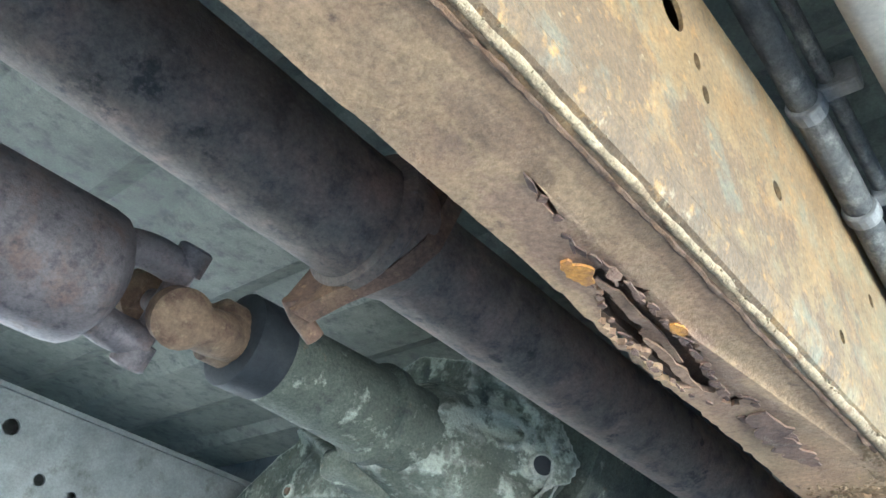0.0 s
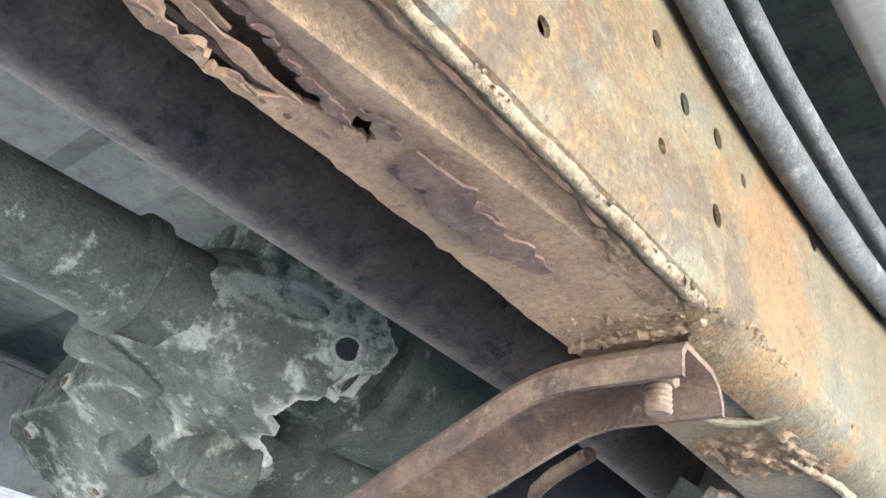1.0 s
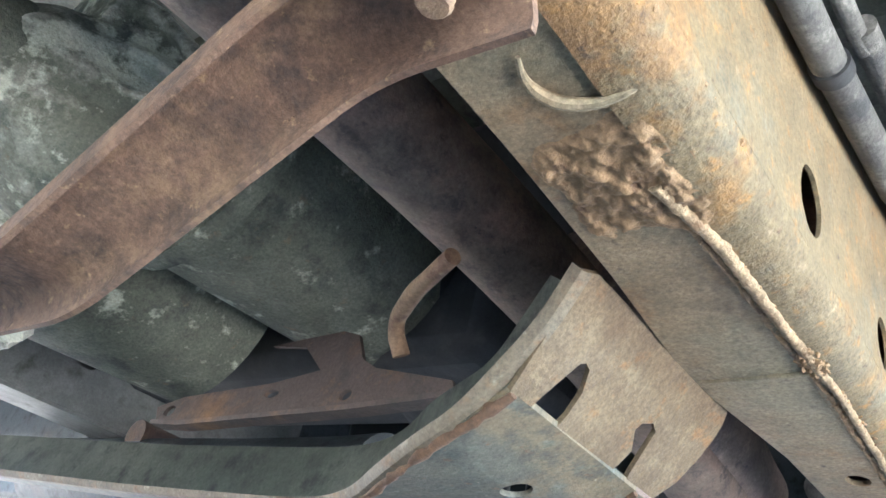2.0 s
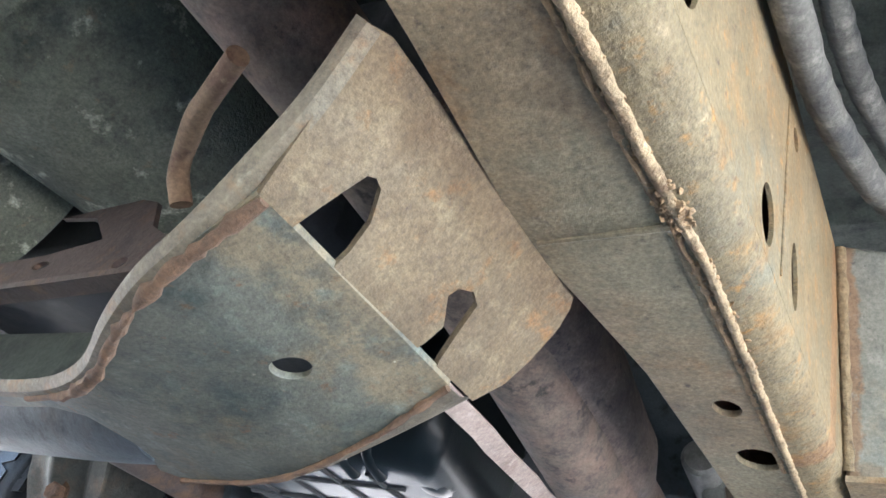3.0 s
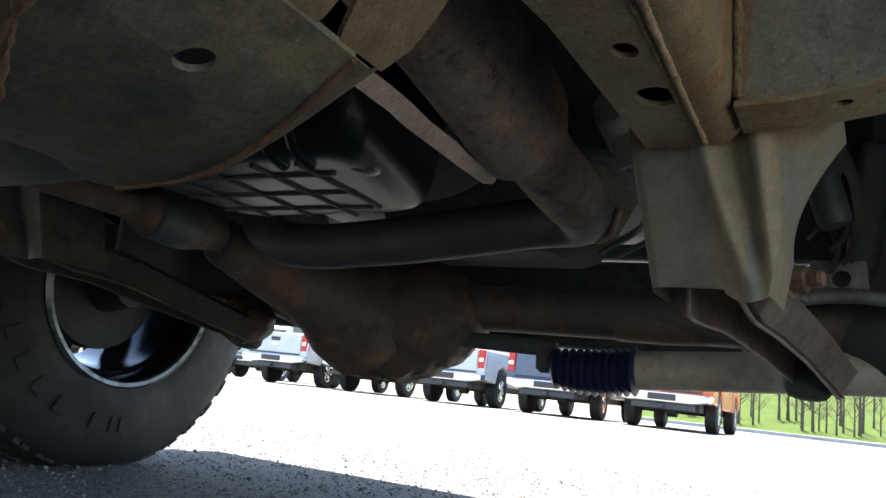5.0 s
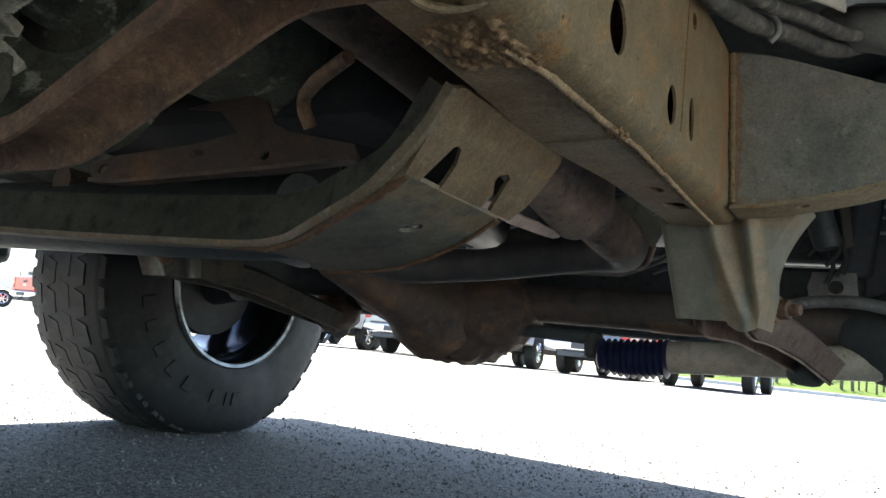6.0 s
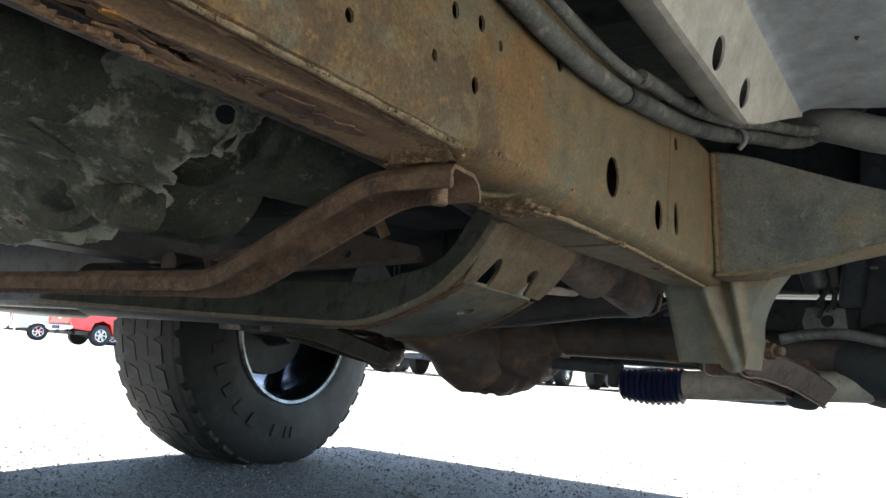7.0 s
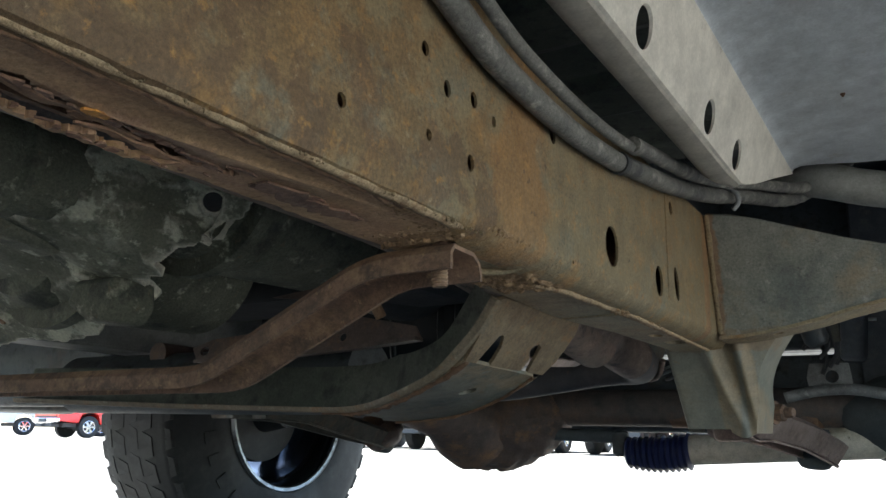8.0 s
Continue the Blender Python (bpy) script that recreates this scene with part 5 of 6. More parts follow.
box(bm, BX0 + 0.10, BX1 - 0.10, -3.24, -3.09, 0.55, 0.72)
part("bumper", bm, M_CHROME, body, bevel=0.02)


def arch(yc, r, n=14):
    return [(yc + r * math.cos(math.pi * k / n), 0.60 + r * 0.82 * math.sin(math.pi * k / n)) for k in range(n + 1)]


for x0, low in ((BX0, 0.47), (BX1 - 0.04, 0.60)):
    bm = bmesh.new()
    side = [(-3.06, 0.62), (-3.06, 1.28), (1.36, 1.29), (2.3, 1.22), (3.0, 1.10), (3.12, 0.95), (3.10, 0.60)] + arch(2.36, 0.47) + [(1.45, low), (-1.0, low)] + arch(-1.55, 0.47)
    plate(bm, side, [], lambda u, v, w: (x0 + w, u, v), 0.04)
    part("side_panel", bm, M_BODY, body, "pale painted side panel with wheel arches", bevel=0.006)
for x, lean in ((BX0 + 0.075, 1), (BX1 - 0.075, -1)):
    for y0, y1 in ((-0.72, 0.0), (0.06, 0.82)):
        bm = bmesh.new()
        plate(bm, [(y0, 1.34), (y1 + (0.1 if y1 > 0.5 else 0), 1.34), (y1 - (0.2 if y1 > 0.5 else 0), 1.80), (y0, 1.80)], [], lambda u, v, w: (x + lean * (v - 1.34) * 0.17 - lean * w, u, v), 0.012)
        part("side_window", bm, M_GLASS, cab)
bm = bmesh.new()
plate(bm, [(BX0 + 0.22, 0), (BX1 - 0.22, 0), (BX1 - 0.30, 1), (BX0 + 0.30, 1)], [], lambda u, v, w: (u, 1.31 - 0.56 * v + w * 0.6, 1.37 + 0.47 * v + w), 0.012)
part("windscreen", bm, M_GLASS, cab)
bm = bmesh.new()
plate(bm, [(BX0 + 0.30, 1.36), (BX1 - 0.30, 1.36), (BX1 - 0.34, 1.78), (BX0 + 0.34, 1.78)], [], lambda u, v, w: (u, -1.032 + 0.07 * (v - 1.36) + w, v), 0.012)
part("rear_window", bm, M_GLASS, cab)
bm = bmesh.new()
box(bm, BX0 + 0.04, BX1 - 0.04, 3.06, 3.20, 0.58, 0.98)
part("bumper", bm, M_BLACK, body, bevel=0.03)
bm = bmesh.new()
box(bm, -1.86, -1.64, -1.0, 1.88, 0.360, 0.45)
part("running_board", bm, M_BLACK, body, "black running board along the far side", bevel=0.02)
# rear axle and wheels
bm = bmesh.new()
lathe(bm, (-1.36, -1.55, 0.40), (0.44, -1.55, 0.40), [(0, 0.045), (0.72, 0.045), (0.76, 0.13), (0.98, 0.13), (1.02, 0.045), (1.80, 0.045)], 24)
part("rear_axle", bm, M_AXLE, truck)
for x0, x1 in ((-1.34, -1.62), (0.42, 0.70)):
    rear_wheel = new("wheel")
    rear_wheel.parent = truck
    d = 1 if x1 > x0 else -1
    bm = bmesh.new()
    lathe(bm, (x0, -1.55, 0.389), (x1, -1.55, 0.389), [(0.02, 0.23), (-0.004, 0.25), (0.0, 0.30), (0.018, 0.366), (0.05, 0.388), (0.23, 0.388), (0.262, 0.366), (0.28, 0.28), (0.27, 0.23)], 48)
    part("tyre", bm, M_TYRE, rear_wheel)
    bm = bmesh.new()
    lathe(bm, (x0 + d * 0.02, -1.55, 0.389), (x1, -1.55, 0.389), [(0.0, 0.225), (0.10, 0.19), (0.22, 0.18), (0.23, 0.06), (0.25, 0.05)], 40)
    part("rim", bm, M_RIM, rear_wheel)
bm = bmesh.new()
box(bm, -1.60, 0.68, 1.44, 2.98, 0.94, 0.97)
part("wheel_well", bm, M_BLACK, body)
# radiator_support and well_liner are stretched to shut out stray daylight
for x0, x1, y0, y1, z0, z1, nm in ((-1.64, -0.95, 1.45, 1.50, 0.362, 0.94, "well_liner"), (0.60, 0.63, 1.60, 3.0, 0.52, 0.94, "well_liner"), (-0.95, 0.60, 2.70, 2.74, 0.545, 0.94, "radiator_support"), (-1.02, 0.20, 2.60, 2.66, 0.40, 0.524, "front_crossmember"), (-1.70, -1.28, 1.705, 1.725, 0.385, 0.94, "mud_flap"),
                                   (-0.9, -0.2, 2.05, 2.62, 0.56, 0.94, "engine_block"), (0.20, 0.60, 2.66, 2.70, 0.40, 0.94, "well_liner"), (-1.062, -1.050, 1.505, 2.10, 0.56, 0.938, "inner_wing")):
    bm = bmesh.new()
    box(bm, x0, x1, y0, y1, z0, z1)
    part(nm, bm, M_BLACK, body, bevel=0.01)

# control arm bracket and body mount arm ----------------------------------------------------
bm = bmesh.new()
def sheet(bm, rows, t=0.004):
    """A bent sheet through rows of points, given its thickness towards +y."""
    n, m = len(rows), len(rows[0])
    a = [[bm.verts.new(p) for p in r] for r in rows]
    b = [[bm.verts.new((p[0], p[1] + t, p[2])) for p in r] for r in rows]
    for i in range(n - 1):
        for j in range(m - 1):
            bm.faces.new((a[i][j], a[i][j + 1], a[i + 1][j + 1], a[i + 1][j]))
            bm.faces.new((b[i][j], b[i + 1][j], b[i + 1][j + 1], b[i][j + 1]))
    ring = [(0, j) for j in range(m)] + [(i, m - 1) for i in range(1, n)] + [(n - 1, j) for j in range(m - 2, -1, -1)] + [(i, 0) for i in range(n - 2, 0, -1)]
    for (i, j), (k, l) in zip(ring, ring[1:] + ring[:1]):
        bm.faces.new((a[i][j], a[k][l], b[k][l], b[i][j]))


def bracket_row(z):
    """One level of the bracket: flat web, slanting ridge, hollow, second ridge, flaring outer flange."""
    f = (0.462 - z) / 0.125
    y = 1.694 + 0.055 * f
    left, r1, r2 = -0.093 + 0.016 * f, -0.034 + 0.040 * f ** 1.3, 0.006 + 0.013 * f
    edge = 0.025 + 0.040 * (1 - min(1, f / 0.62)) ** 2 - 0.008 * max(0, f - 0.7) / 0.3
    cols = [(left, y + 0.10), (left, y + 0.012), (left + 0.003, y + 0.003)]
    for k in range(101):
        x = left + 0.008 + (edge - left - 0.008) * k / 100
        bulge = 0.010 * math.exp(-((x - r1) / 0.010) ** 2) + 0.006 * math.exp(-((x - r2) / 0.008) ** 2)
        dip = 0.007 * math.exp(-((x - (r1 + r2) / 2) / 0.010) ** 2) * (1 - 0.5 * f)
        lean = 0.35 * max(0, x - r2 - 0.002)
        cols.append((x, y - bulge + dip + lean))
    cols += [(edge + 0.002, y + 0.035), (edge + 0.003, y + 0.09)]
    return [(x, yy, z + 0.010 * (1 - f) * max(0, (x - r2) / 0.06)) for x, yy in cols]


zs = [0.462 - 0.125 * k / 40 for k in range(41)]
rows = [bracket_row(z) for z in zs]
for k, p in enumerate(rows[-1]):
    rows[-1][k] = (p[0], p[1], p[2] + (0.010 if 1 < k < 64 else -0.008 * math.sin(max(0, min(1, (k - 64) / 42)) * math.pi)))
sheet(bm, rows)
brk = part("control_arm_bracket", bm, M_BRK, truck, "grey-green and tan welded suspension bracket")
bm = bmesh.new()
tube(bm, dense((-0.08, RAIL_END + 0.004, Z0 + 0.002), (-0.010, RAIL_END + 0.003, Z0 + 0.002), 30), 0.0040, 10, 0.5, 120)
part("weld_bead", bm, M_WELD, brk)
bolt(brk, (0.024, 1.845, 0.366), (1, -0.35, 0), 0.0125, 0.015, M_BAR, "bolt", 0.012)
bm = bmesh.new()
ARM = [(0.001, 0.604, 0.453), (0.03, 0.600, 0.4545), (0.06, 0.592, 0.459), (0.09, 0.582, 0.465), (0.12, 0.572, 0.472), (0.15, 0.562, 0.481), (0.20, 0.548, 0.493), (0.30, 0.535, 0.503), (0.42, 0.53, 0.508)]
loft(bm, [[(x, 1.588 + 0.15 * x, zt), (x, 1.665 + 0.15 * x, zt), (x, 1.680 + 0.10 * x, zb), (x, 1.631 + 0.05 * x, zb), (x, 1.607 + 0.11 * x, (zt + zb) / 2)] for x, zt, zb in ARM])
bm.verts.index_update()
bmesh.ops.delete(bm, geom=[f for f in bm.faces if len(f.verts) == 4 and all(v.index % 5 in (2, 3) for v in f.verts)], context="FACES_ONLY")
arm = part("body_mount_arm", bm, M_ARM, truck, "tapering grey box arm that carries the cab mount", bevel=0.003)
bm = bmesh.new()
lower = lambda x: next(z0 + (z1 - z0) * (x - x0) / (x1 - x0) for (x0, t0, z0), (x1, t1, z1) in zip(ARM, ARM[1:]) if x <= x1)
plate(bm, [(x, 1.629 + 0.05 * x) for x, zt, zb in ARM] + [(x, 1.684 + 0.10 * x) for x, zt, zb in reversed(ARM)], [oval(0.068, 1.655, 0.0065, 0.0065, 18, 0, 0.03)], lambda u, v, w: (u, v, lower(max(0.001, min(0.42, u))) - 0.0005 - w), 0.004)
part("lower_flange", bm, M_FRONT, arm, "tan rusty lower flange with a drain hole")
bm = bmesh.new()
tube(bm, dense((0.003, 1.587, 0.60), (0.003, 1.606, 0.53), 26) + dense((0.003, 1.607, 0.526), (0.003, 1.630, 0.456), 26), 0.0035, 10, 0.5, 120)
part("weld_bead", bm, M_WELD, arm)

# lower control arms ------------------------------------------------------------------------
def control_arm(left_edge, right_edge, side, material):
    """A pressed channel, open below, with turned-out edges; the edges run from its bush to its ball joint."""
    left_edge, right_edge = bent(left_edge, 0.03, 4), bent(right_edge, 0.03, 4)
    bm = bmesh.new()
    rows = []
    for a, c in zip(left_edge, right_edge):
        h = 0.044
        sec = [a + Vector((-0.009, 0, 0.003)), a, a + Vector((0.004, 0, h * 0.85)), a + Vector((0.012, 0, h)), c + Vector((side * 0.020 - 0.006, 0, h)), c + Vector((side * 0.022, 0, h * 0.8)), c, c + Vector((0.008, 0, -0.001))]
        rows.append([bm.verts.new(p) for p in sec])
    for r0, r1 in zip(rows, rows[1:]):
        for q in range(7):
            bm.faces.new((r0[q], r0[q + 1], r1[q + 1], r1[q]))
    bmesh.ops.solidify(bm, geom=bm.faces[:], thickness=0.0035)
    a = part("control_arm", bm, material, truck, "pressed steel lower control arm, brown with worn pale edges")
    for line in (left_edge, right_edge):
        bm = bmesh.new()
        tube(bm, [p + Vector((0, 0, -0.001)) for p in line], 0.0022, 8, 0.3, 120)
        part("worn_edge", bm, material, a)
    start, end = (left_edge[0] + right_edge[0]) / 2, (left_edge[-1] + right_edge[-1]) / 2
    bm = bmesh.new()
    lathe(bm, start + Vector((-0.034, 0.02, 0.028)), start + Vector((0.05, 0.02, 0.028)), [(0, 0.014), (0.004, 0.024), (0.066, 0.024), (0.07, 0.014)], 24)
    part("bushing", bm, M_RUBBER_SHADE, a)
    bm = bmesh.new()
    lathe(bm, end + Vector((-0.012, 0.01, -0.014)), end + Vector((-0.008, 0.016, 0.06)), [(0, 0.014), (0.003, 0.024), (0.012, 0.031), (0.050, 0.034), (0.062, 0.030), (0.074, 0.024)], 24)
    part("ball_joint", bm, M_SOOT, a, "black ball joint housing")


control_arm([(-0.055, 1.80, 0.352), (-0.062, 1.84, 0.326), (-0.043, 1.95, 0.328), (-0.020, 2.10, 0.314), (0.002, 2.26, 0.298)],
            [(-0.017, 1.80, 0.350), (-0.005, 1.84, 0.327), (0.002, 1.94, 0.329), (0.026, 2.10, 0.314), (0.055, 2.27, 0.284)], 1, M_SHIELD)
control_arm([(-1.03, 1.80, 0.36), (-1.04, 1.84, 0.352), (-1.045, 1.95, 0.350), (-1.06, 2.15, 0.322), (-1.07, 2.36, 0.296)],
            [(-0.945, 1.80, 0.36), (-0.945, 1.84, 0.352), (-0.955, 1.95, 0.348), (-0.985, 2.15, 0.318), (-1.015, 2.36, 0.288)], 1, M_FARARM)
bm = bmesh.new()
bmesh.ops.create_uvsphere(bm, u_segments=28, v_segments=18, radius=1)
for v in bm.verts:
    v.co = Vector((-1.035 + 0.058 * v.co.x, 2.335 + 0.06 * v.co.y, 0.335 + 0.048 * v.co.z)) + 0.012 * Vector((noise.noise(v.co * 2.4), noise.noise(v.co * 2.4 + Vector((5, 0, 0))), noise.noise(v.co * 2.4 + Vector((0, 5, 0)))))
part("joint_housing", bm, M_AXLE, truck, "lumpy rusty joint housing at the end of the far arm")

# front axle -----------------------------------------------------------------------------------
bm = bmesh.new()
lathe(bm, (-1.25, 2.44, 0.397), (0.30, 2.44, 0.397), [(0, 0.05), (0.1, 0.042), (0.42, 0.042), (0.44, 0.05), (0.60, 0.05), (0.62, 0.042), (1.55, 0.042)], 32)
axle = part("front_axle", bm, M_AXLETUBE, truck, "brown rusty solid front axle")
for x0, x1, z0 in ((-0.30, -0.13, 0.352), (-0.09, 0.02, 0.338)):
    bm = bmesh.new()
    lathe(bm, (x0, 2.435, z0 + 0.03), (x1, 2.435, z0 + 0.034), [(0, 0.02), (0.008, 0.030), (0.5 * (x1 - x0), 0.036), (x1 - x0 - 0.01, 0.030), (x1 - x0, 0.018)], 18)
    for v in bm.verts:
        v.co += 0.004 * Vector((noise.noise(v.co * 24), noise.noise(v.co * 24 + Vector((5, 0, 0))), noise.noise(v.co * 24 + Vector((0, 5, 0)))))
    part("axle_perch", bm, M_AXLE, axle, "lumpy rusty perch under the axle tube")
bm = bmesh.new()
bmesh.ops.create_uvsphere(bm, u_segments=72, v_segments=48, radius=1)
for v in bm.verts:
    d = v.co.copy()
    p = Vector((-0.750 + 0.205 * d.x * (1 - 0.15 * max(0, -d.z)), 2.44 + 0.13 * d.y, 0.368 + 0.124 * d.z))
    rib = 0.010 * max(0, math.cos(9 * math.atan2(d.z, d.x)) - 0.55) * max(0, 1 - abs(d.y)) * (1 if d.z < 0.2 else 0)
    bump = 0.010 * noise.noise(d * 2.6) + 0.007 * noise.noise(d * 7) + 0.003 * noise.noise(d * 18)
    v.co = p + d * (rib + bump)
part("differential", bm, M_AXLE, axle, "bulging rusty differential housing")
bm = bmesh.new()
lathe(bm, (-0.74, 2.43, 0.375), (-1.06, 2.43, 0.405), [(-0.10, 0.04), (-0.04, 0.10), (0, 0.11), (0.10, 0.098), (0.18, 0.074), (0.26, 0.052), (0.32, 0.045)], 28)
part("axle_flare", bm, M_AXLE, axle)
bm = bmesh.new()
box(bm, -1.22, -1.0, 2.12, 2.56, 0.37, 0.62)
part("spring_bucket", bm, M_SOOT, axle, "black spring seat and brake backing", bevel=0.04)
bm = bmesh.new()
lathe(bm, (-0.77, 2.36, 0.355), (-0.782, 1.95, 0.424), [(0, 0.11), (0.06, 0.095), (0.12, 0.070), (0.18, 0.058), (0.26, 0.052), (0.30, 0.046), (0.34, 0.040), (0.39, 0.036), (0.40, 0.030)], 28)
for v in bm.verts:
    v.co += 0.005 * Vector((noise.noise(v.co * 20), noise.noise(v.co * 20 + Vector((5, 0, 0))), noise.noise(v.co * 20 + Vector((0, 5, 0)))))
part("pinion_nose", bm, M_AXLE, axle, "rust-brown pinion housing")
bm = bmesh.new()
lathe(bm, (-0.775, 1.40, 0.436), (-0.781, 1.97, 0.427), [(0, 0.018), (0.40, 0.018), (0.41, 0.028), (0.43, 0.034), (0.50, 0.036), (0.53, 0.028), (0.56, 0.026)], 24)
shaft_front = part("front_driveshaft", bm, M_AXLE, truck, "slim rusty front driveshaft with a dark joint")
bm = bmesh.new()
lathe(bm, (-0.779, 1.82, 0.431), (-0.781, 1.93, 0.429), [(0, 0.030), (0.006, 0.037), (0.07, 0.039), (0.09, 0.033), (0.10, 0.024)], 24)
part("joint_boot", bm, M_BLACK, shaft_front)
bm = bmesh.new()
tube(bm, bent([(-0.905, 2.06, 0.462), (-0.900, 2.06, 0.425), (-0.880, 2.07, 0.412), (-0.850, 2.08, 0.416), (-0.848, 2.08, 0.430)], 0.012, 5), 0.0055, 10)
part("bright_clip", bm, M_BRIGHT, axle, "bright bent steel line clip")

# steering damper ------------------------------------------------------------------------------
bm = bmesh.new()
prof = [(0, 0.016)]
for k in range(11):
    g = 0.030 + 0.0085 * math.sin(math.pi * min(1, (k + 1.5) / 8) / 2)
    prof += [(0.004 + 0.0135 * k, g - 0.004), (0.010 + 0.0135 * k, g + 0.003), (0.0145 + 0.0135 * k, g - 0.005)]
lathe(bm, (-0.398, 2.42, 0.297), (-0.236, 2.42, 0.305), prof + [(0.158, 0.02)], 28)
for v in bm.verts:
    v.co.z -= 0.006 * math.sin(math.pi * min(1, max(0, (v.co.x + 0.398) / 0.16)))
damper = part("steering_damper", bm, M_BLUE, truck, "steering damper with a ribbed blue boot")
bm = bmesh.new()
lathe(bm, (-0.252, 2.42, 0.305), (0.13, 2.42, 0.330), [(0, 0.028), (0.002, 0.032), (0.37, 0.032), (0.38, 0.028)], 32)
part("cylinder", bm, M_TUBE, damper, "dull tan-grey damper tube")
bm = bmesh.new()
lathe(bm, (-0.62, 2.42, 0.336), (-0.40, 2.42, 0.330), [(0, 0.015), (0.20, 0.015), (0.22, 0.012)], 16)
lathe(bm, (-0.412, 2.42, 0.345), (-0.408, 2.42, 0.285), [(0, 0.012), (0.006, 0.020), (0.05, 0.020), (0.058, 0.012)], 16)
part("rod", bm, M_SOOT, damper)
bm = bmesh.new()
lathe(bm, (-1.2, 2.55, 0.36), (0.25, 2.60, 0.36), [(0, 0.017), (1.45, 0.017)], 18)
part("tie_rod", bm, M_BLACK, truck, "black steel tie rod")

# far front wheel ------------------------------------------------------------------------------
WX, WY, WZ = -1.32, 2.30, 0.388
wheel = new("wheel")
wheel.parent = truck
tagged(wheel, "chunky all-terrain wheel on a dull alloy rim")
bm = bmesh.new()
prof = [(0.0, 0.222), (-0.006, 0.235), (-0.004, 0.262), (0.0, 0.29), (0.006, 0.325), (0.018, 0.352), (0.030, 0.366), (0.05, 0.372), (0.15, 0.375), (0.25, 0.372), (0.27, 0.366), (0.282, 0.352), (0.296, 0.325), (0.305, 0.262), (0.30, 0.222)]
seg = 96
rows = []
for h, r in prof:
    r = 0.222 + (r - 0.222) * 1.2
    ring = []
    for i in range(seg):
        c, d = math.cos(2 * math.pi * i / seg), math.sin(2 * math.pi * i / seg)
        squash = max(0, -d - 0.86) / 0.14          # the loaded sidewall bulges over the contact patch
        side = 1 if h < 0.15 else -1
        ring.append(bm.verts.new((WX - h + side * 0.012 * squash * min(1, (0.41 - r) / 0.05), WY + r * c, WZ + max(-WZ + 0.001, r * d))))
    rows.append(ring)
for r0, r1 in zip(rows, rows[1:]):
    for j in range(seg):
        bm.faces.new((r0[j], r0[(j + 1) % seg], r1[(j + 1) % seg], r1[j]))
tyre = part("tyre", bm, M_TYRE, wheel, "black all-terrain tyre")
bm = bmesh.new()
lathe(bm, (WX + 0.004, WY, WZ), (WX - 0.3, WY, WZ), [(0.004, 0.207), (-0.003, 0.210), (-0.005, 0.218), (0.0, 0.225), (0.008, 0.224)], 64)
bmesh.ops.delete(bm, geom=[f for f in bm.faces if len(f.verts) > 8], context="FACES_ONLY")
rim = part("rim", bm, M_RIM, wheel, "dull alloy rim")
bm = bmesh.new()
lathe(bm, (WX + 0.001, WY, 0.388), (WX - 0.3, WY, 0.388), [(0, 0.216), (0.0, 0.209), (0.02, 0.200), (0.05, 0.196), (0.056, 0.188), (0.10, 0.184), (0.16, 0.172), (0.235, 0.170), (0.24, 0.176)], 64)
bmesh.ops.delete(bm, geom=[f for f in bm.faces if len(f.verts) > 8], context="FACES_ONLY")
part("barrel", bm, M_BARREL, rim, "dark glossy rim barrel")
bm = bmesh.new()
lathe(bm, (WX - 0.01, WY, 0.385), (WX - 0.20, WY, 0.385), [(0, 0.045), (0.05, 0.055), (0.08, 0.060), (0.09, 0.140), (0.100, 0.142), (0.102, 0.134), (0.110, 0.134), (0.112, 0.142), (0.122, 0.142), (0.125, 0.09), (0.18, 0.085)], 48)
part("brake_disc", bm, M_RUBBER_SHADE, wheel)
bm = bmesh.new()
vs = box(bm, WX - 0.105, WX - 0.02, WY + 0.045, WY + 0.150, 0.36, 0.47)
part("brake_caliper", bm, M_SOOT, wheel, bevel=0.012)

# tread blocks: five staggered rows round the tyre
bm = bmesh.new()
TR, TZ, TN = 0.4030, WZ, 74
for row, (x0, x1) in enumerate(((0.022, 0.070), (0.078, 0.122), (0.130, 0.172), (0.180, 0.224), (0.232, 0.282))):
    for k in range(TN):
        a0 = 2 * math.pi * (k + 0.5 * (row % 2)) / TN
        wd = 2 * math.pi / TN * (0.36 if row in (0, 4) else 0.40)
        tilt = (0.25 if k % 2 else -0.2) * 2 * math.pi / TN
        vs = []
        for r in (TR - 0.012, TR + (0.003 if row not in (0, 4) else 0.0015)):
            for xx, aa in ((x0, a0 - wd + tilt), (x1, a0 - wd - tilt), (x1, a0 + wd - tilt), (x0, a0 + wd + tilt)):
                drop = 0.010 if (row == 0 and xx == x0) or (row == 4 and xx == x1) else 0
                vs.append(bm.verts.new((WX - xx, WY + (r - drop) * math.cos(aa), TZ + max(-TZ + 0.001, (r - drop) * math.sin(aa)))))
        for f in ((0, 1, 2, 3), (7, 6, 5, 4), (0, 4, 5, 1), (1, 5, 6, 2), (2, 6, 7, 3), (3, 7, 4, 0)):
            bm.faces.new([vs[i] for i in f])
part("tread", bm, M_TYRE, tyre, smooth=False)
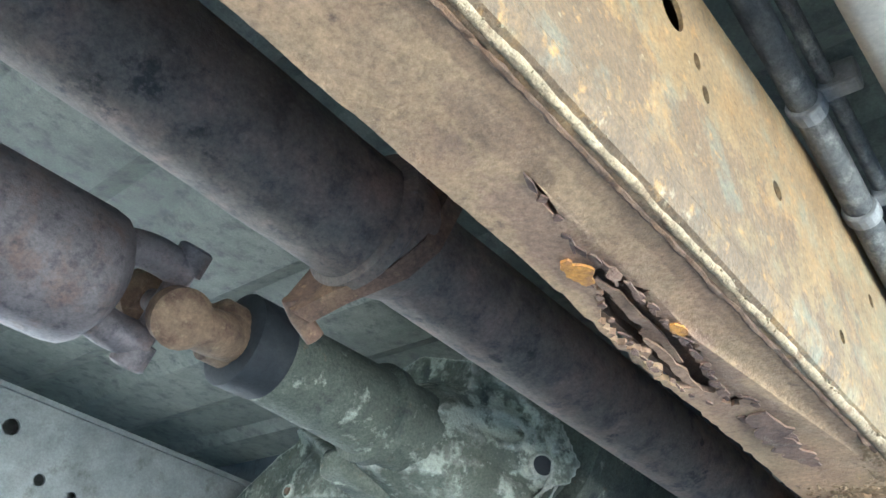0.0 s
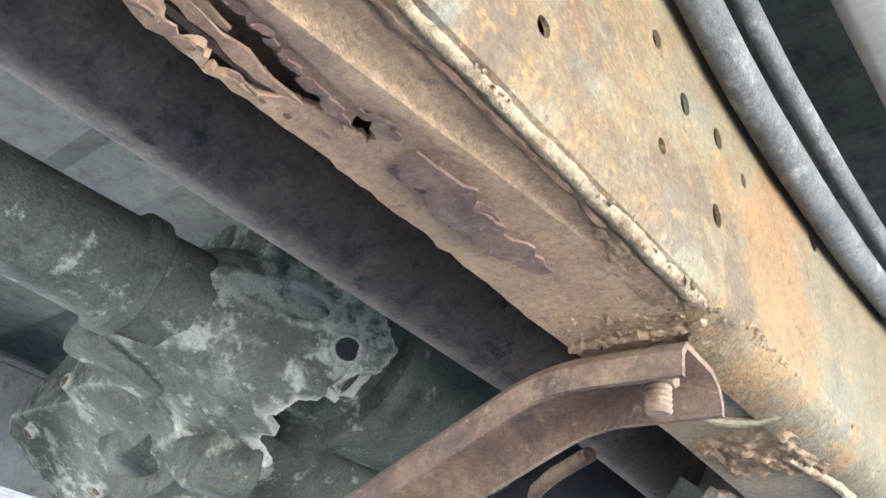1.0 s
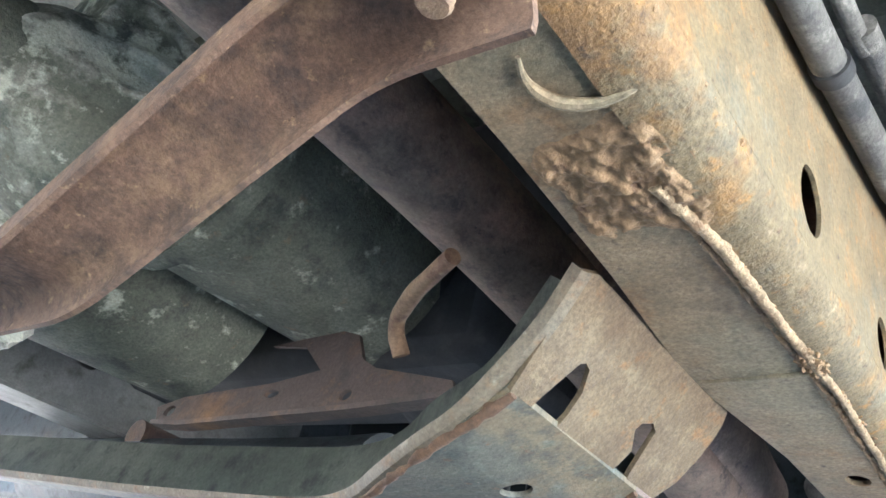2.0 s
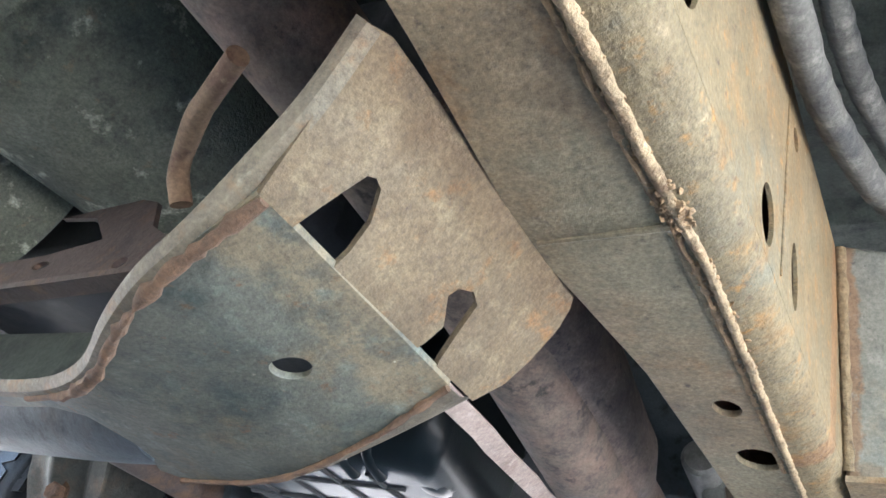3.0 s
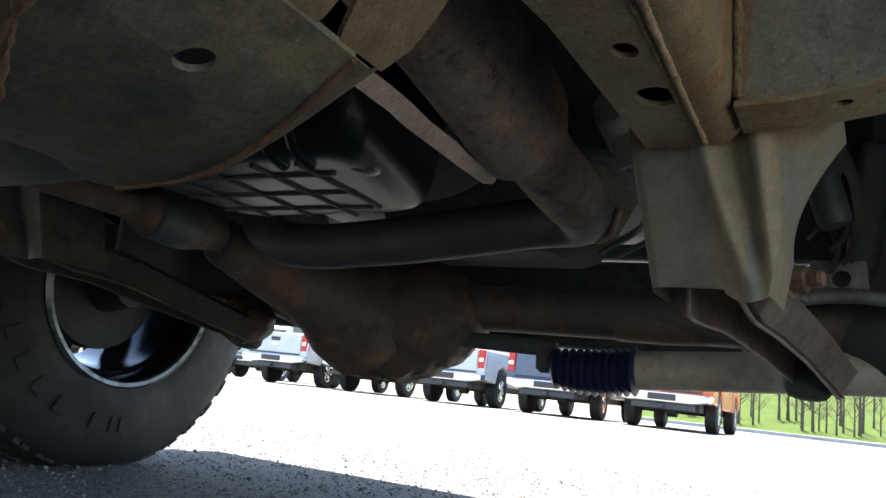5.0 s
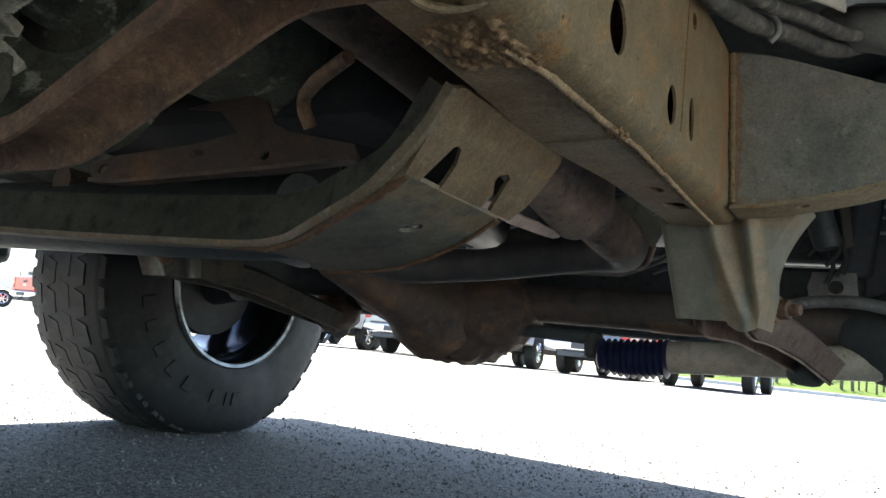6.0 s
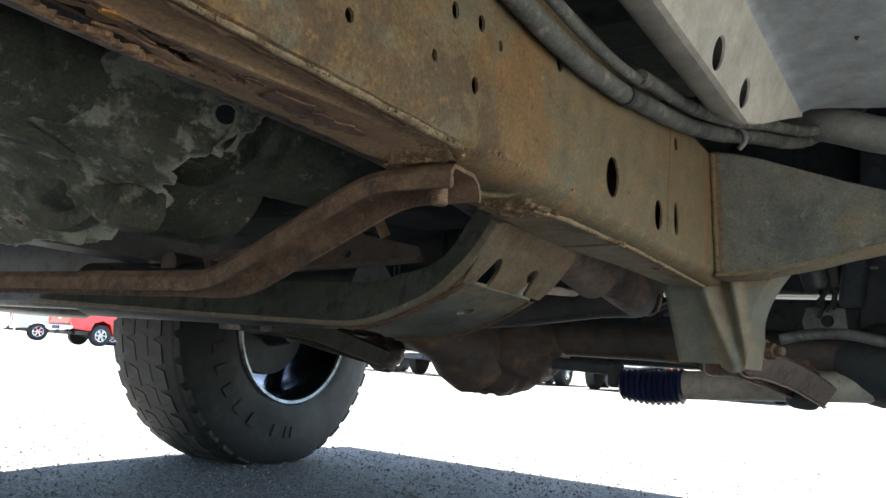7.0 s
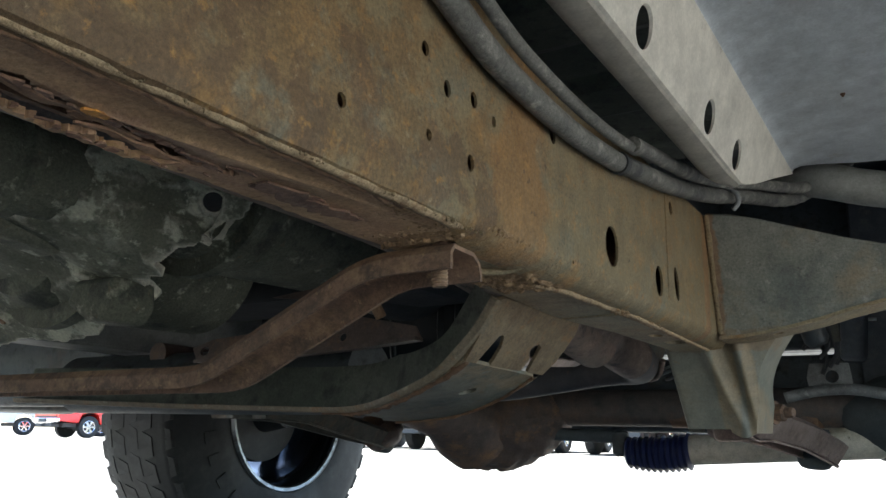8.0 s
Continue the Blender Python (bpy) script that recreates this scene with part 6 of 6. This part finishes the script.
# raised bars where the sidewall carries lettering
for turn, wide in ((87, 0.042), (93, 0.018), (101, 0.042), (118, 0.042), (130, 0.044), (142, 0.044), (154, 0.038), (165, 0.042)):
    a0 = radians(-turn)
    bulge = 0.012 * max(0, -math.sin(a0) - 0.86) / 0.14
    bm = bmesh.new()
    ring0 = []
    for aa in (a0 - wide, a0 - wide * 0.4, a0 + wide * 0.4, a0 + wide):
        for r in (0.280, 0.312):
            for h in (0.003, -0.0042):
                ring0.append(bm.verts.new((WX - 0.0005 - 0.13 * (r - 0.300) - h + bulge, WY + r * math.cos(aa), WZ + r * math.sin(aa))))
    for q in (0, 4, 8):
        a, b, c, d, e, f, g, h = ring0[q:q + 8]
        for fc in ((b, d, h, f), (a, b, f, e), (c, g, h, d)) + (((a, c, d, b),) if q == 0 else ()) + (((e, f, h, g),) if q == 8 else ()):
            bm.faces.new(fc)
    part("sidewall_bar", bm, M_TYRE, tyre, smooth=False)
for k in range(6):
    a0 = 2 * math.pi * (k + 0.3) / 6
    out = Vector((0, math.cos(a0), math.sin(a0)))
    hub = Vector((WX - 0.20, WY, WZ))
    bm = bmesh.new()
    sweep(bm, [hub + out * 0.03, hub + out * 0.11 + Vector((0.004, 0, 0)), hub + out * 0.168 + Vector((0.022, 0, 0))], lambda i, f: [(-0.036 - 0.008 * f, -0.008), (-0.026, -0.018), (0.026, -0.018), (0.036 + 0.008 * f, -0.008), (0.030, 0.012), (-0.030, 0.012)], up=(1, 0, 0))
    part("spoke", bm, M_BARREL, rim, bevel=0.006)

# spring, link bracket and knuckle beside the bracket
bm = bmesh.new()
tube(bm, [(0.34 + 0.05 * math.cos(a), 2.56 + 0.05 * math.sin(a), 0.47 + 0.0085 * a) for a in [0.22 * i for i in range(200)]], 0.008, 10)
part("coil_spring", bm, M_SOOT, truck, "black coil spring")
bm = bmesh.new()
plate(bm, [(-0.035, -0.028), (0.035, -0.028), (0.040, -0.010), (0.035, 0.028), (-0.035, 0.028), (-0.042, 0)], [oval(0.004, 0.002, 0.012, 0.012)], lambda u, v, w: (0.050 + u, 2.32 + w, 0.450 + v), 0.005)
part("link_bracket", bm, M_LINK, truck, "light grey link bracket with a hole", bevel=0.001)
bm = bmesh.new()
tube(bm, bent([(-0.03, 2.30, 0.410), (0.02, 2.31, 0.424), (0.09, 2.31, 0.428), (0.15, 2.31, 0.415), (0.25, 2.32, 0.40)], 0.03, 5), 0.011, 14)
part("link_rod", bm, M_LINK, truck, "dull grey bent link rod")
bm = bmesh.new()
bmesh.ops.create_uvsphere(bm, u_segments=24, v_segments=16, radius=1)
for v in bm.verts:
    v.co = Vector((0.17 + 0.13 * v.co.x, 2.45 + 0.09 * v.co.y, 0.375 + 0.085 * v.co.z)) + 0.014 * Vector((noise.noise(v.co * 2.2), noise.noise(v.co * 2.2 + Vector((5, 0, 0))), noise.noise(v.co * 2.2 + Vector((0, 5, 0)))))
part("knuckle", bm, M_SOOT, truck, "black steering knuckle")
bm = bmesh.new()
lathe(bm, (-0.005, 2.20, 0.680), (0.050, 2.20, 0.500), [(0, 0.020), (0.004, 0.027), (0.12, 0.027), (0.124, 0.022), (0.178, 0.022), (0.188, 0.016)], 28)
shock = part("shock_absorber", bm, M_BLACK, truck, "slim black shock absorber in the wheel well")
bm = bmesh.new()
plate(bm, [(0.030, 0.640), (0.048, 0.645), (0.076, 0.570), (0.084, 0.510), (0.072, 0.508), (0.063, 0.566)], [], lambda u, v, w: (u, 2.23 + w, v), 0.004)
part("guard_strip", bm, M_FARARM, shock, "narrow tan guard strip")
bm = bmesh.new()
vs = box(bm, 0.062, 0.112, 2.50, 2.58, 0.50, 0.72)
for v in vs:
    v.co.x += 0.012 if v.co.z > 0.6 else -0.01
part("spring_tower", bm, M_LINER, truck, "black spring tower beside the shield", bevel=0.012)
for q in range(4):
    c = Vector((0.022 + 0.012 * math.sin(q * 2.3), 2.26 + 0.012 * q, 0.515 + 0.014 * math.cos(q * 1.7)))
    bm = bmesh.new()
    tube(bm, bent([c, c + Vector((0.028, 0, 0.022 + 0.01 * math.sin(q))), c + Vector((0.042, 0.01, -0.02)), c + Vector((0.018 + 0.006 * q, 0.02, -0.045))], 0.02, 5), 0.0042, 8)
    part("wire", bm, M_RUBBER_SHADE, truck, "loop of black wiring beside the shock absorber")
slat_panel = new("slatted_shield")
slat_panel.parent = truck
tagged(slat_panel, "black shield with bright metal slats in the wheel well")
bm = bmesh.new()
vs = box(bm, 0.090, 0.60, 2.575, 2.59, 0.40, 0.93)
part("backing", bm, M_LINER, slat_panel, bevel=0.004)
for z, x1, rise in ((0.710, 0.180, 0.010), (0.690, 0.185, 0.014), (0.647, 0.140, 0.0), (0.624, 0.182, 0.016), (0.593, 0.127, 0.0)):
    bm = bmesh.new()
    tube(bm, bent([(0.100, 2.568, z), ((0.100 + x1) / 2, 2.565, z), (x1, 2.568, z + rise)], 0.02, 4), 0.0035, 8)
    part("slat", bm, M_BRIGHT, slat_panel)
# far control arm bracket on the other side
bm = bmesh.new()
far_rows = []
for k in range(15):
    f = k / 14
    z = 0.50 - 0.15 * f
    cols = []
    for q in range(25):
        g = q / 24
        x = -1.06 + 0.02 * f + (0.20 - 0.05 * f) * g
        bulge = 0.020 * math.exp(-((g - 0.35 - 0.2 * f) / 0.12) ** 2) - 0.012 * math.exp(-((g - 0.68) / 0.10) ** 2)
        cols.append((x, 1.70 + 0.06 * f - bulge + 0.006 * noise.noise(Vector((x * 30, z * 30, 3))), z))
    far_rows.append([(cols[0][0], cols[0][1] + 0.10, z)] + cols + [(cols[-1][0], cols[-1][1] + 0.10, z)])
sheet(bm, far_rows)
far_brk = part("control_arm_bracket", bm, M_FARARM, truck, "far suspension bracket, rust-mottled, with shade put into its colour")
bolt(far_brk, (-0.955, 1.735, 0.385), (0.2, -1, 0), 0.013, 0.014, M_BAR)

bm = bmesh.new()
vs = box(bm, -0.62, -0.22, 2.06, 2.34, 0.445, 0.60)
for v in vs:
    if v.co.z < 0.5:
        v.co.x += 0.05 if v.co.x < -0.4 else -0.06
        v.co.y += 0.04 if v.co.y < 2.2 else -0.05
part("engine_sump", bm, M_FARARM, truck, "dull cast engine sump", bevel=0.03)

# starter motor, bracket and lines between the pipe and the rail
bm = bmesh.new()
lathe(bm, (-0.115, 1.86, 0.60), (-0.125, 2.05, 0.575), [(0, 0.030), (0.006, 0.038), (0.11, 0.038), (0.115, 0.030), (0.16, 0.028), (0.165, 0.012), (0.19, 0.012)], 26)
starter = part("starter_motor", bm, M_BLACK, truck, "dark starter motor beside the exhaust")
bm = bmesh.new()
lathe(bm, (-0.170, 1.90, 0.565), (-0.175, 2.02, 0.550), [(0, 0.018), (0.004, 0.022), (0.09, 0.022), (0.095, 0.015), (0.12, 0.010)], 20)
part("solenoid", bm, M_CLIP, starter)
bm = bmesh.new()
plate(bm, [(-0.165, 0.50), (-0.125, 0.515), (-0.105, 0.545), (-0.11, 0.58), (-0.15, 0.57), (-0.175, 0.535)], [oval(-0.138, 0.545, 0.009, 0.011)], lambda u, v, w: (u, 1.93 + w, v), 0.006)
part("line_bracket", bm, M_FARRAIL, truck, "grey stamped bracket holding brake lines", bevel=0.0015)
for q, (dx, dz) in enumerate(((0.0, 0.0), (0.012, 0.010), (0.026, -0.004))):
    bm = bmesh.new()
    tube(bm, bent([(-0.090 + dx, 1.72, 0.525 + dz), (-0.110 + dx, 1.80, 0.498 + dz), (-0.125 + dx, 1.90, 0.470 + dz), (-0.150 + dx, 2.02, 0.455 + dz), (-0.23 + dx, 2.10, 0.440 + dz)], 0.05, 6), 0.0038, 10)
    part("brake_line", bm, M_BRIGHT if q == 1 else M_BLACK, truck, "thin steel brake line")

# near front wheel, beyond the suspension bracket
near = new("wheel")
near.parent = truck
tagged(near, "near all-terrain front wheel in shadow")
bm = bmesh.new()
lathe(bm, (0.40, 2.40, 0.390), (0.70, 2.40, 0.390), [(0.02, 0.23), (-0.004, 0.25), (0.0, 0.30), (0.018, 0.366), (0.05, 0.388), (0.25, 0.388), (0.282, 0.366), (0.30, 0.28), (0.29, 0.23)], 48)
part("tyre", bm, M_TYRE, near)
bm = bmesh.new()
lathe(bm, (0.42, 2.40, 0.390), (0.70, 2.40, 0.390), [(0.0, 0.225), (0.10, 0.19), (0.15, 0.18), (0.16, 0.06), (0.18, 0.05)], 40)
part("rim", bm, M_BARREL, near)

# ---- background: parked pickups, grass bank, trees ----
def parked_pickup(at, heading, paint, label, tail="plain"):
    """A parked pickup truck seen mostly from behind; heading in degrees from +y towards +x."""
    t = thing("parked_truck", at, label, "truck", "parked trucks in a row")
    t.rotation_euler = (0, 0, radians(-heading))
    bm = bmesh.new()
    prof = [(-2.7, 0.62), (-2.72, 0.95), (-2.66, 1.32), (-1.05, 1.34), (-0.95, 1.36), (-0.72, 1.84), (-0.45, 1.90), (0.55, 1.90), (0.85, 1.84), (1.35, 1.38), (2.55, 1.24), (2.78, 1.02), (2.80, 0.62),
            (2.35, 0.55), (2.25, 0.88), (1.95, 1.0), (1.6, 0.88), (1.5, 0.52), (-1.0, 0.52), (-1.12, 0.88), (-1.45, 1.0), (-1.8, 0.88), (-1.92, 0.56)]
    rows = []
    for x, k in ((-0.98, 0), (-0.94, 1), (0.94, 1), (0.98, 0)):
        rows.append([bm.verts.new((x * (0.86 if z > 1.5 else 1.0), y, z)) for y, z in prof])
    m = len(prof)
    for r0, r1 in zip(rows, rows[1:]):
        for j in range(m):
            bm.faces.new((r0[j], r0[(j + 1) % m], r1[(j + 1) % m], r1[j]))
    bm.faces.new(rows[0])
    bm.faces.new(rows[-1][::-1])
    part("body", bm, paint, t, bevel=0.03)
    for x0, x1, y0, y1, z0, z1, nm, mt in ((-0.72, 0.72, -0.90, -0.82, 1.44, 1.78, "rear_window", M_GLASS),
                                           (-0.78, 0.78, -2.735, -2.70, 0.80, 1.30, "tailgate", paint), (-0.28, 0.28, -2.885, -2.86, 0.58, 0.71, "plate_panel", M_GREYPL),
                                           (-0.14, 0.14, -2.75, -2.73, 1.10, 1.20, "handle", M_GREYPL), (-0.10, 0.10, -2.742, -2.73, 0.98, 1.04, "badge", M_CHROME),
                                           (-0.78, 0.78, -2.74, -2.72, 0.765, 0.80, "tailgate_gap", M_GREYPL), (-0.05, 0.05, -2.92, -2.60, 0.42, 0.50, "tow_hitch", M_GREYPL),
                                           (-0.62, 0.62, -2.80, -2.50, 0.40, 0.52, "under_bumper", M_GREYPL)):
        bm = bmesh.new()
        box(bm, x0, x1, y0, y1, z0, z1)
        part(nm, bm, mt, t, bevel=0.012)
    bm = bmesh.new()
    loft(bm, [[(x, y + dy, 0.52 + dz), (x, y, 0.56 + dz), (x, y, 0.70), (x, y + 0.04, 0.735), (x, -2.68, 0.735), (x, -2.68, 0.52 + dz)]
              for x, y, dy, dz in ((-0.99, -2.70, 0.01, 0.10), (-0.93, -2.82, 0.03, 0.06), (-0.60, -2.86, 0.03, 0.0), (-0.34, -2.86, 0.03, 0.0), (0.34, -2.86, 0.03, 0.0), (0.60, -2.86, 0.03, 0.0), (0.93, -2.82, 0.03, 0.06), (0.99, -2.70, 0.01, 0.10))])
    part("bumper", bm, M_CHROME, t, bevel=0.01)
    for side in (-1, 1):
        bm = bmesh.new()
        loft(bm, [[(side * 0.80, -2.745, z), (side * 0.955, -2.735, z), (side * 0.988, -2.60, z), (side * 0.80, -2.60, z)] for z in (0.88, 0.94, 1.20, 1.30)])
        lamp = part("tail_lamp", bm, M_LAMP, t, bevel=0.012)
        bm = bmesh.new()
        box(bm, side * 0.83, side * 0.94, -2.752, -2.74, 1.03, 1.11)
        part("reverse_lens", bm, M_CHROME, lamp)
        bm = bmesh.new()
        loft(bm, [[(side * x, 0.98, z0), (side * x, 1.10, z0), (side * x, 1.08, z1), (side * x, 0.98, z1)] for x, z0, z1 in ((0.90, 1.42, 1.46), (1.04, 1.38, 1.58), (1.18, 1.40, 1.57))])
        part("door_mirror", bm, M_GREYPL, t, bevel=0.02)
    for side in (-1, 1):
        for y0, y1 in ((-0.55, 0.12), (0.18, 0.95)):
            bm = bmesh.new()
            vs = box(bm, side * 0.80, side * 0.90, y0, y1, 1.40, 1.80)
            part("side_window", bm, M_GLASS, t)
        for y in (-1.46, 1.92):
            bm = bmesh.new()
            lathe(bm, (side * 0.70, y, 0.42), (side * 0.98, y, 0.42), [(0, 0.25), (0.02, 0.39), (0.04, 0.42), (0.24, 0.42), (0.27, 0.39), (0.28, 0.26), (0.23, 0.25)], 32)
            w = part("wheel", bm, M_TYRE, t)
            bm = bmesh.new()
            lathe(bm, (side * 0.91, y, 0.42), (side * 0.98, y, 0.42), [(0, 0.255), (0.05, 0.25), (0.055, 0.235), (0.04, 0.215), (-0.02, 0.20), (-0.02, 0.07), (0.05, 0.055)], 24)
            for q in range(6):
                a = math.pi * q / 3
                u, o = Vector((0, math.cos(a), math.sin(a))), Vector((side * 0.955, y, 0.42))
                sweep(bm, [o + u * 0.04, o + u * 0.22], lambda i, f: [(-0.045, -0.012), (0.045, -0.012), (0.030, 0.014), (-0.030, 0.014)], up=(1, 0, 0))
            part("rim", bm, M_CHROME, w)
    bm = bmesh.new()
    box(bm, -0.7, 0.7, -2.4, 2.3, 0.40, 0.56)
    lathe(bm, (-0.72, -1.46, 0.40), (0.72, -1.46, 0.40), [(0, 0.06), (0.6, 0.06), (0.62, 0.14), (0.82, 0.14), (0.84, 0.06), (1.44, 0.06)], 16)
    part("chassis", bm, M_GREYPL, t)
    return t


for x, y, hd, paint, label in ((-3.62, 20.54, -2, M_ORANGECAR, "orange pickup with a dark bumper at the end of the row"),
                               (-6.15, 20.54, -3, M_NAVY, "dark blue pickup with a chrome rear bumper"),
                               (-8.70, 20.54, -3, M_WHITE, "white pickup with black hitch and bright bumper"),
                               (-11.5, 20.9, -4, M_SILVERCAR, "silver pickup parked in the row beside others"),
                               (-13.8, 20.4, -5, M_WHITE, "white pickup parked with its tailgate out, sunlit"),
                               (-18.6, 24.5, -4, M_SILVERCAR, "silver pickup parked further back"),
                               (-29.2, 22.1, 6, M_RED, "bright red pickup parked across the lot"),
                               (-36.6, 24.5, 28, M_WHITE, "white pickup beside the red one, side on")):
    parked_pickup((x, y, 0), hd, paint, label)

def bank_z(y):
    """The rise of the verge and the grass bank with distance."""
    rise = min(1, max(0, (y - 38) / 47))
    return 0.12 + 3.9 * rise * rise * (3 - 2 * rise) + 0.012 * (y - 38)


bm = bmesh.new()
nx, ny = 60, 30
gv = []
for j in range(ny):
    y = 38.02 + 2.2 * j * (1 + j * 0.03)
    gv.append([])
    for i in range(nx):
        x = -9.5 - 0.25 * (y - 38) + (1.4 + 0.02 * j) * i
        gv[-1].append(bm.verts.new((x, y, bank_z(y) + 0.10 * noise.noise(Vector((x * 0.4, y * 0.4, 0))))))
for r0, r1 in zip(gv, gv[1:]):
    for i in range(nx - 1):
        bm.faces.new((r0[i], r0[i + 1], r1[i + 1], r1[i]))
bank = part("grass_bank", bm, M_GRASS, None)
tagged(bank, "bright green grass bank behind the car park", "grass", kind="structure")
# darker flat strip laid over the ground behind the parked trucks
bm = bmesh.new()
edge_l = [bm.verts.new((x, 25.5 + 0.10 * noise.noise(Vector((x * 0.5, 0, 0))), 0.006)) for x in [-70 + 2 * i for i in range(72)]]
edge_r = [bm.verts.new((v.co.x, 37.75, 0.006)) for v in edge_l]
for q in range(len(edge_l) - 1):
    bm.faces.new((edge_l[q], edge_l[q + 1], edge_r[q + 1], edge_r[q]))
road = part("road", bm, M_DARK_STRIP, None)
tagged(road, "dark strip of ground behind the parked trucks", "road", kind="structure")
bm = bmesh.new()
box(bm, -9.6, 72, 37.76, 38.02, -0.02, 0.16)
kerb = part("kerb", bm, M_CURB, None, bevel=0.02)
tagged(kerb, "low concrete kerb along the grass", "kerb", kind="structure")


def tree(at, height, seed):
    """A bare spring tree: tapered trunk, limbs and twigs."""
    rnd = random.Random(seed)
    t = thing("tree", at, "slim bare-branched tree on the grass bank", "tree", "trees on the bank")
    bm = bmesh.new()
    pts = [Vector((0.12 * height * 0.1 * noise.noise(Vector((seed, f * 2, 0))), 0.1 * height * 0.1 * noise.noise(Vector((seed, f * 2, 9))), f * height)) for f in [i / 8 for i in range(9)]]
    tube(bm, pts, lambda f: 0.11 * (1 - 0.85 * f) * height / 6, 8)
    part("trunk", bm, M_BARK, t)
    bm = bmesh.new()
    for k in range(16):
        f = 0.22 + 0.7 * k / 16
        p = pts[0].lerp(pts[-1], f)
        a = rnd.uniform(0, 6.28)
        ln = height * (0.34 * (1 - f) + 0.1)
        q = p + Vector((math.cos(a) * ln * 0.6, math.sin(a) * ln * 0.6, ln * 0.7))
        mid = p.lerp(q, 0.5) + Vector((0, 0, -0.05 * ln))
        tube(bm, [p, mid, q], lambda g: 0.03 * (1.1 - g) * height / 6, 5)
        for j in range(4):
            g = rnd.uniform(0.3, 1)
            r = p.lerp(q, g)
            e = r + Vector((rnd.uniform(-0.4, 0.4), rnd.uniform(-0.4, 0.4), rnd.uniform(0.2, 0.6))) * height / 7
            tube(bm, [r, e], lambda h: 0.012 * (1.1 - h) * height / 6, 4)
    part("crown", bm, M_BARK, t)


rnd = random.Random(4)
for k in range(48):
    if k < 12:
        x, y, h = -8 + 1.9 * k + rnd.uniform(-0.8, 0.8), 54 + rnd.uniform(-6, 10), rnd.uniform(5, 8)
    else:
        x, y, h = -8.5 + 0.34 * (k - 12) + rnd.uniform(-0.3, 0.3), 42 + rnd.uniform(0, 8), rnd.uniform(2.6, 5)
    tree((x, y, bank_z(y) - 0.1), h, k)

# loose grit on the asphalt round the wheel and in front of it
rs = np.random.RandomState(7)
base = np.array([(1, 0, 0), (-1, 0, 0), (0, 1, 0), (0, -1, 0), (0, 0, 1), (0, 0, -1)], float)
tri = [(0, 2, 4), (2, 1, 4), (1, 3, 4), (3, 0, 4), (2, 0, 5), (1, 2, 5), (3, 1, 5), (0, 3, 5)]
verts, faces = [], []
for k in range(22000):
    x, y = rs.uniform(-3.2, 0.5), 1.35 + 3.0 * rs.rand() ** 1.3
    r = rs.uniform(0.0014, 0.0036) * (1.5 if rs.rand() < 0.08 else 1)
    a = rs.uniform(0, 6.28)
    p = base * r * rs.uniform(0.6, 1.3, 3)
    q = p.copy()
    q[:, 0], q[:, 1] = p[:, 0] * math.cos(a) - p[:, 1] * math.sin(a), p[:, 0] * math.sin(a) + p[:, 1] * math.cos(a)
    n = len(verts)
    verts += [(x + v[0], y + v[1], r * 0.35 + v[2]) for v in q]
    faces += [(n + i, n + j, n + l) for i, j, l in tri]
me = bpy.data.meshes.new("grit")
me.from_pydata(verts, [], faces)
me.materials.append(M_GRIT)
tagged(new("grit", me), "loose pale and dark grit scattered on the asphalt", "gravel", kind="stuff")
